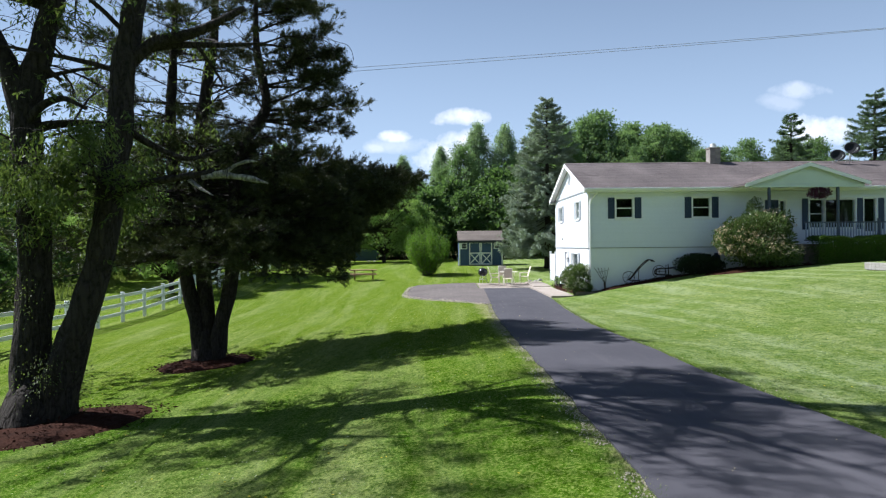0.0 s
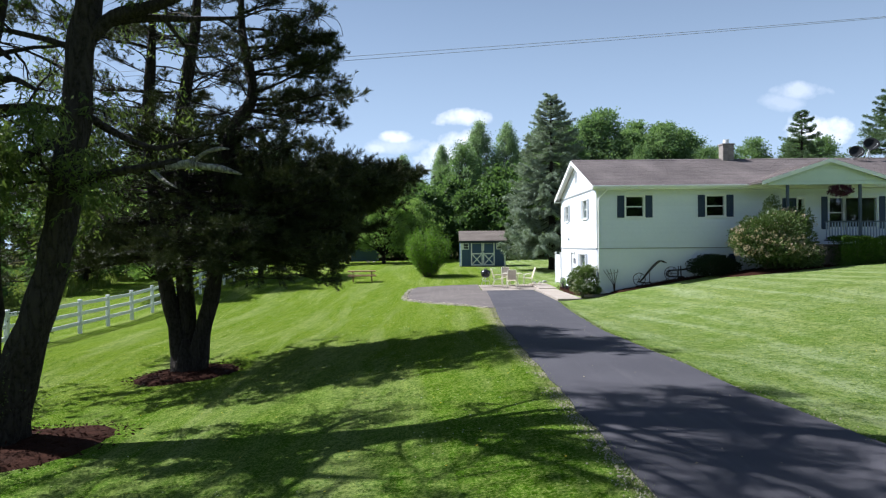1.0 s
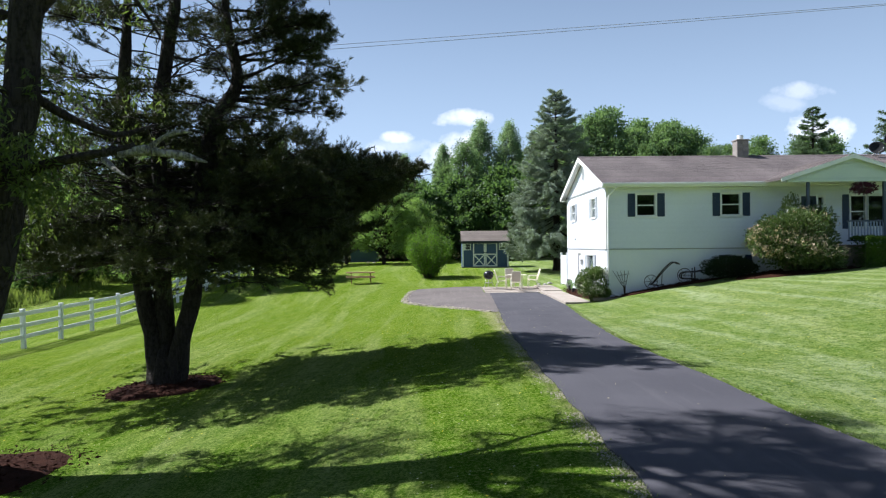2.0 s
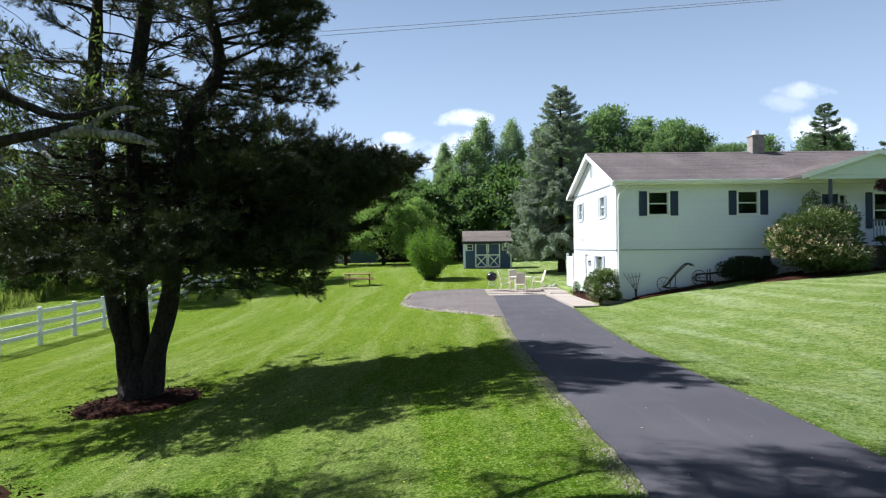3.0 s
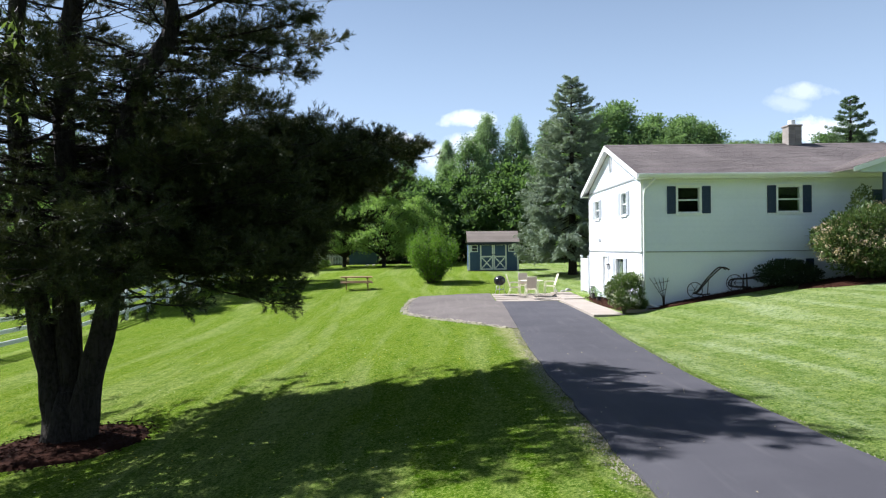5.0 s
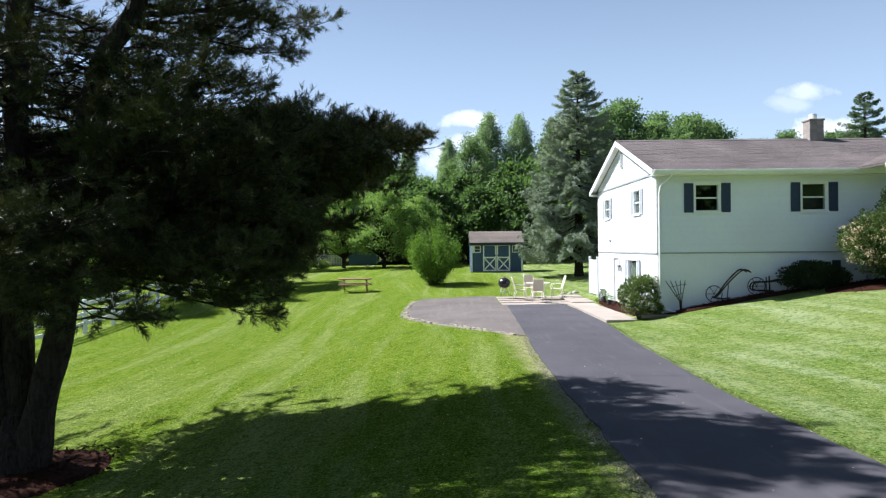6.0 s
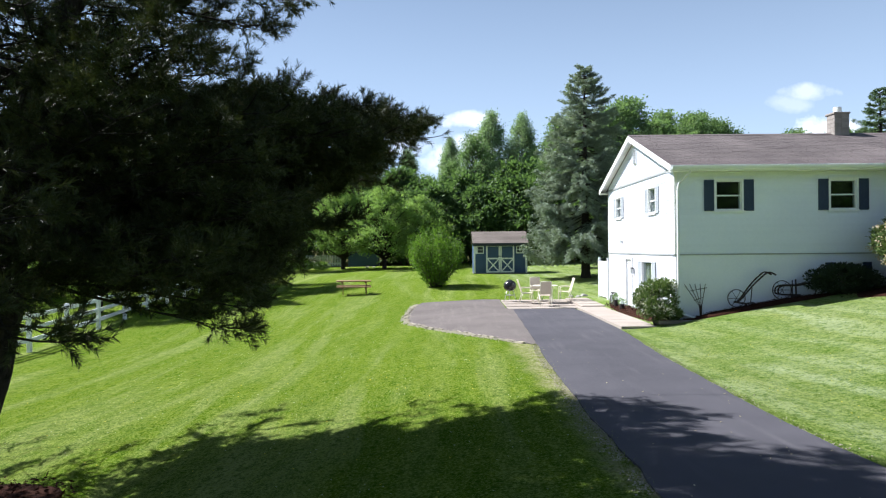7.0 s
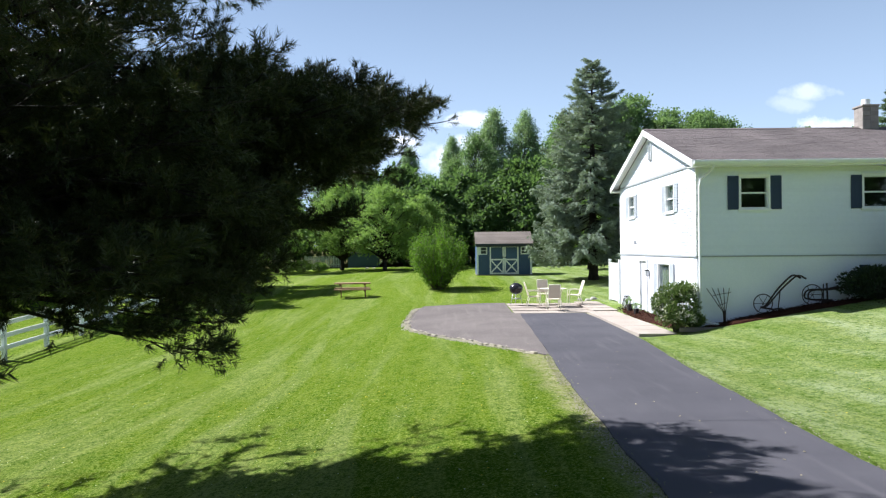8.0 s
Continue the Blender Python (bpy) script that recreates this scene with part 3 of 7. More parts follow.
# patio slab and walk along the gable wall, laid in flags with narrow joints
patio = thing("patio", pose(0, 0, 0), "pale tan concrete patio slab with a walk along the wall", "patio", kind="structure")
for (ax, bx, ay, by, nx, ny) in ((1.42, 5.42, 38.1, 41.9, 4, 4), (4.2, 5.3, 31.05, 38.04, 1, 7)):
    for i in range(nx):
        for j in range(ny):
            x0, x1 = ax + (bx - ax) * i / nx, ax + (bx - ax) * (i + 1) / nx
            y0, y1 = ay + (by - ay) * j / ny, ay + (by - ay) * (j + 1) / ny
            zt = max(gz_at(x0, y0), gz_at(x1, y1), gz_at(x0, y1), gz_at(x1, y0)) + 0.018
            part("slab", boxed(x0 + 0.006, x1 - 0.006, y0 + 0.006, y1 - 0.006, zt - 0.16, zt + rng.normal() * 0.003, bevel=0.008), CONCRETE, patio)


def mulch_ring(cx, cy, rx, ry, label, height=0.12):
    n, rings = 40, 7
    v, f = [], []
    for j in range(rings + 1):
        r = j / rings
        for k in range(n):
            a = 2 * math.pi * k / n
            q = 1 + 0.10 * noise.noise(Vector((math.cos(a) * 6 + cx, math.sin(a) * 6, cy))) + 0.2 * noise.noise(Vector((math.cos(a) * 1.5 + cx, math.sin(a) * 1.5, cy)))
            x, y = cx + rx * r * q * math.cos(a), cy + ry * r * q * math.sin(a)
            h = height * (1 - r ** 2.2) + 0.03 * noise.noise(Vector((x * 5, y * 5, 0))) * (1 - r) + (0.02 if j < rings else -0.04)
            v.append((x, y, gz_at(x, y) + h))
    for j in range(rings):
        for k in range(n):
            f.append((j * n + k, (j + 1) * n + k, (j + 1) * n + (k + 1) % n, j * n + (k + 1) % n))
    bed = tagged(arrays("mulch_bed", v, f, MULCH), label, "mulch bed")
    m = 900
    a, r = rng.uniform(0, 2 * math.pi, m), np.sqrt(rng.uniform(0, 1.25, m))
    px, py = cx + rx * r * np.cos(a), cy + ry * r * np.sin(a)
    pz = ground_z(px, py) + height * np.maximum(0, 1 - r ** 2.2) + 0.035
    al = unit(np.stack([rng.normal(size=m), rng.normal(size=m), rng.normal(size=m) * 0.3], -1))
    chips = leaf_mesh("chip_litter", np.stack([px, py, pz], -1), al, rng.uniform(0.04, 0.11, m), 0.35, MULCH, bed)
    tagged(chips, kind="stuff")
    return bed


TREE_A, TREE_B = (-8.38, 12.25), (-7.30, 18.33)
mulch_ring(TREE_B[0] - 0.05, TREE_B[1] - 0.05, 1.3, 1.3, "ring of red-brown bark mulch under the pine")
mulch_ring(TREE_A[0] + 0.3, TREE_A[1] - 0.3, 1.95, 1.6, "ring of red-brown bark mulch under the old tree")
# mulch strips along the house
for cx, cy, rx, ry, txt in ((5.68, 35.0, 0.36, 3.6, "strip of bark mulch between walk and gable wall"), (8.6, 31.15, 2.6, 0.42, "strip of bark mulch along the foundation"), (13.3, 30.0, 2.6, 1.5, "bark mulch bed under the flowering shrub")):
    mulch_ring(cx, cy, rx, ry, txt, 0.06)

# ---- house ----
HX0, HX1, HY0, HY1 = 6.056, 24.4, 31.556, 40.10
BELT, EAVE, RIDGE_Y, RIDGE, BAND = 2.275, 5.17, 35.83, 6.66, 4.95
house = thing("house", pose(HX0, HY0, 0), "white ranch house with dark shutters on an exposed painted basement", "house")
HM = house.matrix_basis.inverted()


def hpart(name, bm, mat, parent=None, label=""):
    """A part of the house, built in world places."""
    ob = part(name, bm, mat, parent if parent is not None else house, label)
    for v in ob.data.vertices:
        v.co = HM @ v.co
    return ob


def cut_wall(bm, a0, a1, z0, z1, holes, put):
    """A wall panel with rectangular holes: put(a0, a1, z0, z1) makes each solid block."""
    cuts_a = sorted({a0, a1, *[h[0] for h in holes], *[h[1] for h in holes]})
    for p, q in zip(cuts_a, cuts_a[1:]):
        spans = sorted((h[2], h[3]) for h in holes if h[0] <= p + 1e-6 and h[1] >= q - 1e-6)
        z = z0
        for lo, hi in spans:
            if lo > z:
                put(p, q, z, lo)
            z = hi
        if z < z1:
            put(p, q, z, z1)


# openings in the front wall: x0, x1, z0, z1
W1, W2 = (7.34, 8.14, 3.66, 4.59), (10.93, 11.75, 3.66, 4.59)
ENTRY, SIDE_LT = (14.30, 14.98, 2.55, 4.45), (15.02, 15.28, 2.75, 4.42)
PW1, PW2, PW3 = (16.42, 17.08, 3.10, 4.46), (17.16, 18.56, 3.10, 4.46), (18.62, 18.74, 3.1, 3.2)
BW = (11.14, 11.84, 1.30, 1.97)
BAY = (18.98, 19.55, 2.9, 4.5)
FRONT_HOLES_UP = [W1, W2, ENTRY, SIDE_LT, PW1, PW2, BAY]
FRONT_HOLES_LOW = [BW]
# openings in the gable wall: y0, y1, z0, z1
S1, S2 = (33.44, 34.20, 3.70, 4.57), (37.95, 38.70, 3.72, 4.54)
DOOR, LOWWIN = (36.42, 37.27, 0.06, 2.06), (33.85, 35.05, 0.95, 2.0)
T = 0.16
up, low = bmesh.new(), bmesh.new()
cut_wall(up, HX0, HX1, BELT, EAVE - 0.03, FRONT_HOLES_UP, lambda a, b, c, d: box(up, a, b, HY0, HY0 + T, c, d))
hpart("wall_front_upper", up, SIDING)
cut_wall(low, HX0, HX1, -0.6, BELT, FRONT_HOLES_LOW, lambda a, b, c, d: box(low, a, b, HY0 - 0.012, HY0 + T, c, d))
hpart("wall_front_basement", low, FOUNDATION, label="white painted basement wall")
up, low = bmesh.new(), bmesh.new()
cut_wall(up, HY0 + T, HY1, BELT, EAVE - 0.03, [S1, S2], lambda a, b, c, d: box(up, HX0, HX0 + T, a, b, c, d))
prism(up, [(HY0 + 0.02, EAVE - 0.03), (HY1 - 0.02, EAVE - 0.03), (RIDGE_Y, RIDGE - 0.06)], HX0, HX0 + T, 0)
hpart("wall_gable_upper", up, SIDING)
cut_wall(low, HY0 + T, HY1, -0.6, BELT, [DOOR, LOWWIN], lambda a, b, c, d: box(low, HX0 - 0.012, HX0 + T, a, b, c, d))
hpart("wall_gable_basement", low, FOUNDATION, label="white painted basement wall")
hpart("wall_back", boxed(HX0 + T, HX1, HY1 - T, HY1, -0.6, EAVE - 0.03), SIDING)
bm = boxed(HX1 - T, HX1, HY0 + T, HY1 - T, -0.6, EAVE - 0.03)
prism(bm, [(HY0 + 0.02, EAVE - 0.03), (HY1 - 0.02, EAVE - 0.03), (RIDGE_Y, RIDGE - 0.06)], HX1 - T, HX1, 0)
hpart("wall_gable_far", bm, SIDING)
hpart("floor_slab", boxed(HX0 + T, HX1 - T, HY0 + T, HY1 - T, BELT - 0.25, BELT + 0.02), INSIDE)
hpart("room_back_wall", boxed(HX0 + T, HX1 - T, HY0 + 3.6, HY0 + 3.7, -0.5, EAVE), INSIDE)
hpart("room_ceiling", boxed(HX0 + T, HX1 - T, HY0 + T, HY1 - T, EAVE - 0.12, EAVE - 0.05), INSIDE)

# lapped siding boards
LAP = 0.1015


def lap_front(z, a, b):
    bm = bmesh.new()
    prism(bm, [(HY0 - 0.004, z), (HY0 - 0.026, z), (HY0 - 0.006, z + LAP), (HY0 - 0.001, z + LAP)], a, b, 0)
    return bm


def lap_side(z, a, b):
    bm = bmesh.new()
    prism(bm, [(HX0 - 0.004, z), (HX0 - 0.026, z), (HX0 - 0.006, z + LAP), (HX0 - 0.001, z + LAP)], a, b, 1)
    return bm


def free_spans(a, b, z0, z1, holes, grow=0.07):
    spans = [(a, b)]
    for h in holes:
        if h[2] - grow < z1 and h[3] + grow > z0:
            nxt = []
            for p, q in spans:
                if h[1] + grow <= p or h[0] - grow >= q:
                    nxt.append((p, q))
                    continue
                if h[0] - grow > p:
                    nxt.append((p, h[0] - grow))
                if h[1] + grow < q:
                    nxt.append((h[1] + grow, q))
            spans = nxt
    return [(p, q) for p, q in spans if q - p > 0.03]


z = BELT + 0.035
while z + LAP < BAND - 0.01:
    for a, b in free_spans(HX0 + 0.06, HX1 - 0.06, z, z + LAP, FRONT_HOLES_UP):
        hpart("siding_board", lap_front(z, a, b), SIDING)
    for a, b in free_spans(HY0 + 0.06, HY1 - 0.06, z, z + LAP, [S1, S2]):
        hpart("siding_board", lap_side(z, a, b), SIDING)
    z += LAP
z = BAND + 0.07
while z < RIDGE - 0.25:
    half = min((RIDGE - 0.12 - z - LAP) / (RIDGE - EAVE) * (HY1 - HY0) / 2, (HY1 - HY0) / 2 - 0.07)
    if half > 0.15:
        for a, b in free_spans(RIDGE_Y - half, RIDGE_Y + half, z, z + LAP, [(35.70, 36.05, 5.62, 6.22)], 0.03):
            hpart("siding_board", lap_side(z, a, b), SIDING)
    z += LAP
# belt, corner boards, frieze
# grey belt strips: the shadow line under the siding put into their colour
hpart("belt_board", boxed(HX0 - 0.03, HX1, HY0 - 0.045, HY0 - 0.013, BELT - 0.012, BELT + 0.022), GREY_STRIP)
hpart("belt_board", boxed(HX0 - 0.045, HX0 - 0.013, HY0 - 0.013, HY1, BELT - 0.012, BELT + 0.022), GREY_STRIP)
hpart("corner_board", boxed(HX0 - 0.03, HX0 + 0.06, HY0 - 0.03, HY0 - 0.005, BELT + 0.03, BAND - 0.02), TRIM)
hpart("corner_board", boxed(HX0 - 0.03, HX0 - 0.005, HY0 - 0.005, HY0 + 0.06, BELT + 0.03, BAND - 0.02), TRIM)
hpart("corner_board", boxed(HX0 - 0.03, HX0 - 0.005, HY1 - 0.06, HY1, BELT + 0.03, BAND - 0.02), TRIM)
hpart("gable_band", boxed(HX0 - 0.035, HX0 - 0.007, HY0 + 0.06, HY1 - 0.06, BAND, BAND + 0.06), GREY_STRIP)

# roof: two slopes with overhang, shingle courses, fascia, soffit, gutter
OV, RK = 0.50, 0.28
slope = (RIDGE - EAVE) / (RIDGE_Y - HY0)


def roof_z(y):
    return RIDGE - abs(y - RIDGE_Y) * slope


RX0, RX1 = HX0 - RK, HX1 + RK
bm = bmesh.new()
for s in (-1, 1):
    ye = RIDGE_Y + s * (RIDGE_Y - HY0 + OV)
    prism(bm, [(RIDGE_Y, RIDGE), (ye, roof_z(ye)), (ye, roof_z(ye) + 0.05), (RIDGE_Y, RIDGE + 0.05)], RX0, RX1, 0)
roof = hpart("roof", bm, SHINGLE, label="grey-brown streaked asphalt shingle roof")
run = math.hypot(RIDGE_Y - HY0 + OV, (RIDGE_Y - HY0 + OV) * slope)
courses = int(run / 0.145)
for c in range(courses):
    f0, f1 = c / courses, (c + 1) / courses
    y0, y1 = HY0 - OV + (RIDGE_Y - HY0 + OV) * f0, HY0 - OV + (RIDGE_Y - HY0 + OV) * f1
    bm = bmesh.new()
    x = RX0 - 0.01 - rng.uniform(0, 0.3)
    while x < RX1:
        w = rng.uniform(0.28, 0.34)
        a, b = max(x, RX0 - 0.01), min(x + w - 0.008, RX1)
        h = 0.059 + rng.uniform(-0.002, 0.004)
        if b - a > 0.02:
            vs = [bm.verts.new(p) for p in ((a, y0 - 0.012, roof_z(y0 - 0.012) + 0.048), (b, y0 - 0.012, roof_z(y0 - 0.012) + 0.048), (a, y0 - 0.012, roof_z(y0 - 0.012) + h), (b, y0 - 0.012, roof_z(y0 - 0.012) + h), (a, y1, roof_z(y1) + 0.054), (b, y1, roof_z(y1) + 0.054))]
            for f in ((0, 1, 3, 2), (2, 3, 5, 4), (0, 2, 4), (1, 5, 3)):
                bm.faces.new([vs[i] for i in f])
        x += w
    co = hpart("shingle_course", bm, SHINGLE, roof)
bm = bmesh.new()
prism(bm, [(RIDGE_Y - 0.14, RIDGE - 0.14 * slope + 0.072), (RIDGE_Y, RIDGE + 0.085), (RIDGE_Y + 0.14, RIDGE - 0.14 * slope + 0.072), (RIDGE_Y + 0.14, RIDGE), (RIDGE_Y - 0.14, RIDGE)], RX0 - 0.01, RX1, 0)
hpart("ridge_cap", bm, SHINGLE, roof)
ye = HY0 - OV
ze = roof_z(ye)
hpart("fascia", boxed(RX0, RX1, ye - 0.022, ye - 0.002, ze - 0.14, ze + 0.045), TRIM)
hpart("soffit", boxed(RX0 + 0.02, RX1 - 0.02, ye, HY0 - 0.002, ze - 0.13, ze - 0.115), TRIM)
hpart("soffit", boxed(RX0 + 0.02, RX1 - 0.02, HY1 + 0.002, HY1 + OV, ze - 0.13, ze - 0.115), TRIM)
hpart("fascia", boxed(RX0, RX1, HY1 + OV + 0.002, HY1 + OV + 0.022, ze - 0.14, ze + 0.045), TRIM)
bm = bmesh.new()
prism(bm, [(ye - 0.024, ze + 0.02), (ye - 0.024, ze - 0.09), (ye - 0.10, ze - 0.09), (ye - 0.135, ze - 0.02), (ye - 0.135, ze + 0.02), (ye - 0.125, ze + 0.02), (ye - 0.095, ze - 0.075), (ye - 0.034, ze - 0.075), (ye - 0.034, ze + 0.02)], RX0 + 0.01, RX1 - 0.01, 0)
hpart("gutter", bm, TRIM, label="white metal gutter")
for s in (-1, 1):
    yy = RIDGE_Y + s * (RIDGE_Y - HY0 + OV)
    bm = bmesh.new()
    prism(bm, [(RIDGE_Y, RIDGE + 0.045), (yy, roof_z(yy) + 0.045), (yy, roof_z(yy) - 0.15), (RIDGE_Y, RIDGE - 0.15)], RX0 - 0.024, RX0 - 0.002, 0)
    hpart("rake_board", bm, TRIM)
    bm = bmesh.new()
    prism(bm, [(RIDGE_Y, RIDGE - 0.03), (yy, roof_z(yy) - 0.03), (yy, roof_z(yy) - 0.045), (RIDGE_Y, RIDGE - 0.045)], RX0, HX0 - 0.024, 0)
    hpart("rake_soffit", bm, TRIM)
# gable vent with slats
vent = hpart("gable_vent", boxed(HX0 - 0.05, HX0 - 0.024, 35.72, 36.03, 5.64, 6.20), TRIM, label="white louvred gable vent")
for k in range(9):
    hpart("vent_slat", boxed(HX0 - 0.075, HX0 - 0.052, 35.75, 36.0, 5.67 + k * 0.058, 5.70 + k * 0.058), METAL, vent)


def window(kind, h, face, depth_axis, lower_curtain=False, mid=True, shutters=0.0, shutter_mat=None, label=""):
    """A double-hung window in hole h on a wall; face is the wall's outer plane, which looks along -depth_axis."""
    def bx(a0, a1, d0, d1, z0, z1, bevel=0.0):
        if depth_axis == 1:
            return boxed(a0, a1, face + d0, face + d1, z0, z1, bevel=bevel)
        return boxed(face + d0, face + d1, a0, a1, z0, z1, bevel=bevel)
    a0, a1, z0, z1 = h
    win = hpart("window", bx(a0 - 0.06, a1 + 0.06, -0.045, -0.002, z1, z1 + 0.07), TRIM, label=label)
    for name, dims in (("casing", (a0 - 0.06, a0, -0.045, -0.002, z0, z1)), ("casing", (a1, a1 + 0.06, -0.045, -0.002, z0, z1)),
                       ("sill", (a0 - 0.08, a1 + 0.08, -0.07, -0.002, z0 - 0.06, z0)), ("jamb", (a0, a0 + 0.03, 0.0, 0.14, z0, z1)), ("jamb", (a1 - 0.03, a1, 0.0, 0.14, z0, z1)),
                       ("head", (a0 + 0.03, a1 - 0.03, 0.0, 0.14, z1 - 0.03, z1)), ("bottom_rail", (a0 + 0.03, a1 - 0.03, 0.02, 0.06, z0, z0 + 0.05))):
        hpart(name, bx(*dims), TRIM, win)
    if mid:
        zm = (z0 + z1) / 2
        hpart("meeting_rail", bx(a0 + 0.03, a1 - 0.03, 0.02, 0.07, zm - 0.02, zm + 0.025), TRIM, win)
        panes = ((z0 + 0.05, zm - 0.02), (zm + 0.025, z1 - 0.03))
    else:
        panes = ((z0 + 0.05, z1 - 0.03),)
    for p, q in panes:
        g = hpart("pane", bx(a0 + 0.03, a1 - 0.03, 0.038, 0.044, p, q), GLASS, win)
        g.visible_shadow = False
    if lower_curtain:
        zc = z1 - 0.05
        bm = bmesh.new()
        n = 22
        for k in range(n):
            s0, s1 = a0 + 0.03 + (a1 - a0 - 0.06) * k / n, a0 + 0.03 + (a1 - a0 - 0.06) * (k + 1) / n
            off = 0.085 + 0.015 * math.sin(k * 1.9)
            if depth_axis == 1:
                box(bm, s0, s1, face + off, face + off + 0.01, z0 + 0.03, zc)
            else:
                box(bm, face + off, face + off + 0.01, s0, s1, z0 + 0.03, zc)
        hpart("curtain", bm, CURTAIN, win)
    if shutters:
        for a, b in ((a0 - 0.07 - shutters, a0 - 0.07), (a1 + 0.07, a1 + 0.07 + shutters)):
            sh = hpart("shutter", bx(a, b, -0.04, -0.022, z0 - 0.02, z1 + 0.03), shutter_mat, win)
            for dims in ((a, a + 0.05, -0.055, -0.041, z0 - 0.02, z1 + 0.03), (b - 0.05, b, -0.055, -0.041, z0 - 0.02, z1 + 0.03), (a + 0.05, b - 0.05, -0.055, -0.041, z1 - 0.03, z1 + 0.03), (a + 0.05, b - 0.05, -0.055, -0.041, z0 - 0.02, z0 + 0.04)):
                hpart("shutter_rail", bx(*dims), shutter_mat, sh)
            n = 14
            for k in range(n):
                zz = z0 + 0.05 + (z1 - z0 - 0.1) * k / n
                hpart("louvre", bx(a + 0.05, b - 0.05, -0.050, -0.042, zz, zz + (z1 - z0) / n * 0.62), shutter_mat, sh)
    return win


window("w", W1, HY0, 1, False, shutters=0.31, shutter_mat=BLUE)
window("w", W2, HY0, 1, False, shutters=0.31, shutter_mat=BLUE)
window("w", S1, HX0, 0, True, shutters=0.31, shutter_mat=GREY_SHUTTER)
window("w", S2, HX0, 0, True, shutters=0.31, shutter_mat=GREY_SHUTTER)
window("w", BW, HY0 - 0.012, 1, False, mid=False, shutters=0.28, shutter_mat=BLUE)
window("w", LOWWIN, HX0 - 0.012, 0, True, mid=False, shutters=0.33, shutter_mat=GREY_SHUTTER)
window("w", PW1, HY0, 1, False, shutters=0.0)
window("w", PW2, HY0, 1, False, mid=False)
window("w", BAY, HY0, 1, False, mid=False)
window("w", SIDE_LT, HY0, 1, False, mid=False)
for a in (16.06, 18.66, 19.66):
    sh = hpart("shutter", boxed(a, a + 0.27, HY0 - 0.045, HY0 - 0.022, 3.05, 4.50), BLUE)
# doors
entry = hpart("door", boxed(ENTRY[0], ENTRY[1], HY0 + 0.04, HY0 + 0.09, ENTRY[2], ENTRY[3], bevel=0.004), BLUE, label="dark blue front door")
hpart("door_glass", boxed(14.46, 14.82, HY0 + 0.028, HY0 + 0.038, 3.75, 4.30), GLASS, entry)
hpart("door_casing", boxed(ENTRY[0] - 0.09, ENTRY[0], HY0 - 0.045, HY0 - 0.002, ENTRY[2], ENTRY[3] + 0.08), TRIM, entry)
hpart("door_knob", boxed(14.36, 14.42, HY0 - 0.02, HY0 + 0.03, 3.45, 3.51, bevel=0.015), METAL, entry)
bdoor = hpart("door", boxed(HX0 + 0.03, HX0 + 0.08, DOOR[0], DOOR[1], DOOR[2], DOOR[3], bevel=0.004), TRIM, label="white panelled basement door")
hpart("door_casing", boxed(HX0 - 0.05, HX0 - 0.014, DOOR[0] - 0.09, DOOR[0], DOOR[2], DOOR[3] + 0.08), TRIM, bdoor)
hpart("door_casing", boxed(HX0 - 0.05, HX0 - 0.014, DOOR[1], DOOR[1] + 0.09, DOOR[2], DOOR[3] + 0.08), TRIM, bdoor)
hpart("door_casing", boxed(HX0 - 0.05, HX0 - 0.014, DOOR[0], DOOR[1], DOOR[3], DOOR[3] + 0.08), TRIM, bdoor)
for p0, p1, q0, q1 in ((0.12, 0.39, 1.15, 1.85), (0.46, 0.73, 1.15, 1.85), (0.12, 0.39, 0.25, 0.95), (0.46, 0.73, 0.25, 0.95)):
    hpart("door_panel", boxed(HX0 + 0.012, HX0 + 0.028, DOOR[0] + p0, DOOR[0] + p1, q0, q1, bevel=0.006), TRIM, bdoor)
hpart("door_plate", boxed(HX0 + 0.016, HX0 + 0.027, DOOR[0] + 0.04, DOOR[0] + 0.10, 0.7, 1.35), GREY_STRIP, bdoor)
hpart("door_knob", boxed(HX0 - 0.03, HX0 + 0.03, DOOR[0] + 0.06, DOOR[0] + 0.12, 1.0, 1.06, bevel=0.015), METAL, bdoor)
wl = hpart("wall_lamp", boxed(HX0 - 0.14, HX0 - 0.014, 36.10, 36.24, 1.52, 1.72, bevel=0.02), METAL, label="small wall lantern beside the door")
hpart("wall_lamp_cap", boxed(HX0 - 0.16, HX0 - 0.03, 36.08, 36.26, 1.722, 1.76, bevel=0.01), BLACK, wl)
hpart("dryer_vent", boxed(HX0 - 0.09, HX0 - 0.022, 37.75, 37.90, 2.72, 2.82, bevel=0.01), METAL)
# downspout with elbow and splash extension
bm = bmesh.new()
tube(bm, [(6.35, HY0 - 0.57, 4.90), (6.35, HY0 - 0.5, 4.80), (6.16, HY0 - 0.1, 4.52), (6.12, HY0 - 0.075, 4.3), (6.12, HY0 - 0.075, 0.55), (6.16, HY0 - 0.14, 0.44), (6.84, HY0 - 0.66, 0.20)], [0.035] * 4 + [0.045] * 2 + [0.06], 6)
hpart("downspout", bm, TRIM, label="white downspout with a ground extension")
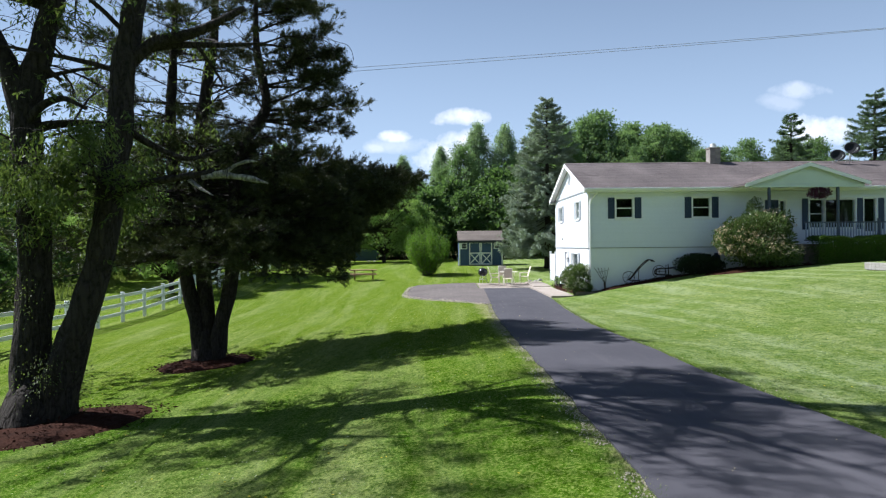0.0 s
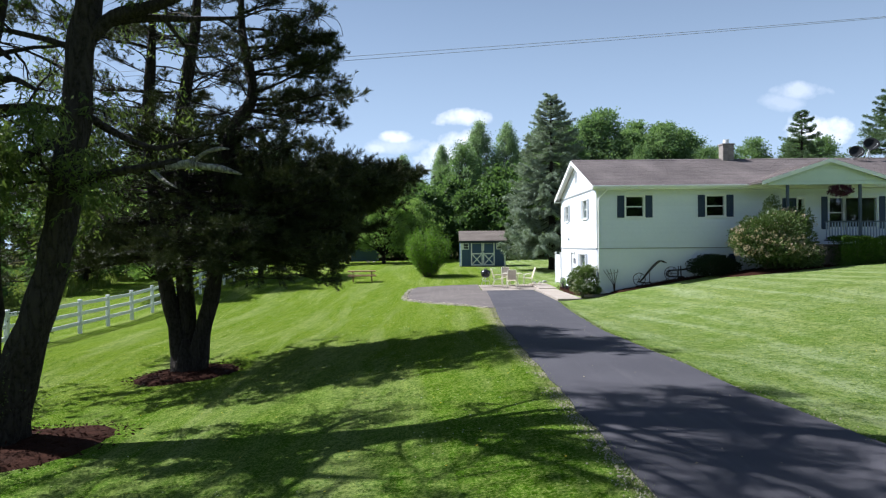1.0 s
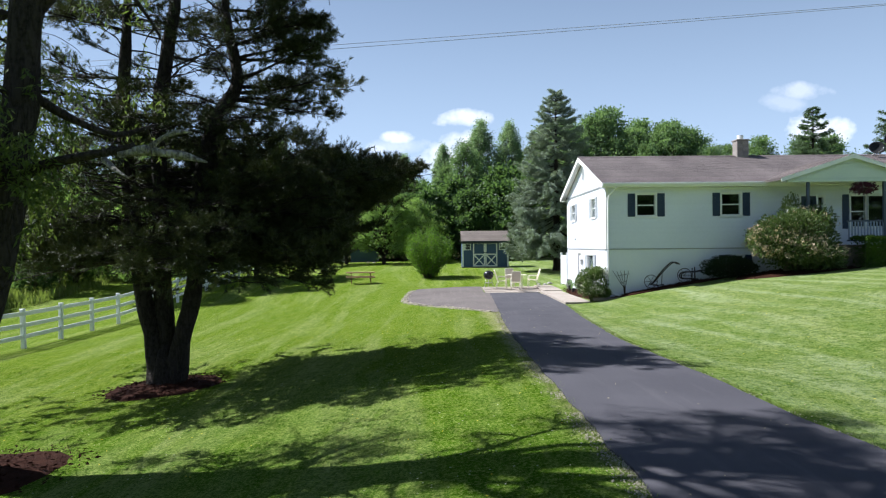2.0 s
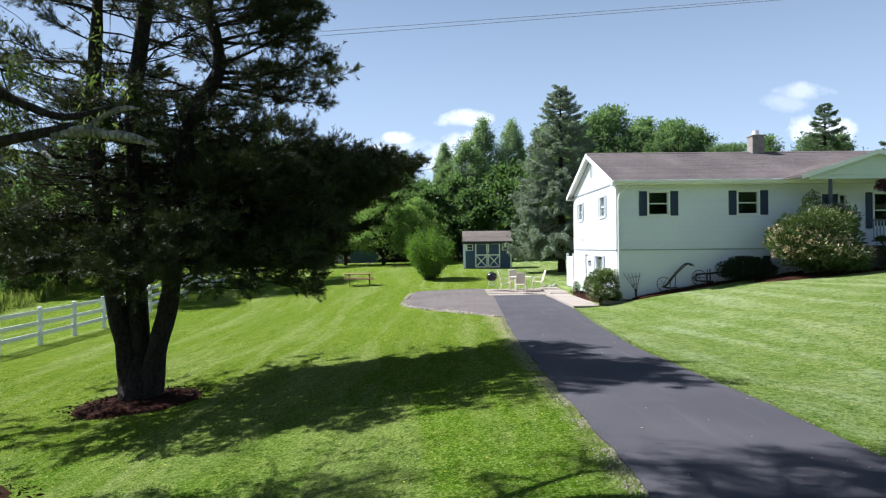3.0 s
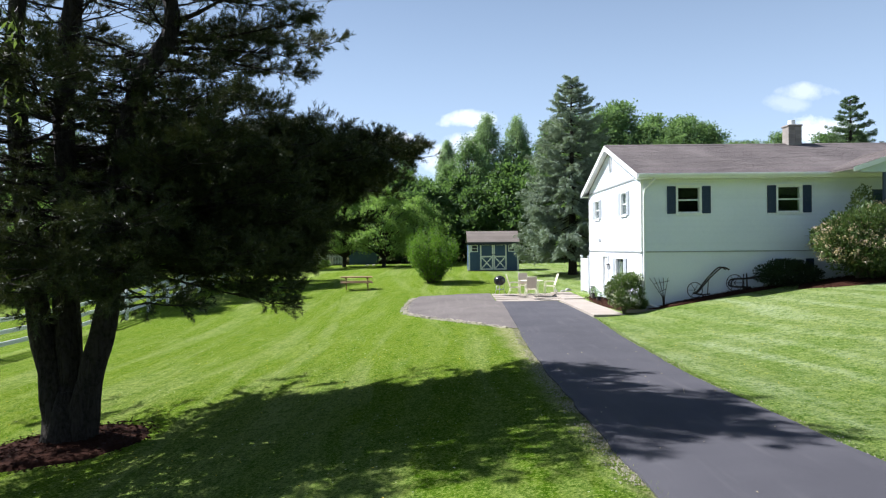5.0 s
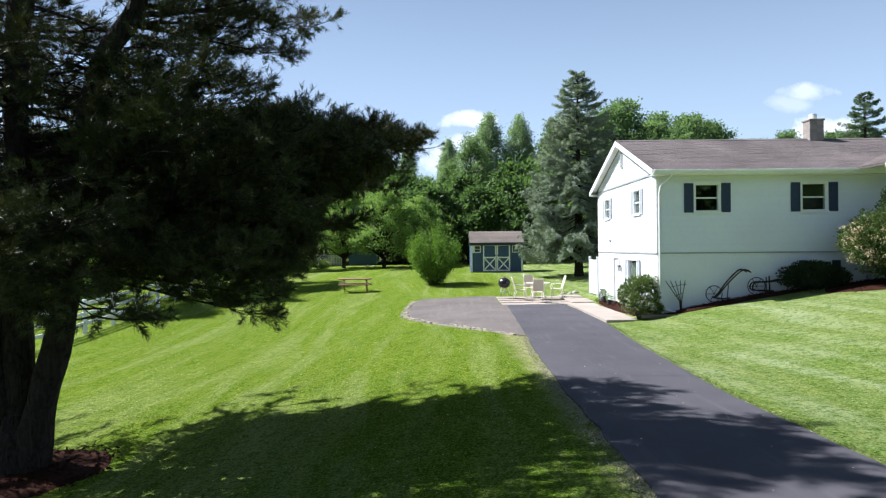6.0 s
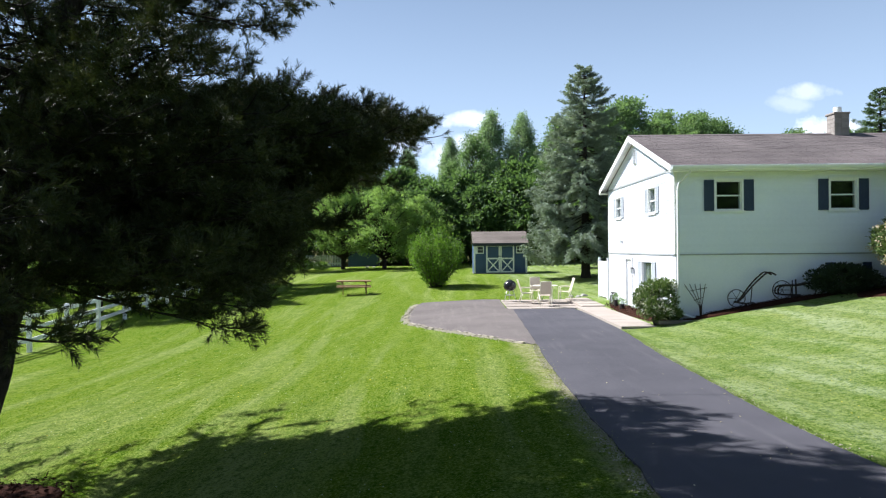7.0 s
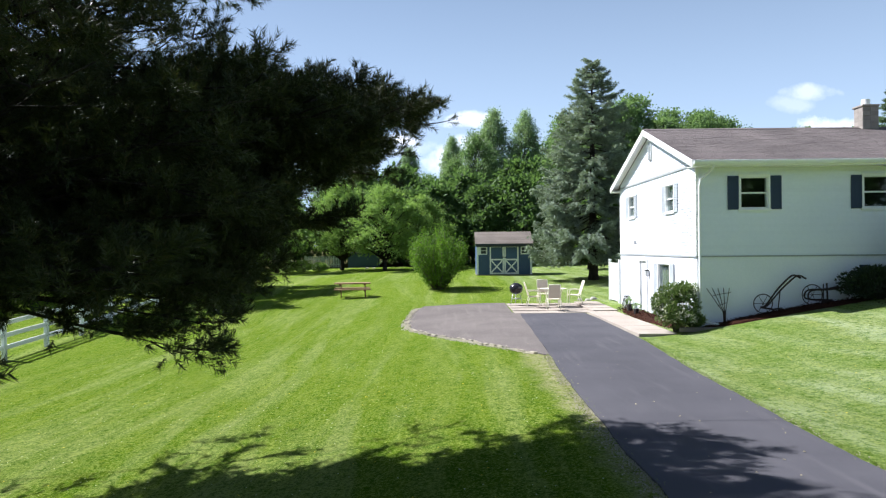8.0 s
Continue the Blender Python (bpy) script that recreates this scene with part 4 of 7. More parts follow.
# chimney of stacked blocks
chim = hpart("chimney", boxed(13.40, 13.92, 35.57, 36.09, 6.30, 7.42), BRICK, label="grey block chimney with a pale flue")
for k in range(5):
    z0 = 6.62 + k * 0.16
    for a, b, c, d in ((13.385, 13.65, 35.555, 35.58), (13.66, 13.935, 35.555, 35.58), (13.385, 13.41, 35.59, 35.83), (13.385, 13.41, 35.84, 36.08)):
        sh = 0.14 if k % 2 and a > 13.35 and c < 35.55 else 0.0
        hpart("block", boxed(a, b - 0.0, c, d, z0, z0 + 0.148), BRICK, chim)
hpart("chimney_cap", boxed(13.35, 13.97, 35.52, 36.14, 7.42, 7.49, bevel=0.01), BRICK, chim)
bm = bmesh.new()
bmesh.ops.create_cone(bm, segments=16, radius1=0.15, radius2=0.14, depth=0.22, cap_ends=True, matrix=Matrix.Translation((13.66, 35.84, 7.60)))
hpart("flue", bm, TRIM, chim)

# porch: gable roof, posts, deck, railing
PX0, PX1, PPK, PY = 12.55, 18.15, 15.45, 29.95
PSL = (5.95 - 5.02) / (PPK - PX0)
for s, xe in ((-1, PX0), (1, PX1)):
    bm = bmesh.new()
    ze_p = 5.98 - abs(xe - PPK) * PSL
    prism(bm, [(PPK, 5.98), (xe, ze_p), (xe, ze_p - 0.06), (PPK, 5.92)], PY - 0.25, RIDGE_Y - 1.6, 1)
    pr = hpart("porch_roof", bm, SHINGLE, label="porch gable roof in weathered shingle")
    for c in range(16):
        f0, f1 = c / 16, (c + 1) / 16
        xa, xb = xe + (PPK - xe) * f0, xe + (PPK - xe) * f1
        za, zb = ze_p + (5.98 - ze_p) * f0, ze_p + (5.98 - ze_p) * f1
        bm = bmesh.new()
        prism(bm, [(xa - s * -0.015, za + 0.002), (xa - s * -0.015, za + 0.02), (xb, zb + 0.004), (xb, zb + 0.001)], PY - 0.26, RIDGE_Y - 1.6, 1)
        hpart("shingle_course", bm, SHINGLE, pr)
    bm = bmesh.new()
    prism(bm, [(PPK, 5.985), (xe, ze_p + 0.005), (xe, ze_p - 0.16), (PPK, 5.82)], PY - 0.275, PY - 0.262, 1)
    hpart("porch_rake", bm, TRIM)
bm = bmesh.new()
prism(bm, [(12.72, 5.022), (18.02, 5.022), (PPK, 5.90)], PY - 0.06, PY + 0.02, 1)
pg = hpart("porch_gable", bm, PORCH_GREEN, label="pale green porch gable panel")
zz = 5.06
while zz < 5.7:
    half = (5.78 - zz - 0.1) / 0.76 * 2.2
    if half > 0.1:
        bm = bmesh.new()
        prism(bm, [(PY - 0.063, zz), (PY - 0.078, zz), (PY - 0.066, zz + 0.1), (PY - 0.062, zz + 0.1)], PPK - half, PPK + half, 0)
        hpart("siding_board", bm, PORCH_GREEN, pg)
    zz += 0.1
hpart("porch_beam", boxed(12.9, 17.95, PY - 0.10, PY + 0.06, 4.90, 5.02), PORCH_GREEN)
hpart("porch_ceiling", boxed(12.7, 18.0, PY + 0.07, HY0 - 0.13, 4.98, 5.01), TRIM)
for x in (13.74, 16.81):
    post = hpart("porch_post", boxed(x - 0.055, x + 0.055, PY - 0.06, PY + 0.05, 2.38, 4.90, bevel=0.01), POST_PAINT)
    hpart("post_base", boxed(x - 0.08, x + 0.08, PY - 0.085, PY + 0.075, 2.38, 2.50), POST_PAINT, post)
hpart("porch_deck", boxed(12.7, 20.6, PY - 0.1, HY0 - 0.02, 2.26, 2.38), WEATHERED)
hpart("deck_skirt", boxed(12.7, 20.6, PY - 0.06, PY - 0.03, 0.9, 2.255), WEATHERED)
rail = hpart("porch_railing", boxed(15.3, 20.6, PY - 0.03, PY + 0.03, 3.30, 3.36), POST_PAINT, label="dark rail with pale blue balusters")
hpart("lower_rail", boxed(15.3, 20.6, PY - 0.02, PY + 0.02, 2.52, 2.57), POST_PAINT, rail)
x = 15.36
while x < 20.55:
    hpart("baluster", boxed(x, x + 0.045, PY - 0.02, PY + 0.02, 2.575, 3.295), BALUSTER, rail)
    x += 0.125
for x in (18.6, 20.45):
    hpart("rail_post", boxed(x, x + 0.1, PY - 0.05, PY + 0.05, 2.385, 3.50, bevel=0.008), POST_PAINT, rail)


def cluster(n, cx, cy, cz, rx, ry, rz, shell=0.55):
    """Points in an uneven ellipsoid, denser towards its skin."""
    d = unit(rng.normal(size=(n, 3)))
    r = rng.uniform(shell ** 3, 1.0, n) ** (1 / 3)
    lump = 1 + 0.16 * np.array([noise.noise(Vector(v) * 2.3 + Vector((cx, cy, cz))) for v in d]) * 2
    p = d * (r * lump)[:, None] * np.array([rx, ry, rz]) + np.array([cx, cy, cz])
    return p, d


basket = thing("hanging_basket", pose(16.0, PY + 0.05, 4.55), "hanging basket of dark purple flowers under the porch beam", "hanging plant")
bm = bmesh.new()
bmesh.ops.create_cone(bm, segments=14, radius1=0.10, radius2=0.17, depth=0.18, cap_ends=True)
part("pot", bm, BLACK, basket)
bm = bmesh.new()
for a in (0, 2.1, 4.2):
    tube(bm, [(0.16 * math.cos(a), 0.16 * math.sin(a), 0.08), (0, 0, 0.36)], [0.005, 0.005], 4)
part("hanger", bm, IRON, basket)
p, d = cluster(900, 0, 0, 0.10, 0.50, 0.36, 0.24, 0.2)
leaf_mesh("flowers", p, unit(d + rng.normal(size=p.shape) * 0.6), rng.uniform(0.05, 0.10, len(p)), 0.8, PURPLE, basket)

for k, (dx, dz, r) in enumerate(((20.0, 6.93, 0.38), (20.75, 7.30, 0.40))):
    dish = thing("satellite_dish", pose(dx, 35.4, 0), "dark satellite dish on a roof mast", "satellite dish", "roof dishes")
    bm = bmesh.new()
    bmesh.ops.create_uvsphere(bm, u_segments=20, v_segments=10, radius=r)
    bmesh.ops.delete(bm, geom=[v for v in bm.verts if v.co.z > -r * 0.55], context="VERTS")
    bmesh.ops.solidify(bm, geom=bm.faces[:], thickness=0.012)
    m = pose(0.02, -0.05, dz + 0.05, 62, 0, -20) @ Matrix.Diagonal((1.15, 1.15, 0.8, 1)) @ Matrix.Translation((0, 0, r * 0.7))
    for v in bm.verts:
        v.co = m @ v.co
    for f in bm.faces:
        f.smooth = True
    part("reflector", bm, DISH, dish)
    bm = bmesh.new()
    tube(bm, [(0, 0.15, 6.55), (0, 0.1, dz)], [0.025, 0.025], 8)
    tube(bm, [(0.2, 0.25, 6.50), (0, 0.12, dz - 0.15)], [0.014, 0.014], 6)
    tube(bm, [(-0.2, 0.25, 6.50), (0, 0.12, dz - 0.15)], [0.014, 0.014], 6)
    part("mast", bm, METAL, dish)
    bm = bmesh.new()
    tube(bm, [(0, 0.0, dz - 0.25), (0.05, -0.45, dz - 0.05), (0.05, -0.48, dz + 0.03)], [0.014, 0.014, 0.03], 6)
    part("feed_arm", bm, METAL, dish)

# white privacy panel that carries on the line of the gable wall
zb = gz_at(6.0, 41.0)
panel = thing("privacy_panel", pose(6.03, 40.16, zb), "white vinyl privacy fence panel at the corner of the house", "fence panel")
for y0 in (0.0, 1.66):
    po = part("post", boxed(-0.05, 0.05, y0, y0 + 0.1, -0.1, 1.78), VINYL, panel)
    part("post_cap", boxed(-0.065, 0.065, y0 - 0.015, y0 + 0.115, 1.782, 1.82, bevel=0.015), VINYL, po)
for k in range(10):
    part("board", boxed(-0.018, 0.018, 0.105 + k * 0.1555, 0.252 + k * 0.1555, 0.06, 1.66, bevel=0.004), VINYL, panel)
for z0 in (0.10, 1.58):
    part("rail", boxed(-0.03, 0.03, 0.102, 1.658, z0, z0 + 0.09), VINYL, panel)

# ---- tools leaning on the wall: two old walking ploughs, a fan trellis ----


def wheel(bm, c, r, thick, spokes):
    pts = [(c[0] + r * math.cos(a), c[1], c[2] + r * math.sin(a)) for a in np.linspace(0, 2 * math.pi, 25)]
    tube(bm, pts, [thick] * len(pts), 6)
    for k in range(spokes):
        a = 2 * math.pi * k / spokes
        tube(bm, [c, (c[0] + r * math.cos(a), c[1], c[2] + r * math.sin(a))], [thick * 0.6] * 2, 5)


pz = gz_at(8.1, 31.1) + 0.05
plough = thing("walking_cultivator", pose(7.55, 31.2, pz), "rusty antique push cultivator standing against the wall", "garden tool")
bm = bmesh.new()
wheel(bm, (0.26, 0, 0.27), 0.27, 0.014, 6)
part("wheel", bm, IRON, plough)
for dy in (-0.10, 0.10):
    bm = bmesh.new()
    pp, rr = smooth_path([(0.20, dy * 0.4, 0.16), (0.36, dy * 0.5, 0.22), (0.72, dy, 0.66), (1.10, dy * 1.3, 1.02), (1.26, dy * 1.4, 1.06), (1.42, dy * 1.5, 0.98)], [0.024] * 6)
    tube(bm, pp, rr, 6)
    part("handle", bm, IRON, plough)
bm = bmesh.new()
tube(bm, [(0.20, 0, 0.16), (0.55, 0, 0.10), (0.80, 0, 0.14)], [0.026, 0.026, 0.02], 6)
tube(bm, [(0.70, -0.1, 0.62), (0.74, 0.1, 0.12)], [0.016, 0.016], 5)
for x in (0.5, 0.62, 0.76):
    tube(bm, [(x, 0, 0.12), (x + 0.05, 0, 0.03), (x - 0.01, 0, -0.03)], [0.018, 0.018, 0.03], 5)
part("tine_beam", bm, IRON, plough)

pz = gz_at(9.4, 31.1) + 0.05
plough = thing("walking_plough", pose(8.92, 31.2, pz), "rusty antique plough with curved handles by the wall", "garden tool")
bm = bmesh.new()
wheel(bm, (0.30, 0, 0.29), 0.29, 0.014, 6)
part("wheel", bm, IRON, plough)
for dy in (-0.10, 0.10):
    bm = bmesh.new()
    pp, rr = smooth_path([(0.75, dy * 0.3, 0.14), (0.22, dy, 0.16), (0.13, dy, 0.28), (0.25, dy, 0.42), (0.75, dy * 1.2, 0.44), (1.10, dy * 1.3, 0.50), (1.25, dy * 1.4, 0.42)], [0.024] * 7)
    tube(bm, pp, rr, 6)
    part("handle", bm, IRON, plough)
bm = bmesh.new()
tube(bm, [(0.72, 0, 0.62), (0.74, 0, 0.05)], [0.022, 0.026], 6)
tube(bm, [(0.62, 0, 0.60), (0.62, 0, 0.10)], [0.016, 0.016], 6)
prism(bm, [(0.58, 0.14), (0.86, 0.16), (0.95, -0.03), (0.55, -0.03)], -0.02, 0.02, 1)
part("ploughshare", bm, IRON, plough)

pz = gz_at(6.7, 31.2)
trellis = thing("fan_trellis", pose(6.72, 31.28, pz), "weathered wooden fan trellis leaning on the wall", "trellis")
for k in range(5):
    bm = bmesh.new()
    s = (k - 2) / 2
    tube(bm, [(0.02 * s, -0.05, -0.03), (0.04 * s, -0.02, 0.35), (-0.12 + 0.33 * s, 0.12, 1.02)], [0.010] * 3, 4)
    part("rib", bm, IRON, trellis)
for z0, w in ((0.55, 0.13), (0.85, 0.26)):
    bm = bmesh.new()
    tube(bm, [(-0.05 - w, 0.04, z0 - 0.04), (-0.03 + w, 0.04, z0 + 0.06)], [0.009] * 2, 4)
    part("cross_bar", bm, IRON, trellis)
edge = thing("timber_edging", pose(5.9, 31.0, gz_at(5.9, 31.0)), "dark timber edging before the corner shrub", "edging")
part("timber", boxed(-0.55, 0.75, -0.06, 0.06, -0.03, 0.09, bevel=0.01), WEATHERED, edge)

# small hose reel and pots by the wall
reel = thing("hose_reel", pose(5.72, 38.0, gz_at(5.7, 38.0) + 0.03), "dark garden hose reel with coiled hose beside the walk", "hose reel")
bm = bmesh.new()
for k in range(4):
    pts = [(0.05 * k - 0.08, 0.24 * math.cos(a), 0.27 + 0.24 * math.sin(a)) for a in np.linspace(0, 2 * math.pi, 21)]
    tube(bm, pts, [0.018] * 21, 6)
part("hose", bm, BLACK, reel)
bm = bmesh.new()
for s in (-0.13, 0.12):
    tube(bm, [(s, -0.25, 0), (s, 0, 0.5), (s, 0.25, 0)], [0.014] * 3, 6)
part("stand", bm, METAL, reel)
for k, (px, py, r, h) in enumerate(((5.62, 37.2, 0.13, 0.26), (5.55, 36.1, 0.11, 0.2))):
    pot = thing("flower_pot", pose(px, py, gz_at(px, py) + 0.04), "small dark flower pot on the mulch by the wall", "pot", "pots by the wall")
    bm = bmesh.new()
    bmesh.ops.create_cone(bm, segments=14, radius1=r * 0.7, radius2=r, depth=h, cap_ends=True, matrix=Matrix.Translation((0, 0, h / 2)))
    part("pot_body", bm, BLACK, pot)
    pp, dd = cluster(120, 0, 0, h + 0.08, r * 1.2, r * 1.2, 0.14, 0.1)
    leaf_mesh("leaves", pp, unit(dd + np.array([0, 0, 0.5])), rng.uniform(0.05, 0.1, 120), 0.4, LEAF_A, pot)

# low brick planter on the upper lawn
PLX, PLY = 14.15, 22.3
plz = gz_at(PLX + 0.8, PLY)
planter = thing("brick_planter", pose(PLX, PLY, plz), "low pale brick planter ring with young plants on the lawn", "planter")
for row in range(3):
    for k in range(9):
        part("brick", boxed(k * 0.205 + 0.10 * (row % 2), k * 0.205 + 0.195 + 0.10 * (row % 2), -0.05, 0.05, -0.06 + row * 0.085, 0.02 + row * 0.085, bevel=0.006), STONE, planter)
    for k in range(7):
        part("brick", boxed(-0.05, 0.05, 0.06 + k * 0.205, 0.255 + k * 0.205, -0.06 + row * 0.085, 0.02 + row * 0.085, bevel=0.006), STONE, planter)
part("soil", boxed(0.05, 1.9, 0.05, 1.5, -0.1, 0.14), MULCH, planter)
pp, dd = cluster(160, 0.55, 0.5, 0.36, 0.25, 0.2, 0.22, 0.1)
leaf_mesh("seedlings", pp, unit(dd + np.array([0, 0, 0.8])), rng.uniform(0.06, 0.12, 160), 0.35, LEAF_A, planter)

# ---- patio furniture ----


def pzat(x, y):
    return gz_at(x, y) + 0.08


def patio_chair(x, y, turn, label):
    ch = thing("patio_chair", pose(x, y, pzat(x, y), 0, 0, turn), label, "chair", "chairs round the patio table")
    for s in (-0.24, 0.24):
        bm = bmesh.new()
        pp, rr = smooth_path([(s, 0.26, 0.0), (s, 0.22, 0.42), (s, 0.20, 0.62), (s, -0.18, 0.64), (s, -0.26, 0.60)], [0.014] * 5, 3)
        tube(bm, pp, rr, 6)
        part("leg", bm, CREAM, ch)
        bm = bmesh.new()
        pp, rr = smooth_path([(s * 0.95, 0.26, 0.42), (s * 0.95, -0.20, 0.40), (s * 0.95, -0.27, 0.55), (s * 0.92, -0.42, 1.00)], [0.013] * 4, 3)
        tube(bm, pp, rr, 6)
        part("side_rail", bm, CREAM, ch)
        bm = bmesh.new()
        tube(bm, [(s, -0.20, 0.40), (s, -0.34, 0.0)], [0.014] * 2, 6)
        part("leg", bm, CREAM, ch)
    part("seat", boxed(-0.22, 0.22, -0.20, 0.26, 0.40, 0.415, bevel=0.004), MESH, ch)
    part("backrest", boxed(-0.215, 0.215, -0.008, 0.008, 0.0, 0.56, bevel=0.004, m=pose(0, -0.235, 0.45, 18.5, 0, 0)), MESH, ch)
    bm = bmesh.new()
    tube(bm, [(-0.22, -0.42, 1.0), (0.22, -0.42, 1.0)], [0.013] * 2, 6)
    part("top_rail", bm, CREAM, ch)
    return ch


tx, ty = 3.27, 40.35
for x, y, turn, txt in ((2.45, 40.2, -90, "cream metal patio chair with sling seat facing the table"), (3.05, 39.0, 0, "cream patio chair with its tan sling back turned to the lawn"),
                        (4.2, 40.7, 90, "cream metal patio chair pulled out from the table"), (3.0, 41.3, 180, "cream metal patio chair on the far side of the table")):
    patio_chair(x, y, turn, txt)
table = thing("patio_table", pose(tx, ty, pzat(tx, ty)), "round pale glass-topped patio table on cream legs", "table")
bm = bmesh.new()
bmesh.ops.create_cone(bm, segments=32, radius1=0.55, radius2=0.55, depth=0.02, cap_ends=True, matrix=Matrix.Translation((0, 0, 0.71)))
part("tabletop", bm, CREAM, table)
for k in range(4):
    a = math.pi / 4 + k * math.pi / 2
    bm = bmesh.new()
    pp, rr = smooth_path([(0.46 * math.cos(a), 0.46 * math.sin(a), 0.0), (0.36 * math.cos(a), 0.36 * math.sin(a), 0.35), (0.46 * math.cos(a), 0.46 * math.sin(a), 0.70)], [0.016] * 3, 3)
    tube(bm, pp, rr, 6)
    part("leg", bm, CREAM, table)

grill = thing("kettle_grill", pose(1.78, 41.0, pzat(1.78, 41.0)), "black kettle charcoal grill on metal legs on the patio", "grill")
for nm, lo, hi, zc in (("bowl", -1.0, 0.02, 0.66), ("lid", -0.02, 1.0, 0.68)):
    bm = bmesh.new()
    bmesh.ops.create_uvsphere(bm, u_segments=24, v_segments=14, radius=0.29)
    bmesh.ops.delete(bm, geom=[v for v in bm.verts if not lo * 0.29 <= v.co.z <= hi * 0.29], context="VERTS")
    for v in bm.verts:
        v.co.z = v.co.z * 0.82 + zc
    for f in bm.faces:
        f.smooth = True
    gp = part(nm, bm, BLACK, grill)
    if nm == "lid":
        bm = bmesh.new()
        tube(bm, [(-0.08, 0, 0.90), (-0.06, 0, 0.96), (0.06, 0, 0.96), (0.08, 0, 0.90)], [0.012] * 4, 6)
        part("lid_handle", bm, WEATHERED, gp)
for k in range(3):
    a = math.pi / 2 + k * 2 * math.pi / 3
    bm = bmesh.new()
    tube(bm, [(0.16 * math.cos(a), 0.16 * math.sin(a), 0.48), (0.30 * math.cos(a), 0.30 * math.sin(a), 0.0)], [0.012] * 2, 6)
    part("leg", bm, METAL, grill)
bm = bmesh.new()
bmesh.ops.create_cone(bm, segments=18, radius1=0.17, radius2=0.19, depth=0.03, cap_ends=True, matrix=Matrix.Translation((0, 0, 0.24)))
part("ash_pan", bm, METAL, grill)

# ---- picnic table ----
ptx, pty = -6.05, 47.2
picnic = thing("picnic_table", pose(ptx, pty, gz_at(ptx, pty), 0, 0, 8), "red-stained wooden picnic table with benches on the lawn", "picnic table")
for k in range(5):
    part("top_board", boxed(-0.92, 0.92, -0.37 + k * 0.15, -0.235 + k * 0.15, 0.70, 0.762, bevel=0.006), TABLE_TOP, picnic)
for s in (-1, 1):
    for k in range(2):
        part("bench_board", boxed(-0.92, 0.92, s * 0.70 - 0.13 + k * 0.14, s * 0.70 - 0.005 + k * 0.14, 0.41, 0.470, bevel=0.006), TABLE_TOP, picnic)
for x in (-0.62, 0.62):
    part("cross_beam", boxed(x - 0.035, x + 0.035, -0.82, 0.82, 0.34, 0.428), REDWOOD, picnic)
    part("cross_beam", boxed(x - 0.035, x + 0.035, -0.36, 0.36, 0.63, 0.718), REDWOOD, picnic)
    for s in (-1, 1):
        bm = bmesh.new()
        prism(bm, [(s * 0.20, 0.70), (s * 0.29, 0.70), (s * 0.66, 0.0), (s * 0.56, 0.0)], x + 0.022, x + 0.06, 0)
        part("leg", bm, REDWOOD, picnic)

# ---- garden shed ----
SX0, SX1, SY, SZ = 0.99, 4.72, 58.5, gz_at(2.8, 58.5)
SH = SZ
shed = thing("garden_shed", pose(SX0, SY, SH), "blue wooden garden shed with white trim and double doors", "shed")
SW, SD, SWH, SEAV, SRID = SX1 - SX0, 2.45, 2.16, 2.10, 2.95
part("foundation", boxed(-0.05, SW + 0.05, -0.05, SD + 0.05, -0.15, 0.05), WEATHERED, shed)
n = 24
for k in range(n):
    a, b = SW * k / n, SW * (k + 1) / n - 0.012
    if 0.83 < (a + b) / 2 < 2.86:
        continue
    part("plank", boxed(a, b, 0.0, 0.03, 0.05, SWH), SHED_BLUE, shed)
part("wall_front", boxed(0.0, SW, 0.031, 0.08, 0.05, SWH), SHED_BLUE, shed)
part("wall_back", boxed(0.0, SW, SD - 0.05, SD, 0.05, SWH), SHED_BLUE, shed)
for x in (0.0, SW - 0.05):
    bm = boxed(x, x + 0.05, 0.081, SD - 0.051, 0.05, SWH)
    prism(bm, [(0.03, SWH), (SD - 0.03, SWH), (SD * 0.55, SRID - 0.05)], x, x + 0.05, 0)
    part("wall_side", bm, SHED_BLUE, shed)
for s, ye, zl in ((-1, -0.22, SEAV), (1, SD + 0.15, SEAV)):
    yr = SD * 0.55
    bm = bmesh.new()
    prism(bm, [(yr, SRID), (ye, zl), (ye, zl + 0.045), (yr, SRID + 0.045)], -0.10, SW + 0.10, 0)
    rf = part("roof", bm, SHINGLE_SHED, shed, "grey-brown shingle roof")
    for c in range(11):
        f0, f1 = c / 11, (c + 1) / 11
        bm = bmesh.new()
        ya, yb = ye + (yr - ye) * f0, ye + (yr - ye) * f1
        za, zb2 = zl + (SRID - zl) * f0, zl + (SRID - zl) * f1
        prism(bm, [(ya, za + 0.046), (ya, za + 0.065), (yb, zb2 + 0.05), (yb, zb2 + 0.046)], -0.11, SW + 0.11, 0)
        part("shingle_course", bm, SHINGLE_SHED, rf)
# dark strip: the shade under the eave is put into its colour
part("fascia", boxed(-0.11, SW + 0.11, -0.245, -0.222, SEAV - 0.16, SEAV + 0.04), SHED_DARK, shed, "dark fascia strip carrying the eave's shade")
part("corner_trim", boxed(-0.02, 0.10, -0.022, -0.002, 0.05, SWH - 0.12), TRIM, shed)
part("corner_trim", boxed(SW - 0.10, SW + 0.02, -0.022, -0.002, 0.05, SWH - 0.12), TRIM, shed)
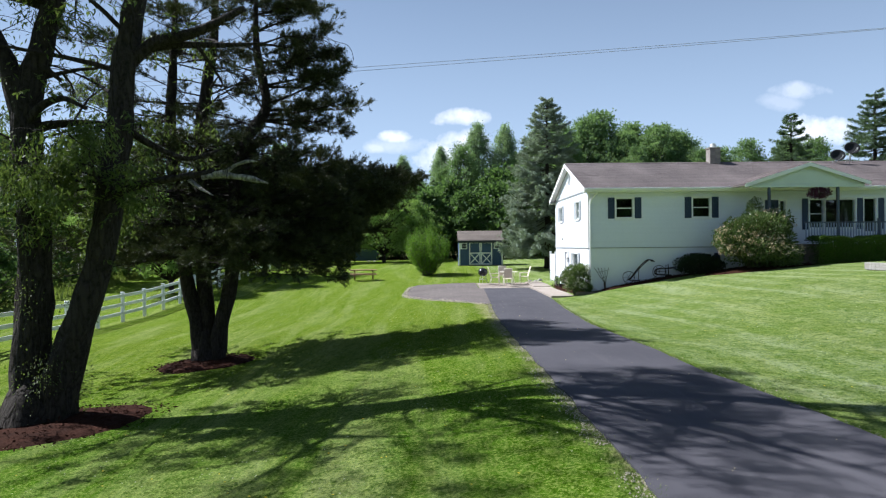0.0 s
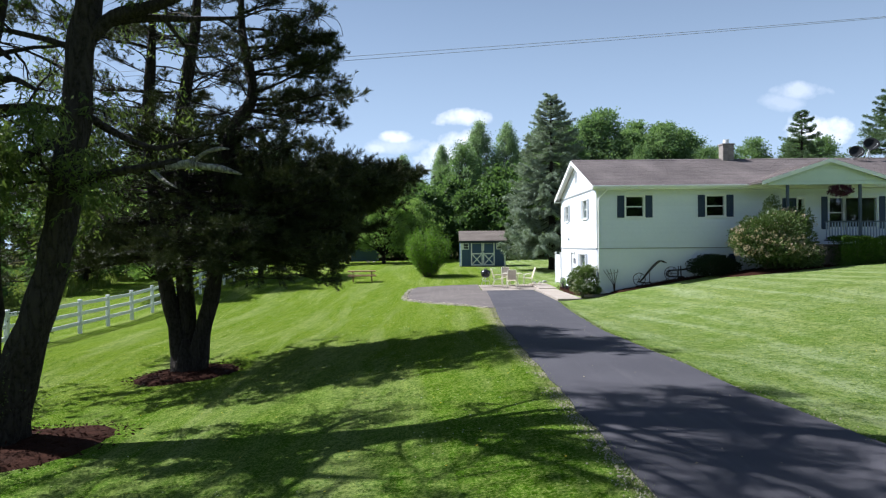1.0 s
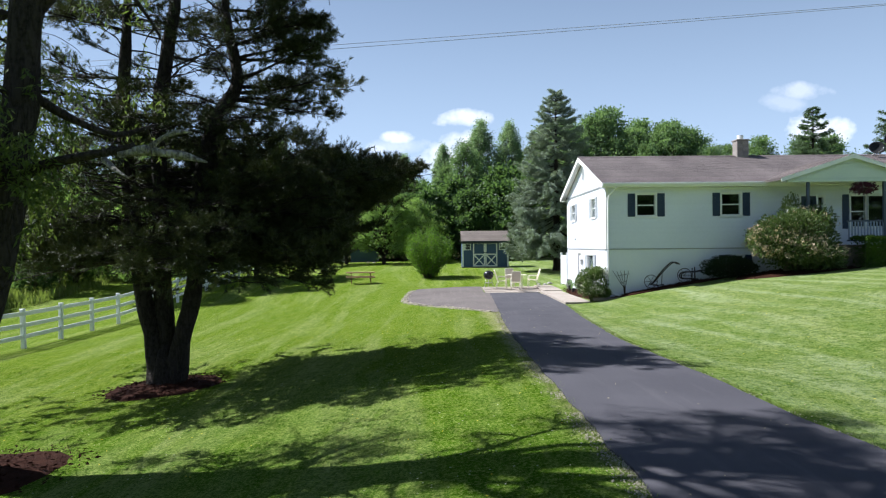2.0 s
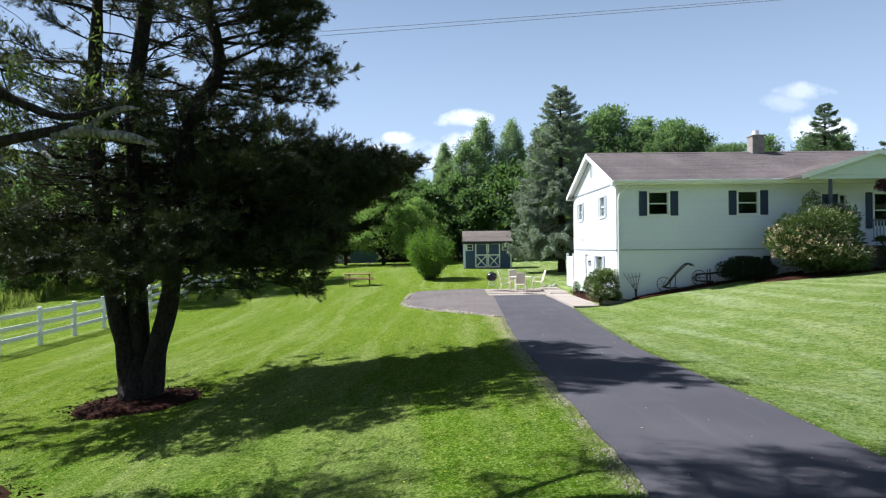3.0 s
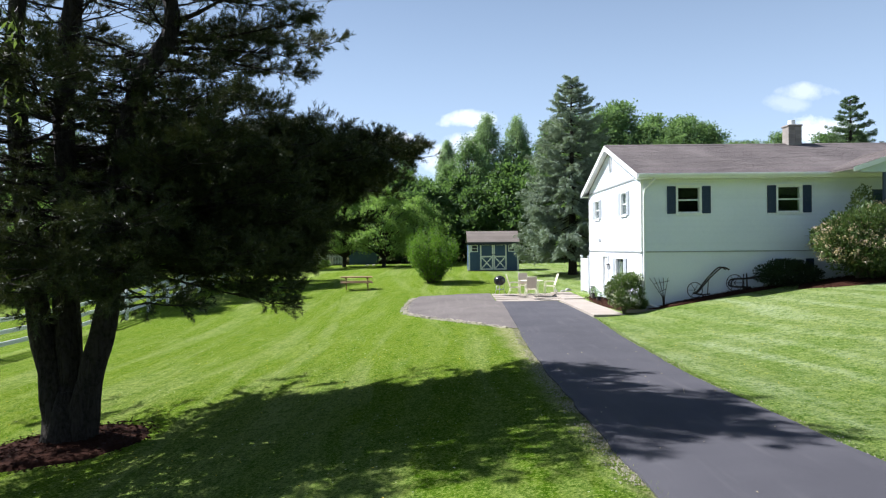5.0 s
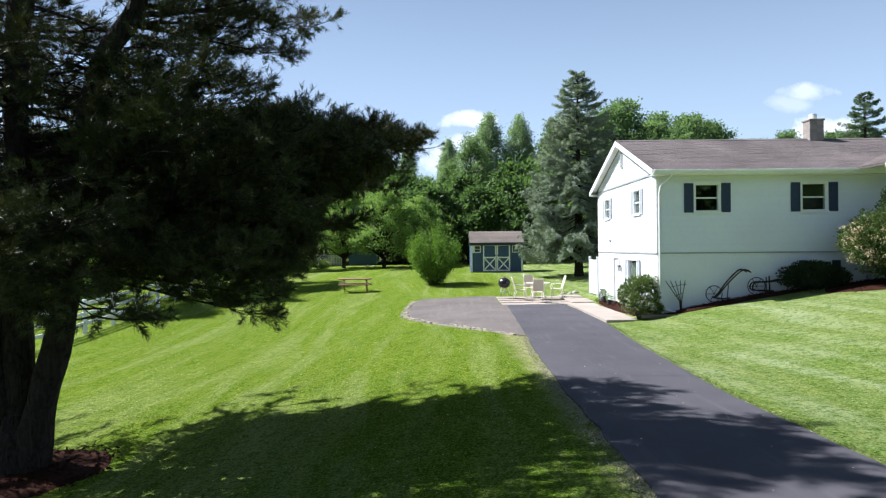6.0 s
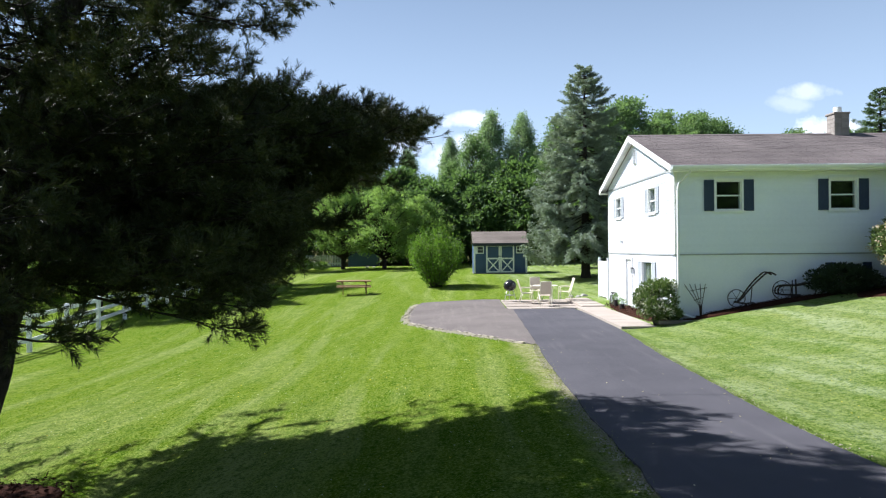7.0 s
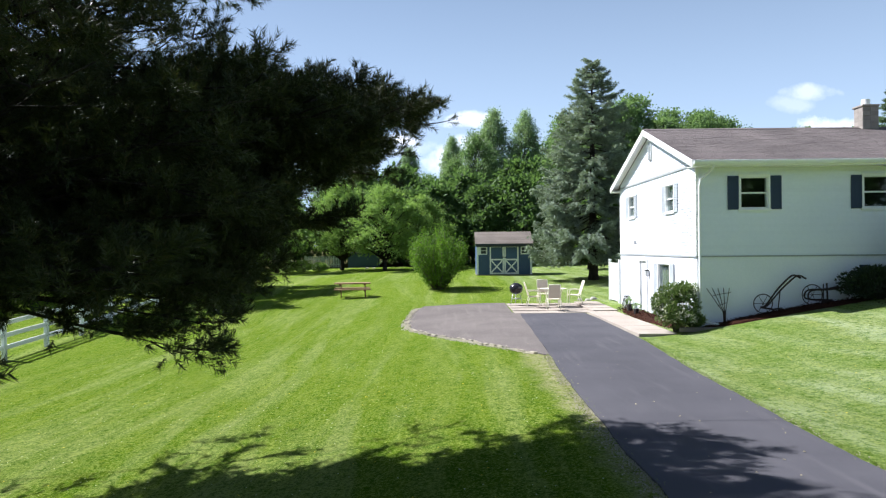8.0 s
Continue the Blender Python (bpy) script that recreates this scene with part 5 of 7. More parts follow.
for x0 in (0.86, 1.86):
    d = part("door", boxed(x0, x0 + 0.98, -0.015, 0.028, 0.08, SWH - 0.16), SHED_BLUE, shed, "blue shed door with white crossed bracing")
    x1 = x0 + 0.98
    for dims in ((x0, x0 + 0.10, 0.08, 2.0), (x1 - 0.10, x1, 0.08, 2.0), (x0 + 0.1, x1 - 0.1, 0.08, 0.18), (x0 + 0.1, x1 - 0.1, 1.02, 1.12), (x0 + 0.1, x1 - 0.1, 1.92, 2.0)):
        part("batten", boxed(dims[0], dims[1], -0.035, -0.016, dims[2], dims[3]), TRIM, d)
    for s in (-1, 1):
        bm = bmesh.new()
        xm, zm = (x0 + x1) / 2, 0.60
        m = pose(xm, 0, zm, 0, s * math.degrees(math.atan2(0.84, 0.78)), 0)
        box(bm, -0.56, 0.56, -0.033 - 0.003 * s, -0.017, -0.045, 0.045, m=m)
        part("brace", bm, TRIM, d)
    part("hasp", boxed(x0 + (0.88 if x0 < 1 else 0.02), x0 + (0.96 if x0 < 1 else 0.10), -0.05, -0.036, 1.2, 1.26), IRON, d)
for x0 in (0.20, 2.98):
    w = part("shed_window", boxed(x0, x0 + 0.5, -0.018, -0.002, 1.42, 1.96), SHED_DARK, shed)
    for a, b, c, d in ((x0, x0 + 0.06, 1.42, 1.96), (x0 + 0.44, x0 + 0.5, 1.42, 1.96), (x0 + 0.06, x0 + 0.44, 1.9, 1.96), (x0 + 0.06, x0 + 0.44, 1.42, 1.48), (x0 + 0.06, x0 + 0.44, 1.67, 1.70)):
        part("window_trim", boxed(a, b, -0.035, -0.019, c, d), TRIM, w)
    for sx0 in (x0 - 0.115 if x0 < 1 else x0 + 0.52,):
        part("window_shutter", boxed(sx0, sx0 + 0.11, -0.03, -0.003, 1.40, 1.98), TRIM, w)

# far low blue shed and picket fence under the trees
fbx, fby = -10.5, 78.0
far_shed = thing("low_shed", pose(fbx, fby, gz_at(fbx, fby)), "low dark blue outbuilding under the trees", "shed")
part("body", boxed(0, 2.9, 0, 2.0, 0, 1.35), SHED_BLUE, far_shed)
part("roof", boxed(-0.1, 3.0, -0.15, 2.1, 1.352, 1.46, bevel=0.02), SHED_DARK, far_shed)
pick = thing("picket_fence", pose(-14.6, 77.5, gz_at(-13, 77.5)), "short white picket fence under the trees", "fence")
for k in range(22):
    part("picket", boxed(k * 0.16, k * 0.16 + 0.08, 0, 0.02, 0.08, 1.15), VINYL, pick)
for z0 in (0.3, 0.85):
    part("rail", boxed(-0.05, 3.5, 0.022, 0.06, z0, z0 + 0.08), VINYL, pick)
for x0 in (0.0, 1.7, 3.4):
    part("post", boxed(x0, x0 + 0.1, 0.062, 0.16, 0.0, 1.2), VINYL, pick)

# ---- white three-rail field fence ----
FX = -15.3
fence = thing("field_fence", pose(FX, 0, 0), "white vinyl three-rail fence along the rough field", "fence")
fy = 9.9
posts = []
while fy < 60:
    posts.append(fy)
    fy += 2.345
for k, y0 in enumerate(posts):
    z0 = gz_at(FX, y0)
    lean = rng.normal() * 0.6
    po = part("post", boxed(-0.065, 0.065, -0.065, 0.065, -0.25, 1.32, bevel=0.008), VINYL, fence)
    po.matrix_basis = pose(0, y0, z0, lean, rng.normal() * 0.6, 0)
    cap = part("post_cap", boxed(-0.08, 0.08, -0.08, 0.08, 1.322, 1.36, bevel=0.02), VINYL, po)
for y0, y1 in zip(posts, posts[1:]):
    za, zb = gz_at(FX, y0), gz_at(FX, y1)
    for h in (0.33, 0.72, 1.12):
        bm = bmesh.new()
        prism(bm, [(y0 + 0.067, za + h), (y1 - 0.067, zb + h), (y1 - 0.067, zb + h + 0.14), (y0 + 0.067, za + h + 0.14)], -0.02, 0.02, 0)
        part("rail", bm, VINYL, fence)

# ---- power line: two wires and their far poles ----
line = thing("power_line", pose(0, 0, 0), "two overhead cables crossing above the house", "power line")


def cable_z(x):
    return 8.75 + 0.0707 * (x + 3.3) + 0.0003 * (x + 3.3) * (x - 5.9)


def cable_y(x):
    return 24.2


for dz, dy in ((0.0, 0.0), (1.0, 0.05)):
    bm = bmesh.new()
    pts = [(x, cable_y(x) + dy, cable_z(x) + dz * max(0.03, 0.14 - 0.005 * (x + 3.3))) for x in np.linspace(-40, 42, 61)]
    tube(bm, pts, [0.0075] * len(pts), 5)
    part("cable", bm, WIRE, line)
PA, PB = Vector((-40, cable_y(-40), cable_z(-40))), Vector((42, cable_y(42), cable_z(42)))
for p in (PA, PB):
    bm = bmesh.new()
    tube(bm, [(p.x, p.y, gz_at(p.x, p.y) - 0.3), (p.x, p.y, p.z + 1.3)], [0.16, 0.11], 10)
    part("pole", bm, BARK_GREY, line)

# rotary clothes dryer behind the house
cdx, cdy = 9.8, 67.5
dryer = thing("clothes_dryer", pose(cdx, cdy, gz_at(cdx, cdy)), "rotary clothes dryer with folded-out arms on the back lawn", "clothes dryer")
# dark iron on pole and arms: the shade they stand in, put into colour
bm = bmesh.new()
tube(bm, [(0, 0, -0.1), (0, 0, 1.95)], [0.022, 0.02], 8)
part("pole", bm, IRON, dryer)
for k in range(4):
    a = 0.5 + k * math.pi / 2
    bm = bmesh.new()
    tube(bm, [(0, 0, 1.55), (1.05 * math.cos(a), 1.05 * math.sin(a), 1.92)], [0.014, 0.012], 6)
    part("arm", bm, IRON, dryer)
for r in (0.45, 0.75, 1.02):
    bm = bmesh.new()
    ring = [(r * math.cos(0.5 + k * math.pi / 2), r * math.sin(0.5 + k * math.pi / 2), 1.55 + 0.352 * r) for k in range(5)]
    tube(bm, ring, [0.004] * 5, 4)
    part("cord", bm, WIRE, dryer)

# ---- plants ----
def shrub(name, x, y, rx, ry, h, n, size, mat, label, category, width=0.5, stems=6, lift=0.0, bloom=None, nb=0, flat=0.3, shell=0.5, bark_mat=None, lumps=0):
    z0 = gz_at(x, y)
    ob = thing(name, pose(x, y, z0), label, category)
    bm = bmesh.new()
    for k in range(stems):
        a = 2 * math.pi * k / stems + rng.normal() * 0.3
        r = rng.uniform(0.35, 0.7)
        tube(bm, [(0.05 * math.cos(a), 0.05 * math.sin(a), -0.1), (rx * r * 0.4 * math.cos(a), ry * r * 0.4 * math.sin(a), h * 0.35), (rx * r * math.cos(a), ry * r * math.sin(a), h * 0.75)], [0.03, 0.022, 0.008], 5)
    part("stem_cluster", bm, bark_mat or BARK_GREY, ob)
    p, d = cluster(n if not lumps else n // 3, 0, 0, lift + (h - lift) * 0.5, rx * (0.85 if lumps else 1), ry * (0.85 if lumps else 1), (h - lift) * (0.45 if lumps else 0.52), shell)
    blobs = []
    for k in range(lumps):
        a = k * 2.399
        zf = 0.10 + 0.66 * ((k * 0.618) % 1.0)
        f = rng.uniform(0.58, 0.80) * math.sqrt(1.0 - zf * zf)
        zz = lift + (h - lift) * (0.06 + zf)
        blobs.append((rx * f * math.cos(a), ry * f * math.sin(a), zz, rx * rng.uniform(0.26, 0.42)))
        bp, bd = cluster(n * 2 // 3 // lumps, *blobs[-1][:3], blobs[-1][3], blobs[-1][3], blobs[-1][3] * 0.8, 0.5)
        p, d = np.concatenate([p, bp]), np.concatenate([d, bd])
    keep = p[:, 2] > 0.03
    p, d = p[keep], d[keep]
    leaf_mesh("leaves", p, unit(d * 0.8 + np.array([0, 0, 0.35]) + rng.normal(size=p.shape) * 0.55), rng.uniform(0.7, 1.3, len(p)) * size, width, mat, ob, flat=flat)
    if bloom is not None:
        if blobs:
            sets = [cluster(nb // len(blobs), *q_[:3], q_[3] * 1.03, q_[3] * 1.03, q_[3] * 0.84, 0.97) for q_ in blobs]
            c, e = np.concatenate([v[0] for v in sets]), np.concatenate([v[1] for v in sets])
        else:
            c, e = cluster(nb, 0, 0, lift + (h - lift) * 0.5, rx * 1.0, ry * 1.0, (h - lift) * 0.53, 0.97)
        c, e = c[c[:, 2] > 0.25 * h], e[c[:, 2] > 0.25 * h]
        c = np.repeat(c, 12, 0) + rng.normal(size=(len(c) * 12, 3)) * 0.045
        e = np.repeat(e, 12, 0)
        leaf_mesh("blossom", c, unit(e + rng.normal(size=c.shape) * 0.7), rng.uniform(0.035, 0.075, len(c)), 0.9, bloom, ob)
    return ob


def vase_shrub(name, x, y, r, h, n, size, mat, label):
    """A shrub whose many stems spread upwards from a narrow foot."""
    z0 = gz_at(x, y)
    ob = thing(name, pose(x, y, z0), label, "shrub")
    bm = bmesh.new()
    at, al = [], []
    for k in range(110):
        a, s = rng.uniform(0, 2 * math.pi), math.sqrt(rng.uniform(0.02, 1))
        top = h * (1 - 0.24 * s ** 2.6) * rng.uniform(0.70, 1.08)
        p0 = Vector((0.22 * s * math.cos(a), 0.22 * s * math.sin(a), -0.1))
        bulge = 1 + 0.45 * noise.noise(Vector((1.9 * math.cos(a), 1.9 * math.sin(a), 7.0)))
        p1 = Vector((r * 0.52 * bulge * s * math.cos(a), r * 0.52 * bulge * s * math.sin(a), top * 0.32))
        p2 = Vector((r * bulge * s * math.cos(a), r * bulge * s * math.sin(a), top * 0.70))
        p3 = p2 + Vector((-0.10 * r * s * math.cos(a) + rng.normal() * 0.12, -0.10 * r * s * math.sin(a) + rng.normal() * 0.12, top * 0.28))
        tube(bm, [p0, p1, p2, p3], [0.028, 0.018, 0.01, 0.003], 4)
        m = int(n / 110)
        u = rng.uniform(0.12, 1.0, m)
        q = np.array([p0.lerp(p1, v / 0.3) if v < 0.3 else p1.lerp(p2, (v - 0.3) / 0.4) if v < 0.7 else p2.lerp(p3, (v - 0.7) / 0.3) for v in u])
        at.append(q + rng.normal(size=q.shape) * 0.13)
        al.append(unit(rng.normal(size=q.shape) * 0.6 + np.array([0.4 * math.cos(a), 0.4 * math.sin(a), 0.4])))
    part("stem_cluster", bm, BARK_GREY, ob)
    at, al = np.concatenate(at), np.concatenate(al)
    leaf_mesh("leaves", at, al, rng.uniform(0.7, 1.3, len(at)) * size, 0.5, mat, ob)
    return ob


vase_shrub("lilac_shrub", -1.62, 49.6, 1.55, 3.35, 15000, 0.125, LILAC, "dense bright green vase-shaped shrub on the lawn")
# white blossom here also stands in for glints of light on leaves
shrub("corner_shrub", 5.42, 31.45, 0.74, 0.6, 1.5, 9000, 0.085, CORNER_LEAF, "leafy shrub at the corner of the house", "shrub", bloom=WHITE_BLOOM, nb=150, lift=0.05, lumps=9)
shrub("rhododendron", 13.05, 29.6, 1.84, 1.35, 2.62, 26000, 0.13, RHODO, "large spreading shrub with faded pink blossom before the porch", "shrub", bloom=BLOOM, nb=900, width=0.42, lumps=34)
shrub("dark_shrub", 11.0, 30.9, 1.1, 0.6, 0.85, 5200, 0.09, SHADE_SHRUB, "low dark shrub under the basement window", "shrub")
shrub("porch_vine", 13.35, 30.6, 0.45, 0.4, 3.1, 1500, 0.09, RHODO, "twiggy shrub rising beside the porch post", "shrub", lift=1.5)
hx, hy = 15.3, 29.2
hz0 = gz_at(17.5, hy)
hedge = thing("clipped_hedge", pose(hx, hy, hz0), "clipped bright green yew hedge along the porch", "hedge")
bm = bmesh.new()
for k in range(14):
    tube(bm, [(0.2 + k * 0.42, 0, -0.4), (0.25 + k * 0.42, rng.normal() * 0.1, 0.75)], [0.03, 0.01], 5)
part("stem_cluster", bm, BARK_GREY, hedge)
m = 30000
q = np.stack([rng.uniform(0, 6.2, m), rng.uniform(-0.55, 0.55, m), rng.uniform(-0.3, 1.0, m)], -1)
face = rng.integers(0, 3, m)
q[face == 0, 1] = -0.55 + rng.uniform(0, 0.1, (face == 0).sum())
q[face == 1, 2] = 1.0 - rng.uniform(0, 0.1, (face == 1).sum())
q[:, 2] += 0.07 * np.sin(q[:, 0] * 2.9) + 0.04 * np.sin(q[:, 0] * 6.3 + 1)
q[:, 1] += 0.07 * np.sin(q[:, 0] * 2.1 + 0.7)
leaf_mesh("leaves", q, unit(rng.normal(size=q.shape) * 0.5 + np.array([0, -0.35, 0.6])), rng.uniform(0.06, 0.12, m), 0.45, YEW, hedge)


def limb_points(p0, d0, length, steps, droop, wander):
    pts, d = [Vector(p0)], Vector(d0).normalized()
    for k in range(steps):
        d = (d + Vector((rng.normal() * wander, rng.normal() * wander, rng.normal() * wander * 0.6 + droop))).normalized()
        pts.append(pts[-1] + d * (length / steps))
    return pts


def broadleaf(name, at, height, crown_r, crown_base, n, size, mat, label, bark_mat=None, trunk_r=0.16, clumps=90, shape=0.5, tall=1.0, category="tree", width=0.62):
    """A broad-leaved tree: tapered trunk, limbs to the leaf clumps, clumps of many separate leaves."""
    ob = thing(name, at, label, category)
    bm = bmesh.new()
    lean = (rng.normal() * 0.02, rng.normal() * 0.02)
    tp, tr = smooth_path([(0, 0, -0.3), (lean[0] * height * 0.3, lean[1] * height * 0.3, height * 0.3), (lean[0] * height, lean[1] * height * 0.6, height * 0.62), (lean[0] * height * 1.5, lean[1] * height, height * 0.93)], [trunk_r * 1.25, trunk_r * 0.85, trunk_r * 0.5, trunk_r * 0.1], 4)
    tube(bm, tp, tr, 7)
    ats, als = [], []
    per = n // clumps
    for k in range(clumps):
        f = (k + 0.5) / clumps
        z = crown_base + (height - crown_base) * (f ** 0.9) * rng.uniform(0.94, 1.04)
        g = (z - crown_base) / (height - crown_base)
        prof = max(0.22, (math.sin(math.pi * min(1, max(0, (0.10 + g * 0.88)) ** shape)) ** 0.75))
        a = k * 2.399 + rng.normal() * 0.35
        r = crown_r * prof * math.sqrt(rng.uniform(0.12, 1.0)) * (1 + 0.75 * noise.noise(Vector((2.2 * math.cos(a), 2.2 * math.sin(a), z * 0.42 + height))))
        c = Vector((r * math.cos(a) + lean[0] * z, r * math.sin(a) + lean[1] * z, z))
        zt = max(0.3 * height * 0.4, z - r * rng.uniform(0.35, 0.9) - 0.4)
        j = min(range(len(tp)), key=lambda i: abs(tp[i][2] - zt))
        s0 = Vector(tp[j])
        mid = s0.lerp(c, 0.5) + Vector((rng.normal() * 0.2, rng.normal() * 0.2, 0.15 * r))
        tube(bm, [s0, mid, c], [min(tr[j] * 0.55, 0.09), 0.035, 0.012], 5)
        cr = crown_r * rng.uniform(0.12, 0.30)
        dd = unit(rng.normal(size=(per, 3)))
        rad = np.minimum(np.abs(rng.normal(0.62, 0.32, per)), 1.25)
        p = dd * rad[:, None] * np.array([cr, cr, cr * 0.72 * tall]) + np.array(c)
        ats.append(p)
        als.append(unit(dd * 0.7 + rng.normal(size=p.shape) * 0.5 + np.array([0, 0, -0.05])))
    part("trunk", bm, bark_mat or BARK_GREY, ob)
    p, d = np.concatenate(ats), np.concatenate(als)
    leaf_mesh("crown", p, d, rng.uniform(0.7, 1.35, len(p)) * size, width, mat, ob, flat=0.45)
    return ob


def spruce(name, at, height, radius, base, mat, label, step=0.47, n_side=8, dense=1.0):
    """A spruce: straight trunk, whorls of drooping boughs, each bough a separate heavy spray."""
    ob = thing(name, at, label, "tree")
    bm = bmesh.new()
    tube(bm, [(0, 0, -0.3), (0, 0, 0.4), (0, 0, height * 0.5), (0, 0, height * 0.97)], [0.40, 0.28, 0.17, 0.02], 9)
    ats, als, sz = [], [], []
    z = base
    while z < height - 0.15:
        g = (z - base) / (height - base)
        reach = radius * float(np.interp(g, [0, 0.2, 0.45, 0.62, 0.77, 0.89, 0.955, 1.0], [1.0, 0.95, 0.76, 0.60, 0.45, 0.27, 0.14, 0.05]))
        k_n = max(5, int(n_side * (1 - 0.35 * g)))
        off = rng.uniform(0, 6.28)
        for k in range(k_n):
            a = off + 2 * math.pi * k / k_n + rng.normal() * 0.2
            L = max(0.35, reach * rng.uniform(0.68, 1.10))
            zb = z + rng.normal() * 0.14
            u = np.linspace(0, 1, 7)
            sag = -L * (0.36 - 0.34 * g) * np.sin(u * 1.7) + L * 0.22 * u ** 3 * (1.0 - 0.4 * g) + L * 0.30 * g * g * u
            P = np.stack([np.cos(a) * L * u, np.sin(a) * L * u, zb + sag], -1)
            tube(bm, [tuple(v) for v in P[:6]], [0.035, 0.03, 0.024, 0.018, 0.012, 0.006], 4)
            # hanging side sprays in rows along the bough
            nb = int((9 + 12 * L) * dense)
            for _ in range(nb):
                v0 = rng.uniform(0.12, 1.0) ** 0.7
                o = np.array([np.interp(v0, u, P[:, i]) for i in range(3)])
                sgn = rng.choice((-1.0, 1.0))
                wl = (0.32 * L * (1.12 - v0) + 0.22 - 0.08 * g) * rng.uniform(0.6, 1.15)
                out = np.array([np.cos(a) * 0.75 - np.sin(a) * sgn * 0.8, np.sin(a) * 0.75 + np.cos(a) * sgn * 0.8, -0.30 + 0.5 * g])
                m = int((10 + 26 * wl) * (0.7 + 0.3 * dense))
                v = rng.uniform(0.0, 1.0, m)
                q = o + out * (v * wl)[:, None] + rng.normal(size=(m, 3)) * 0.035
                q[:, 2] -= 0.34 * wl * v * v * (1.0 - 0.6 * g)
                ats.append(q)
                als.append(unit(out + rng.normal(size=(m, 3)) * 0.42 + np.array([0, 0, -0.15])))
                sz.append(np.full(m, 0.165 / dense ** 0.5) * (0.8 + 0.3 * (1 - g)))
        z += step * (1.0 - 0.4 * g) * rng.uniform(0.85, 1.15)
    part("trunk", bm, BARK_OLD, ob)
    p, d, s = np.concatenate(ats), np.concatenate(als), np.concatenate(sz)
    leaf_mesh("crown", p, d, s * rng.uniform(0.7, 1.25, len(s)), 0.28, mat, ob, fold=0.5, flat=0.6)
    return ob


def standing(x, y, turn=0.0, s=1.0, tall=1.0):
    return pose(x, y, gz_at(x, y) - 0.05, 0, 0, turn) @ Matrix.Diagonal((s, s, s * tall, 1))


spruce("spruce_tree", standing(7.6, 52.4), 13.1, 3.75, 2.5, SPRUCE, "tall blue-green spruce with drooping boughs behind the house", 0.42, 9)
spruce("spruce_tree", standing(29.2, 57.6), 12.4, 3.3, 1.5, SPRUCE_GREEN, "dark green spruce rising behind the house roof", dense=0.9)
spruce("spruce_tree", standing(29.2, 46.5), 11.9, 3.6, 1.5, SPRUCE_GREEN, "broad dark green spruce beside the far end of the house", dense=0.9)

G_WOOD = "trees of the wood edge"
# wood edge: a few kinds, each built once and repeated
kinds = [
    broadleaf("poplar_tree", standing(5.8, 96), 17.6, 2.7, 3.0, 30000, 0.185, LEAF_B, "tall slender poplar at the wood edge", BARK_GREY, 0.22, 300, 0.85, 1.9),
    broadleaf("maple_tree", standing(14.5, 98), 17.2, 4.6, 3.4, 15000, 0.30, LEAF_A, "tall green maple at the wood edge", BARK_GREY, 0.26, 190, 1.0, 1.2),
    broadleaf("ash_tree", standing(3.0, 87), 14.0, 3.2, 2.0, 15000, 0.22, LEAF_A, "green ash tree at the wood edge", BARK_GREY, 0.2, 190, 0.85, 1.5),
    broadleaf("filler_tree", standing(-1.5, 76), 7.5, 3.4, 0.7, 4500, 0.38, LEAF_DK, "low dark-leaved filler tree", BARK_GREY, 0.13, 70, 0.7, 0.9),
    broadleaf("apple_tree", standing(-6.3, 70), 7.0, 3.3, 1.5, 15000, 0.17, LEAF_C, "spreading light green apple tree on the lawn edge", BARK_OLD, 0.17, 95, 0.85, 0.8),
]
for k in kinds:
    tagged(k, group=G_WOOD)
POPLAR, MAPLE, ASH, UNDER, APPLE = kinds
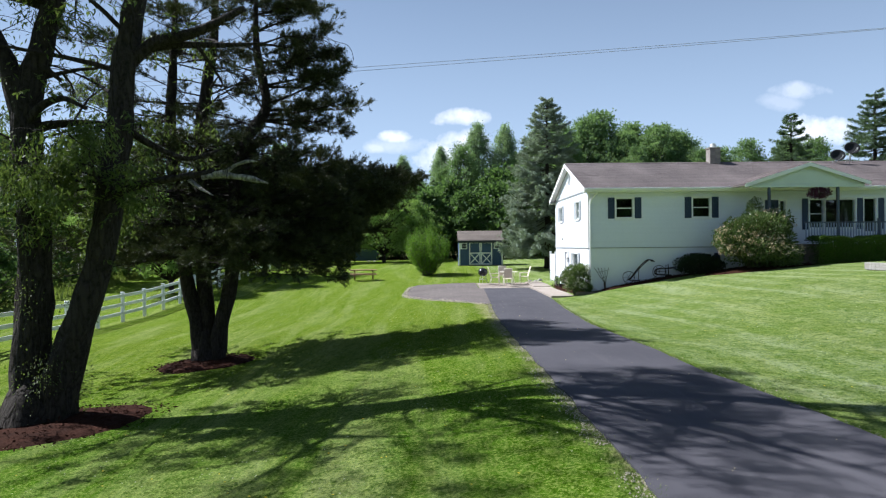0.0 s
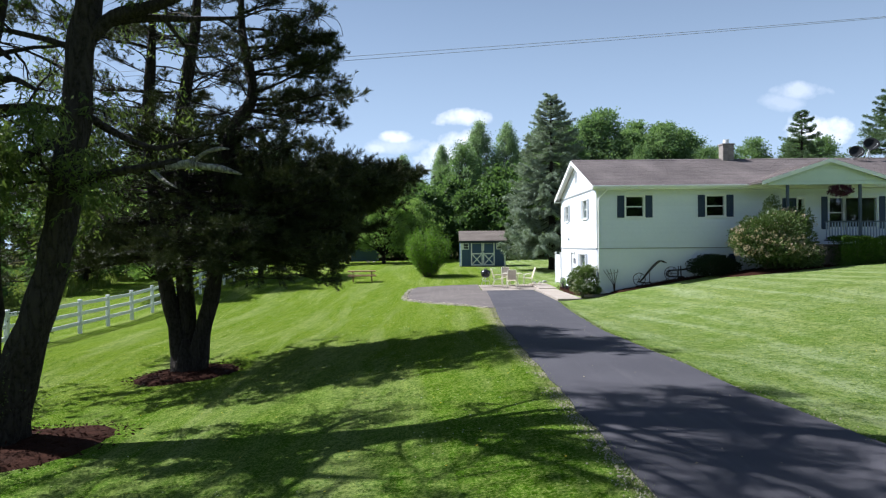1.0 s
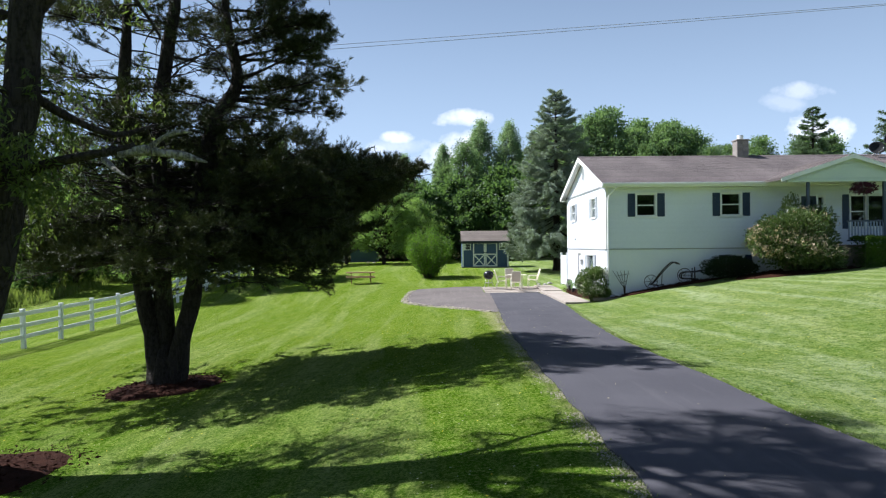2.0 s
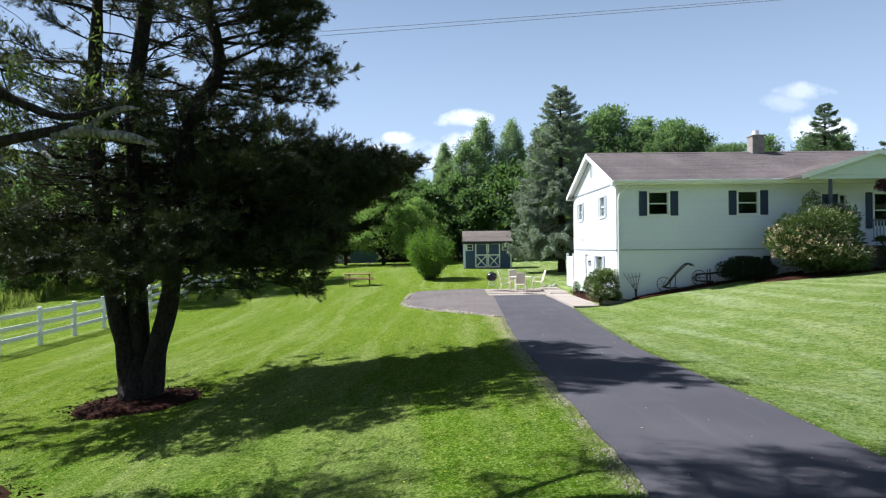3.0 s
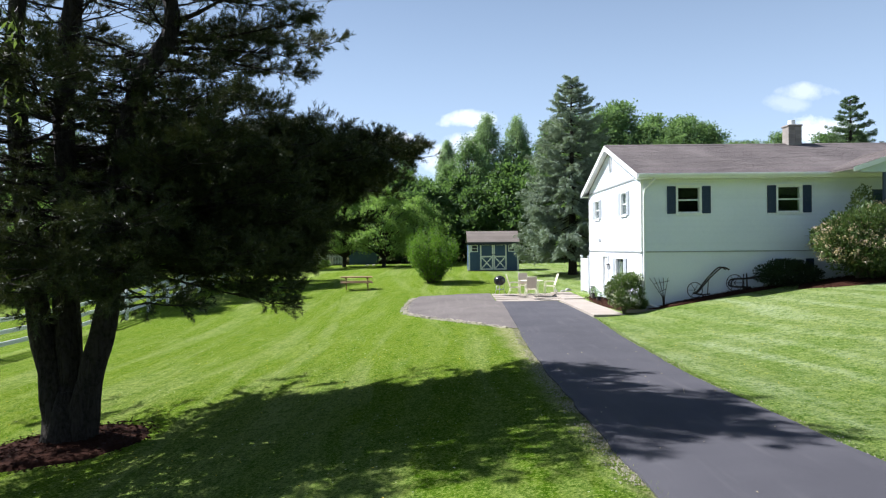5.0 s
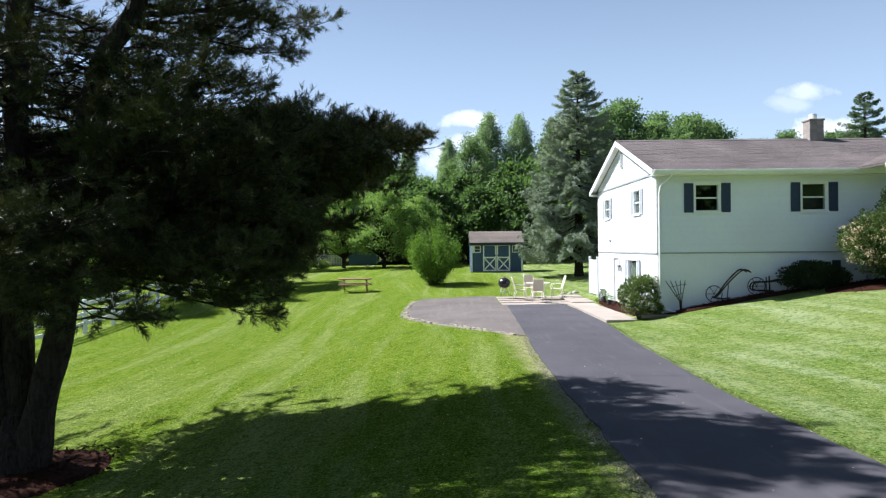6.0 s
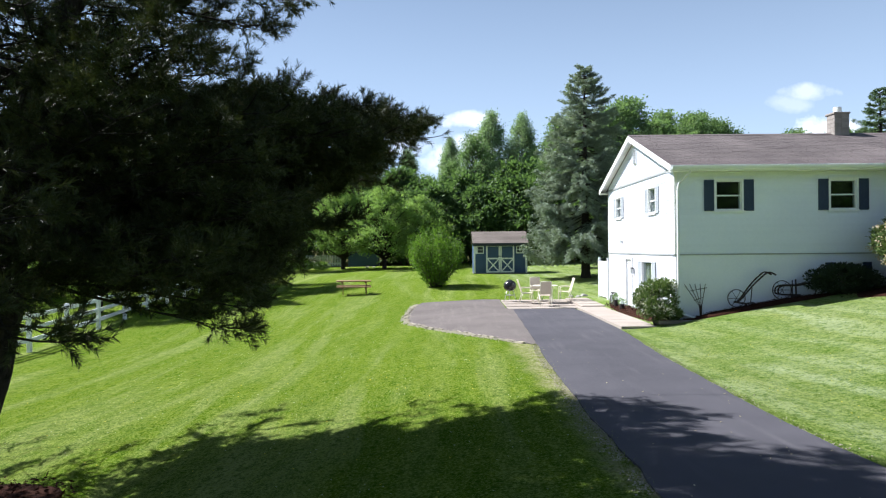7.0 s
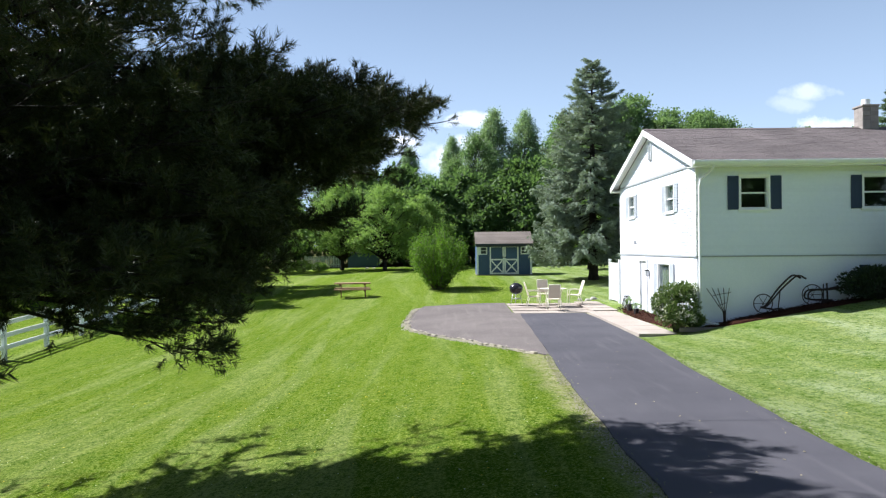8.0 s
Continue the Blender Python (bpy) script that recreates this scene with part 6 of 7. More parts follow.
for src, spots in (
    (POPLAR, [(8.7, 97, 80, 0.98), (4.0, 101, 190, 0.72), (11.6, 104, 20, 0.80), (0.0, 94, 250, 0.76), (-6.0, 96, 140, 0.74), (2.2, 93, 60, 0.62)]),
    (MAPLE, [(16.4, 94, 15, 0.96), (20.6, 95, 95, 1), (25.0, 94, 185, 0.98), (29.2, 94, 275, 0.95), (33.4, 95, 5, 0.92), (18.5, 100, 50, 1), (22.6, 97, 130, 1.05), (27.0, 99, 220, 1.02), (31.0, 97, 310, 1), (35.5, 101, 20, 0.95), (40.0, 98, 100, 0.85), (44.5, 100, 200, 0.9), (50, 98, 300, 0.9), (56, 101, 60, 0.95), (-14.5, 96, 140, 0.72), (-22, 92, 240, 0.8), (-30, 94, 330, 0.85), (-38, 90, 70, 0.9), (-47, 92, 170, 0.95), (-56, 88, 20, 0.95), (-60, 66, 40, 0.9), (-66, 42, 240, 0.95)]),
    (ASH, [(-2.6, 90, 70, 0.72), (-6.0, 92, 160, 0.72), (-10.0, 89, 250, 0.72), (0.3, 88, 340, 0.76), (12.2, 88, 30, 0.95), (16.6, 90, 110, 1.0), (24.5, 88, 210, 0.95), (34, 90, 280, 0.9), (-18, 84, 200, 0.7), (-26, 82, 100, 0.75), (-34, 80, 15, 0.8), (-44, 78, 300, 0.85), (-52, 60, 45, 0.85), (-56, 44, 145, 0.85), (-48, 72, 245, 0.9)]),
    # first row: unseen trees behind the camera, added to darken window reflections
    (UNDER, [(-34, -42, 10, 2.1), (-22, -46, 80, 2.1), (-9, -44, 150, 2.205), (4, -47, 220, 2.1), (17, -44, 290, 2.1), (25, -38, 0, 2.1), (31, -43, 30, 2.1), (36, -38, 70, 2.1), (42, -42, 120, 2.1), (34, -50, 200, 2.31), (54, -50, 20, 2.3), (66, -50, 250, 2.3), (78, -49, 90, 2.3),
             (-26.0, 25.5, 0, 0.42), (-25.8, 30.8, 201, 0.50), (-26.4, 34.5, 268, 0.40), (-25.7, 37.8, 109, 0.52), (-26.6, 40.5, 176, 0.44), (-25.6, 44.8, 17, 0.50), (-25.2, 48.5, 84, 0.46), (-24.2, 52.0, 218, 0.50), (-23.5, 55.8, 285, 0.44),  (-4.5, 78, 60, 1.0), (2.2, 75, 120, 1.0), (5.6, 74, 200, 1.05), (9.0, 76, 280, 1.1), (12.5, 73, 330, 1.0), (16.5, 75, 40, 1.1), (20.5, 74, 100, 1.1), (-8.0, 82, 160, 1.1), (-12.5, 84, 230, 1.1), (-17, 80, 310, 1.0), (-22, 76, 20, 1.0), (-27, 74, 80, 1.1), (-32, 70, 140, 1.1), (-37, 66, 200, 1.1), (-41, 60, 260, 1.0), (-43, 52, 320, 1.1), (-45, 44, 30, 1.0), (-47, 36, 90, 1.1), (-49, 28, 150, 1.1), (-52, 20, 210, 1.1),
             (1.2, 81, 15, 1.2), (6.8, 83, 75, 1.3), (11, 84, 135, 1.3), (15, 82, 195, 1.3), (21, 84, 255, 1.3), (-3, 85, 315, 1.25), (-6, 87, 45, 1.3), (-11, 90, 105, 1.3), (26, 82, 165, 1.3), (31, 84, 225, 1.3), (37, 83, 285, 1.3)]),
    (APPLE, [(-24.6, 47.6, 30, 0.95), (-13.9, 51.6, 140, 1.0), (-18, 52.5, 250, 1.15), (-16.0, 47.0, 20, 0.95), (-17.4, 42.4, 200, 0.9), (-10.2, 72, 100, 0.95), (-3.2, 71.5, 220, 0.85), (-15.2, 69, 300, 1.0), (9.6, 63, 20, 0.75), (-21, 64, 180, 1.05), (-26, 58, 60, 1.0)]),
):
    for x, y, turn, s in spots:
        copy_thing(src, standing(x, y, turn, s * rng.uniform(0.96, 1.04), rng.uniform(0.95, 1.06)))

# low flowering plants and stones before the far shed
for x, y, r, h in ((-13.3, 70.5, 0.8, 0.95), (-12.0, 71.2, 0.7, 0.7), (-14.6, 70.8, 0.7, 0.8)):
    shrub("garden_shrub", x, y, r, r * 0.8, h, 1500, 0.12, LEAF_C, "low garden shrub with white blossom under the trees", "shrub", bloom=WHITE_BLOOM, nb=40)
for k, (x, y, r) in enumerate(((-8.2, 74, 0.22), (-7.6, 74.3, 0.16), (5.2, 42.6, 0.14), (5.5, 42.9, 0.18), (4.9, 43.0, 0.12))):
    st = thing("stone", pose(x, y, gz_at(x, y)), "grey field stone lying on the grass", "stone", "loose stones")
    bm = bmesh.new()
    bmesh.ops.create_icosphere(bm, subdivisions=2, radius=r)
    for v in bm.verts:
        v.co *= 1 + 0.25 * noise.noise(v.co * 6 + Vector((k * 3.0, 0, 0)))
        v.co.z *= 0.7
    part("rock", bm, STONE, st)

# ---- the old pine: three stems from one foot ----
bx, by = TREE_B
bz = gz_at(bx, by)
pine = thing("pine_tree", pose(0, 0, 0), "dark old white pine with three stems from one foot", "tree")
STEMS = [
    ([(-7.42, 18.35, bz - 0.3), (-7.60, 18.40, 0.3), (-7.90, 18.50, 1.5), (-8.22, 18.7, 3.5), (-8.48, 18.9, 5.6), (-8.44, 18.95, 6.8), (-8.3, 18.9, 9.0), (-8.2, 18.9, 10.8)], [0.30, 0.215, 0.195, 0.175, 0.155, 0.13, 0.07, 0.02]),
    ([(-7.30, 18.42, bz - 0.3), (-7.36, 18.5, 0.4), (-7.50, 18.65, 1.5), (-7.62, 18.9, 3.5), (-7.67, 19.0, 5.5), (-7.42, 19.0, 7.4), (-7.28, 19.1, 8.6), (-7.2, 19.2, 11.8)], [0.32, 0.225, 0.205, 0.185, 0.165, 0.14, 0.11, 0.02]),
    ([(-7.15, 18.25, bz - 0.3), (-6.98, 18.28, 0.15), (-6.76, 18.35, 1.1), (-6.66, 18.5, 2.0), (-6.74, 18.8, 3.4), (-6.70, 19.0, 4.2), (-6.38, 19.1, 5.5), (-5.88, 19.15, 6.35), (-5.95, 19.2, 7.2), (-6.13, 19.2, 8.2), (-6.1, 19.2, 10.6)], [0.31, 0.225, 0.20, 0.19, 0.18, 0.17, 0.16, 0.145, 0.13, 0.10, 0.02]),
]
stem_paths = []
for pts, rad in STEMS:
    p, r = smooth_path(pts, rad, 5)
    bm = bmesh.new()
    tube(bm, p, r, 14, 0.25)
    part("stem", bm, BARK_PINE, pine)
    stem_paths.append((p, r))
bm = bmesh.new()
tube(bm, [(bx, by, bz - 0.3), (bx, by, bz + 0.1), (bx, by, bz + 0.55), (bx - 0.02, by, bz + 0.9)], [0.50, 0.38, 0.30, 0.15], 16, 0.3)
part("root_flare", bm, BARK_PINE, pine)

tufts, tdirs = [], []


def crown_edge(z):
    """How far the crown reaches towards the drive at a height."""
    return float(np.interp(z, [2.0, 2.75, 3.24, 3.75, 4.2, 4.6, 4.85, 5.45, 5.95, 6.4, 7.0, 8.0, 10.0, 12.0], [-3.5, -3.3, -3.1, -2.85, -2.2, -1.75, -4.1, -4.5, -3.75, -3.4, -3.4, -3.7, -4.8, -5.8]))


def pine_bough(p0, az, length, rise, r0, needles=1.0, bare=0.35, wander=0.08, lift=0.008):
    """One bough with forked side twigs; tufts of needles on its outer part."""
    if math.cos(az) > 0.12:
        edge_x = crown_edge(p0[2] + (rise + 4.5 * lift) * length * 0.7)
        length = min(length, max(1.2, (edge_x - p0[0]) / math.cos(az) - 0.35))
    d0 = Vector((math.cos(az), math.sin(az), rise))
    limbs = bmesh.new()
    main = limb_points(p0, d0, length, 8, lift if rise < 0.25 else -0.02, wander)
    share = 1.0
    while share > 0.3 and any(main[0].x + (q.x - main[0].x) * share > crown_edge(main[0].z + (q.z - main[0].z) * share) + 0.1 for q in main[3:]):
        share -= 0.05
    main = [main[0] + (q - main[0]) * share for q in main]
    tube(limbs, main, [max(0.006, 0.8 * r0 * (1 - k / 8.6) ** 1.3) for k in range(9)], 5)
    for k in range(2, 9):
        f = k / 8
        if f < bare * 0.6:
            continue
        for s in (-1, 1):
            if rng.random() < 0.12:
                continue
            base = main[k]
            ax = (main[k] - main[k - 1]).normalized()
            sd = ax.cross(Vector((0, 0, 1))).normalized() * s
            dirv = ax * rng.uniform(0.5, 0.9) + sd * rng.uniform(0.5, 1.0) + Vector((0, 0, rng.uniform(-0.12, 0.28)))
            L = min(1.45, length * rng.uniform(0.18, 0.36)) * (1.25 - 0.75 * f)
            tw = limb_points(base, dirv, L, 3, 0.03, 0.14)
            tube(limbs, tw, [0.014, 0.010, 0.007, 0.004], 4)
            m = int(rng.uniform(4.0, 7.0) * needles * (0.55 + L * 0.75) * (0.25 if f < bare else 1) * rng.choice((0.15, 0.8, 1.25, 1.9)))
            for _ in range(m):
                u = rng.uniform(0.12, 1.0) ** 0.6 * 2.999
                i = int(u)
                tufts.append(tw[i].lerp(tw[i + 1], u - i))
                tdirs.append((tw[i + 1] - tw[i]).normalized() + Vector((0, 0, 0.30)) + Vector((rng.normal(), rng.normal(), rng.normal() * 0.8)) * 0.55)
    for _ in range(int(4 * needles)):
        tufts.append(main[-1] + Vector((rng.normal(), rng.normal(), rng.normal())) * 0.05)
        tdirs.append((main[-1] - main[-2]).normalized() + Vector((rng.normal(), rng.normal(), rng.normal())) * 0.5)
    part("bough", limbs, BARK_PINE, pine)


def stem_at(k, z):
    p, r = stem_paths[k]
    j = min(range(len(p)), key=lambda i: abs(p[i][2] - z))
    return Vector(p[j]), r[j]


def reach_at(z):
    return float(np.interp(z, [1.6, 2.4, 3.4, 4.6, 5.4, 6.2, 7.2, 9.0, 10.5, 11.8], [2.4, 4.2, 4.9, 4.6, 3.2, 3.9, 3.9, 3.2, 2.0, 0.8]))


z = 2.1
k = 0
while z < 11.7:
    stem = k % 3
    p0, r = stem_at(stem, z)
    top = stem_paths[stem][0][-1][2]
    if z < top:
        outward = math.atan2(p0.y - by, p0.x - bx)
        for b in range(3 if z < 5 else 2):
            az = k * 2.399 + b * 2.2 + rng.normal() * 0.4
            L = reach_at(z) * rng.uniform(0.65, 1.08)
            thin = 1.3 if 5.2 < z < 6.8 else (1.8 if z > 6.8 else 1.0)
            if math.sin(az) < -0.55:
                L *= 0.62
                thin *= 0.55
            pine_bough(p0, az, L, rng.uniform(-0.05, 0.20) if z < 6 else rng.uniform(0.08, 0.35), max(0.02, r * 0.24), 1.25 * thin, 0.3 if z < 5 else 0.4, 0.15, 0.02)
    z += 0.125 if z < 5.2 else 0.17
    k += 1
# the large boughs that stand out from the crown
BIG = [(-7.2, 19.2, 4.50, 30, 6.9, 0.01, 0.11, 2.6), (-7.2, 19.2, 4.35, 24, 6.6, 0.01, 0.10, 2.6), (-6.8, 18.9, 3.2, 36, 5.7, 0.0, 0.09, 2.6), (-7.0, 19.2, 4.4, 40, 6.2, 0.04, 0.09, 2.4),
       (-7.0, 19.2, 3.9, 12, 5.2, 0.02, 0.08, 2.4), (-7.0, 19.2, 2.7, 30, 5.2, -0.02, 0.08, 2.4), (-5.9, 18.5, 6.2, 5, 3.2, 0.06, 0.07, 3.2),
       (-5.9, 18.5, 6.6, -18, 3.3, 0.12, 0.07, 3.2), (-5.9, 18.5, 6.4, 52, 3.8, 0.06, 0.07, 3.2), (-6.0, 18.5, 7.4, 10, 3.3, 0.2, 0.06, 3.2), (-6.0, 18.5, 8.2, 30, 3.2, 0.25, 0.06, 3.0),
       (-5.9, 19.0, 6.0, 28, 3.4, 0.03, 0.07, 3.2), (-5.9, 19.0, 6.1, -6, 2.9, 0.03, 0.06, 3.2), (-6.0, 19.0, 7.0, 34, 3.3, 0.08, 0.06, 3.0), (-6.0, 19.0, 7.0, -12, 3.0, 0.10, 0.06, 3.0), (-6.0, 19.0, 7.8, 0, 3.0, 0.10, 0.06, 3.0), (-6.0, 19.0, 8.4, -20, 2.8, 0.2, 0.05, 2.6), (-6.0, 19.0, 9.0, 15, 2.6, 0.2, 0.05, 2.6),
       (-7.3, 19.0, 7.2, 75, 2.8, 0.10, 0.06, 2.6), (-7.3, 19.0, 8.0, 110, 2.8, 0.15, 0.06, 2.4), (-8.4, 18.9, 6.6, 150, 3.0, 0.10, 0.06, 2.4), (-8.4, 18.9, 7.6, 200, 3.0, 0.15, 0.06, 2.4), (-8.4, 18.9, 6.0, 130, 3.2, 0.08, 0.06, 2.6),
       (-8.4, 18.9, 5.2, 172, 3.2, 0.55, 0.09, 0.7), (-8.4, 18.9, 3.2, 185, 4.6, 0.03, 0.08, 2.0), (-8.4, 18.9, 2.6, 215, 4.2, -0.03, 0.08, 2.0), (-8.0, 18.9, 2.4, 250, 3.2, -0.04, 0.07, 1.8),
       (-6.7, 18.5, 2.8, 300, 3.6, -0.06, 0.07, 2.0), (-6.7, 18.5, 2.5, 330, 3.8, -0.08, 0.07, 2.2), (-6.7, 18.5, 3.4, 345, 4.2, 0.0, 0.07, 2.2), (-7.6, 19.2, 2.6, 80, 4.6, 0.0, 0.08, 2.0),
       (-7.6, 19.2, 3.4, 110, 4.8, 0.02, 0.08, 2.0), (-6.7, 18.5, 2.9, 10, 4.4, -0.06, 0.07, 2.4), 
       (-8.2, 18.8, 3.0, 265, 3.4, -0.05, 0.06, 2.0), (-8.4, 18.9, 4.2, 225, 4.2, 0.02, 0.07, 2.0), (-8.4, 18.9, 2.3, 160, 4.2, -0.05, 0.07, 2.0), (-8.0, 19.1, 2.4, 130, 4.4, -0.04, 0.07, 2.0),
       # low boughs that hang towards the drive
       (-6.9, 18.4, 2.6, 285, 3.7, -0.08, 0.06, 2.4), (-6.9, 18.4, 2.5, 308, 3.5, -0.10, 0.06, 2.4), (-6.8, 18.4, 2.6, 328, 3.1, -0.10, 0.06, 2.4), (-6.8, 18.5, 2.5, 350, 2.8, -0.09, 0.06, 2.2),
       (-7.8, 18.6, 2.6, 262, 3.7, -0.07, 0.06, 2.2), (-8.3, 18.8, 2.7, 238, 4.0, -0.03, 0.06, 2.0), (-8.3, 18.8, 2.9, 200, 4.4, -0.02, 0.06, 2.0), (-6.8, 18.6, 2.9, 338, 3.5, -0.08, 0.06, 2.2)]
# the broad dark limb system towards the back and the drive, longest at its top
for k in range(17):
    f = k / 16
    BIG.append((-7.0, 19.2, 2.6 + 2.0 * f, 14 + (k * 11) % 24, 7.0, 0.0, 0.07, 3.8))
for k in range(9):
    BIG.append((-7.0, 19.2, 3.45 + 0.09 * k, 12 + (k * 7) % 29, 6.4, 0.02, 0.06, 3.8))
for k in range(7):
    BIG.append((-6.6, 19.1, 3.85 + 0.08 * k, 29 + (k * 5) % 14, 7.0, 0.005, 0.06, 4.2))
for k in range(5):
    BIG.append((-6.9, 18.8, 3.5 + 0.13 * k, 318 + (k * 13) % 31, 3.6 - 0.12 * (k % 3), 0.0, 0.05, 2.8))
for k in range(6):
    BIG.append((-7.0, 19.0, 2.75 + 0.10 * k, 8 + (k * 13) % 37, 4.6, 0.0, 0.06, 2.6))
for k in range(12):
    BIG.append((-7.4 + 0.25 * (k % 5), 19.1, 3.2 + 0.15 * k, 52 + (k * 17) % 50, 2.6, 0.02, 0.05, 2.6))
for k in range(8):
    BIG.append((-7.7 + 0.1 * k, 18.5, 2.35 + 0.05 * (k % 3), 228 + k * 11, 3.1, -0.065, 0.05, 2.3))
for k in range(7):
    BIG.append((-6.9, 18.6 + 0.1 * (k % 3), 2.30 + 0.06 * (k % 4), 345 + k * 9, 2.9, -0.07, 0.05, 2.5))
for k in range(14):
    BIG.append((-7.6 + 0.3 * (k % 4), 19.0, 3.0 + 0.24 * k, 62 + (k * 37) % 110, 2.7 - 0.04 * k, 0.03, 0.06, 2.6))
for k in range(4):
    BIG.append((-7.9 + 0.35 * (k % 4), 18.6, 4.7 + 0.17 * k, 244 + (k * 41) % 104, 3.0 + 0.2 * (k % 3), 0.05, 0.05, 2.3))
for k in range(14):
    BIG.append((-8.2 + 0.5 * (k % 4), 19.0, 2.7 + 0.19 * k, 66 + (k * 29) % 56, 2.6 + 0.25 * (k % 3), 0.02, 0.06, 3.4))
for px_, py_, pz_, az, L, rise, r, nd_ in BIG:
    p = min((stem_at(k, pz_)[0] for k in range(3)), key=lambda q: abs(q.x - px_ - 0.2))
    pine_bough(p, radians(az), L, rise, r, nd_, 0.2, 0.065, 0.003)
# shoots like bottle brushes: a bare stalk's length of twig, then needles all round it
at, al = np.array([tuple(v) for v in tufts]), unit(np.array([tuple(v) for v in tdirs]))
per = 34
n = len(at)
shoot = rng.uniform(0.16, 0.34, n)
A, D = np.repeat(at, per, 0), np.repeat(al, per, 0)
run = np.sqrt(rng.uniform(0.06, 1.0, n * per))
A = A + D * (run * np.repeat(shoot, per))[:, None]
ring = unit(np.cross(D, rng.normal(size=A.shape)))
nd_dir = unit(D * rng.uniform(0.55, 1.1, n * per)[:, None] + ring * 0.75)
side = unit(np.cross(nd_dir, rng.normal(size=A.shape)))
ln = rng.uniform(0.075, 0.125, len(A))[:, None]
wd = rng.uniform(0.0075, 0.0120, len(A))[:, None]
V = np.stack([A - side * wd * 0.5, A + side * wd * 0.5, A + nd_dir * ln], 1).reshape(-1, 3)
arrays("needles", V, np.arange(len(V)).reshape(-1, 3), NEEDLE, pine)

# ---- the old leaning tree: two trunks, wide sparse crown ----
ax, ay = TREE_A
az0 = gz_at(ax, ay)
old = thing("willow_tree", pose(0, 0, 0), "old furrowed two-trunked willow with sparse narrow leaves", "tree")
TR = [
    ([(-8.55, 12.3, az0 - 0.3), (-8.52, 12.3, 0.6), (-8.48, 12.3, 2.8), (-8.63, 12.35, 4.9), (-8.35, 12.4, 6.2), (-8.1, 12.4, 7.2), (-7.6, 12.5, 9.5), (-7.0, 12.6, 12.0), (-6.6, 12.6, 14.6)], [0.48, 0.33, 0.275, 0.245, 0.20, 0.18, 0.15, 0.11, 0.02]),
    ([(-8.2, 12.2, az0 - 0.3), (-7.98, 12.15, -0.1), (-7.57, 12.1, 1.16), (-7.15, 12.1, 2.5), (-6.86, 12.1, 4.4), (-6.70, 12.15, 5.9), (-6.52, 12.2, 7.0), (-6.0, 12.2, 9.6), (-5.2, 12.1, 12.2), (-4.8, 12.1, 14.4)], [0.48, 0.36, 0.265, 0.24, 0.215, 0.205, 0.19, 0.16, 0.11, 0.02]),
    ([(-8.60, 12.35, 4.7), (-8.85, 12.3, 5.6), (-9.3, 12.3, 6.6), (-10.2, 12.2, 8.3), (-11.0, 12.2, 10.5), (-11.4, 12.2, 12.5)], [0.22, 0.19, 0.17, 0.13, 0.08, 0.02]),
]
wpaths = []
for pts, rad in TR:
    p, r = smooth_path(pts, rad, 5)
    bm = bmesh.new()
    tube(bm, p, r, 16, 0.3)
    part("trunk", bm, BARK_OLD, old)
    wpaths.append((p, r))
bm = bmesh.new()
tube(bm, [(ax - 0.05, ay, az0 - 0.35), (ax, ay, az0 + 0.05), (ax, ay, az0 + 0.6), (ax - 0.02, ay + 0.05, az0 + 1.2)], [0.92, 0.70, 0.52, 0.10], 18, 0.35)
part("root_flare", bm, BARK_OLD, old)
wat, wal = [], []


def willow_limb(p0, d0, length, r0, depth, leaves=1.0, droop=-0.02, boughs=None):
    top_limb = boughs is None
    if top_limb:
        boughs = bmesh.new()
    main = limb_points(p0, d0, length, 7, droop, 0.16)
    tube(boughs, main, [max(0.005, r0 * (1 - k / 7.8)) for k in range(8)], 6 if r0 > 0.05 else 4)
    for k in range(2, 8):
        if depth > 0 and rng.random() < 0.85:
            ax_ = (main[k] - main[k - 1]).normalized()
            dirv = ax_ * 0.6 + Vector((rng.normal(), rng.normal(), rng.normal() * 0.6 + 0.15)).normalized() * 0.9
            willow_limb(main[k], dirv, length * rng.uniform(0.3, 0.5), min(r0 * 0.48, r0 * (1 - k / 7.8) * 0.75), depth - 1, leaves, droop - 0.04, boughs)
        if depth == 0:
            for _ in range(int(rng.poisson(9 * leaves))):
                u = rng.uniform(0, 1)
                q = main[k - 1].lerp(main[k], u)
                hang = rng.uniform(0, 0.35)
                wat.append(q + Vector((rng.normal() * 0.07, rng.normal() * 0.07, -hang)))
                wal.append(Vector((rng.normal() * 0.45, rng.normal() * 0.45, -0.55 + rng.normal() * 0.3)))
    if top_limb:
        part("limb", boughs, BARK_OLD, old)


def wl_at(k, z):
    p, r = wpaths[k]
    j = min(range(len(p)), key=lambda i: abs(p[i][2] - z))
    return Vector(p[j]), r[j]


for k in range(34):
    t_ = k % 3
    zt = (4.6 if t_ < 2 else 6.0) + (k / 34) * 8.6
    p0, r = wl_at(t_, zt)
    a = k * 2.399 + rng.normal() * 0.3
    L = 5.0 * (1.0 - 0.05 * (zt - 4.6)) * rng.uniform(0.7, 1.15)
    if math.cos(a) > 0.2 and zt < 9.8:
        L *= 0.55
    willow_limb(p0, Vector((math.cos(a), math.sin(a), rng.uniform(0.35, 0.9))), L, max(0.03, r * (0.26 if zt < 6.8 else 0.62)), 2, 0.38 if zt < 9.0 else 1.25)
# high limbs that reach out over the road side of the lawn
for k in range(11):
    zt = 7.0 + 0.55 * k
    p0, r = wl_at(k % 2, zt)
    a = radians(238 + (k * 37) % 100)
    willow_limb(p0, Vector((math.cos(a), math.sin(a), 0.55 + 0.25 * (k % 2))), 4.6, 0.085, 2, 0.42 if zt < 8.5 else 0.95)
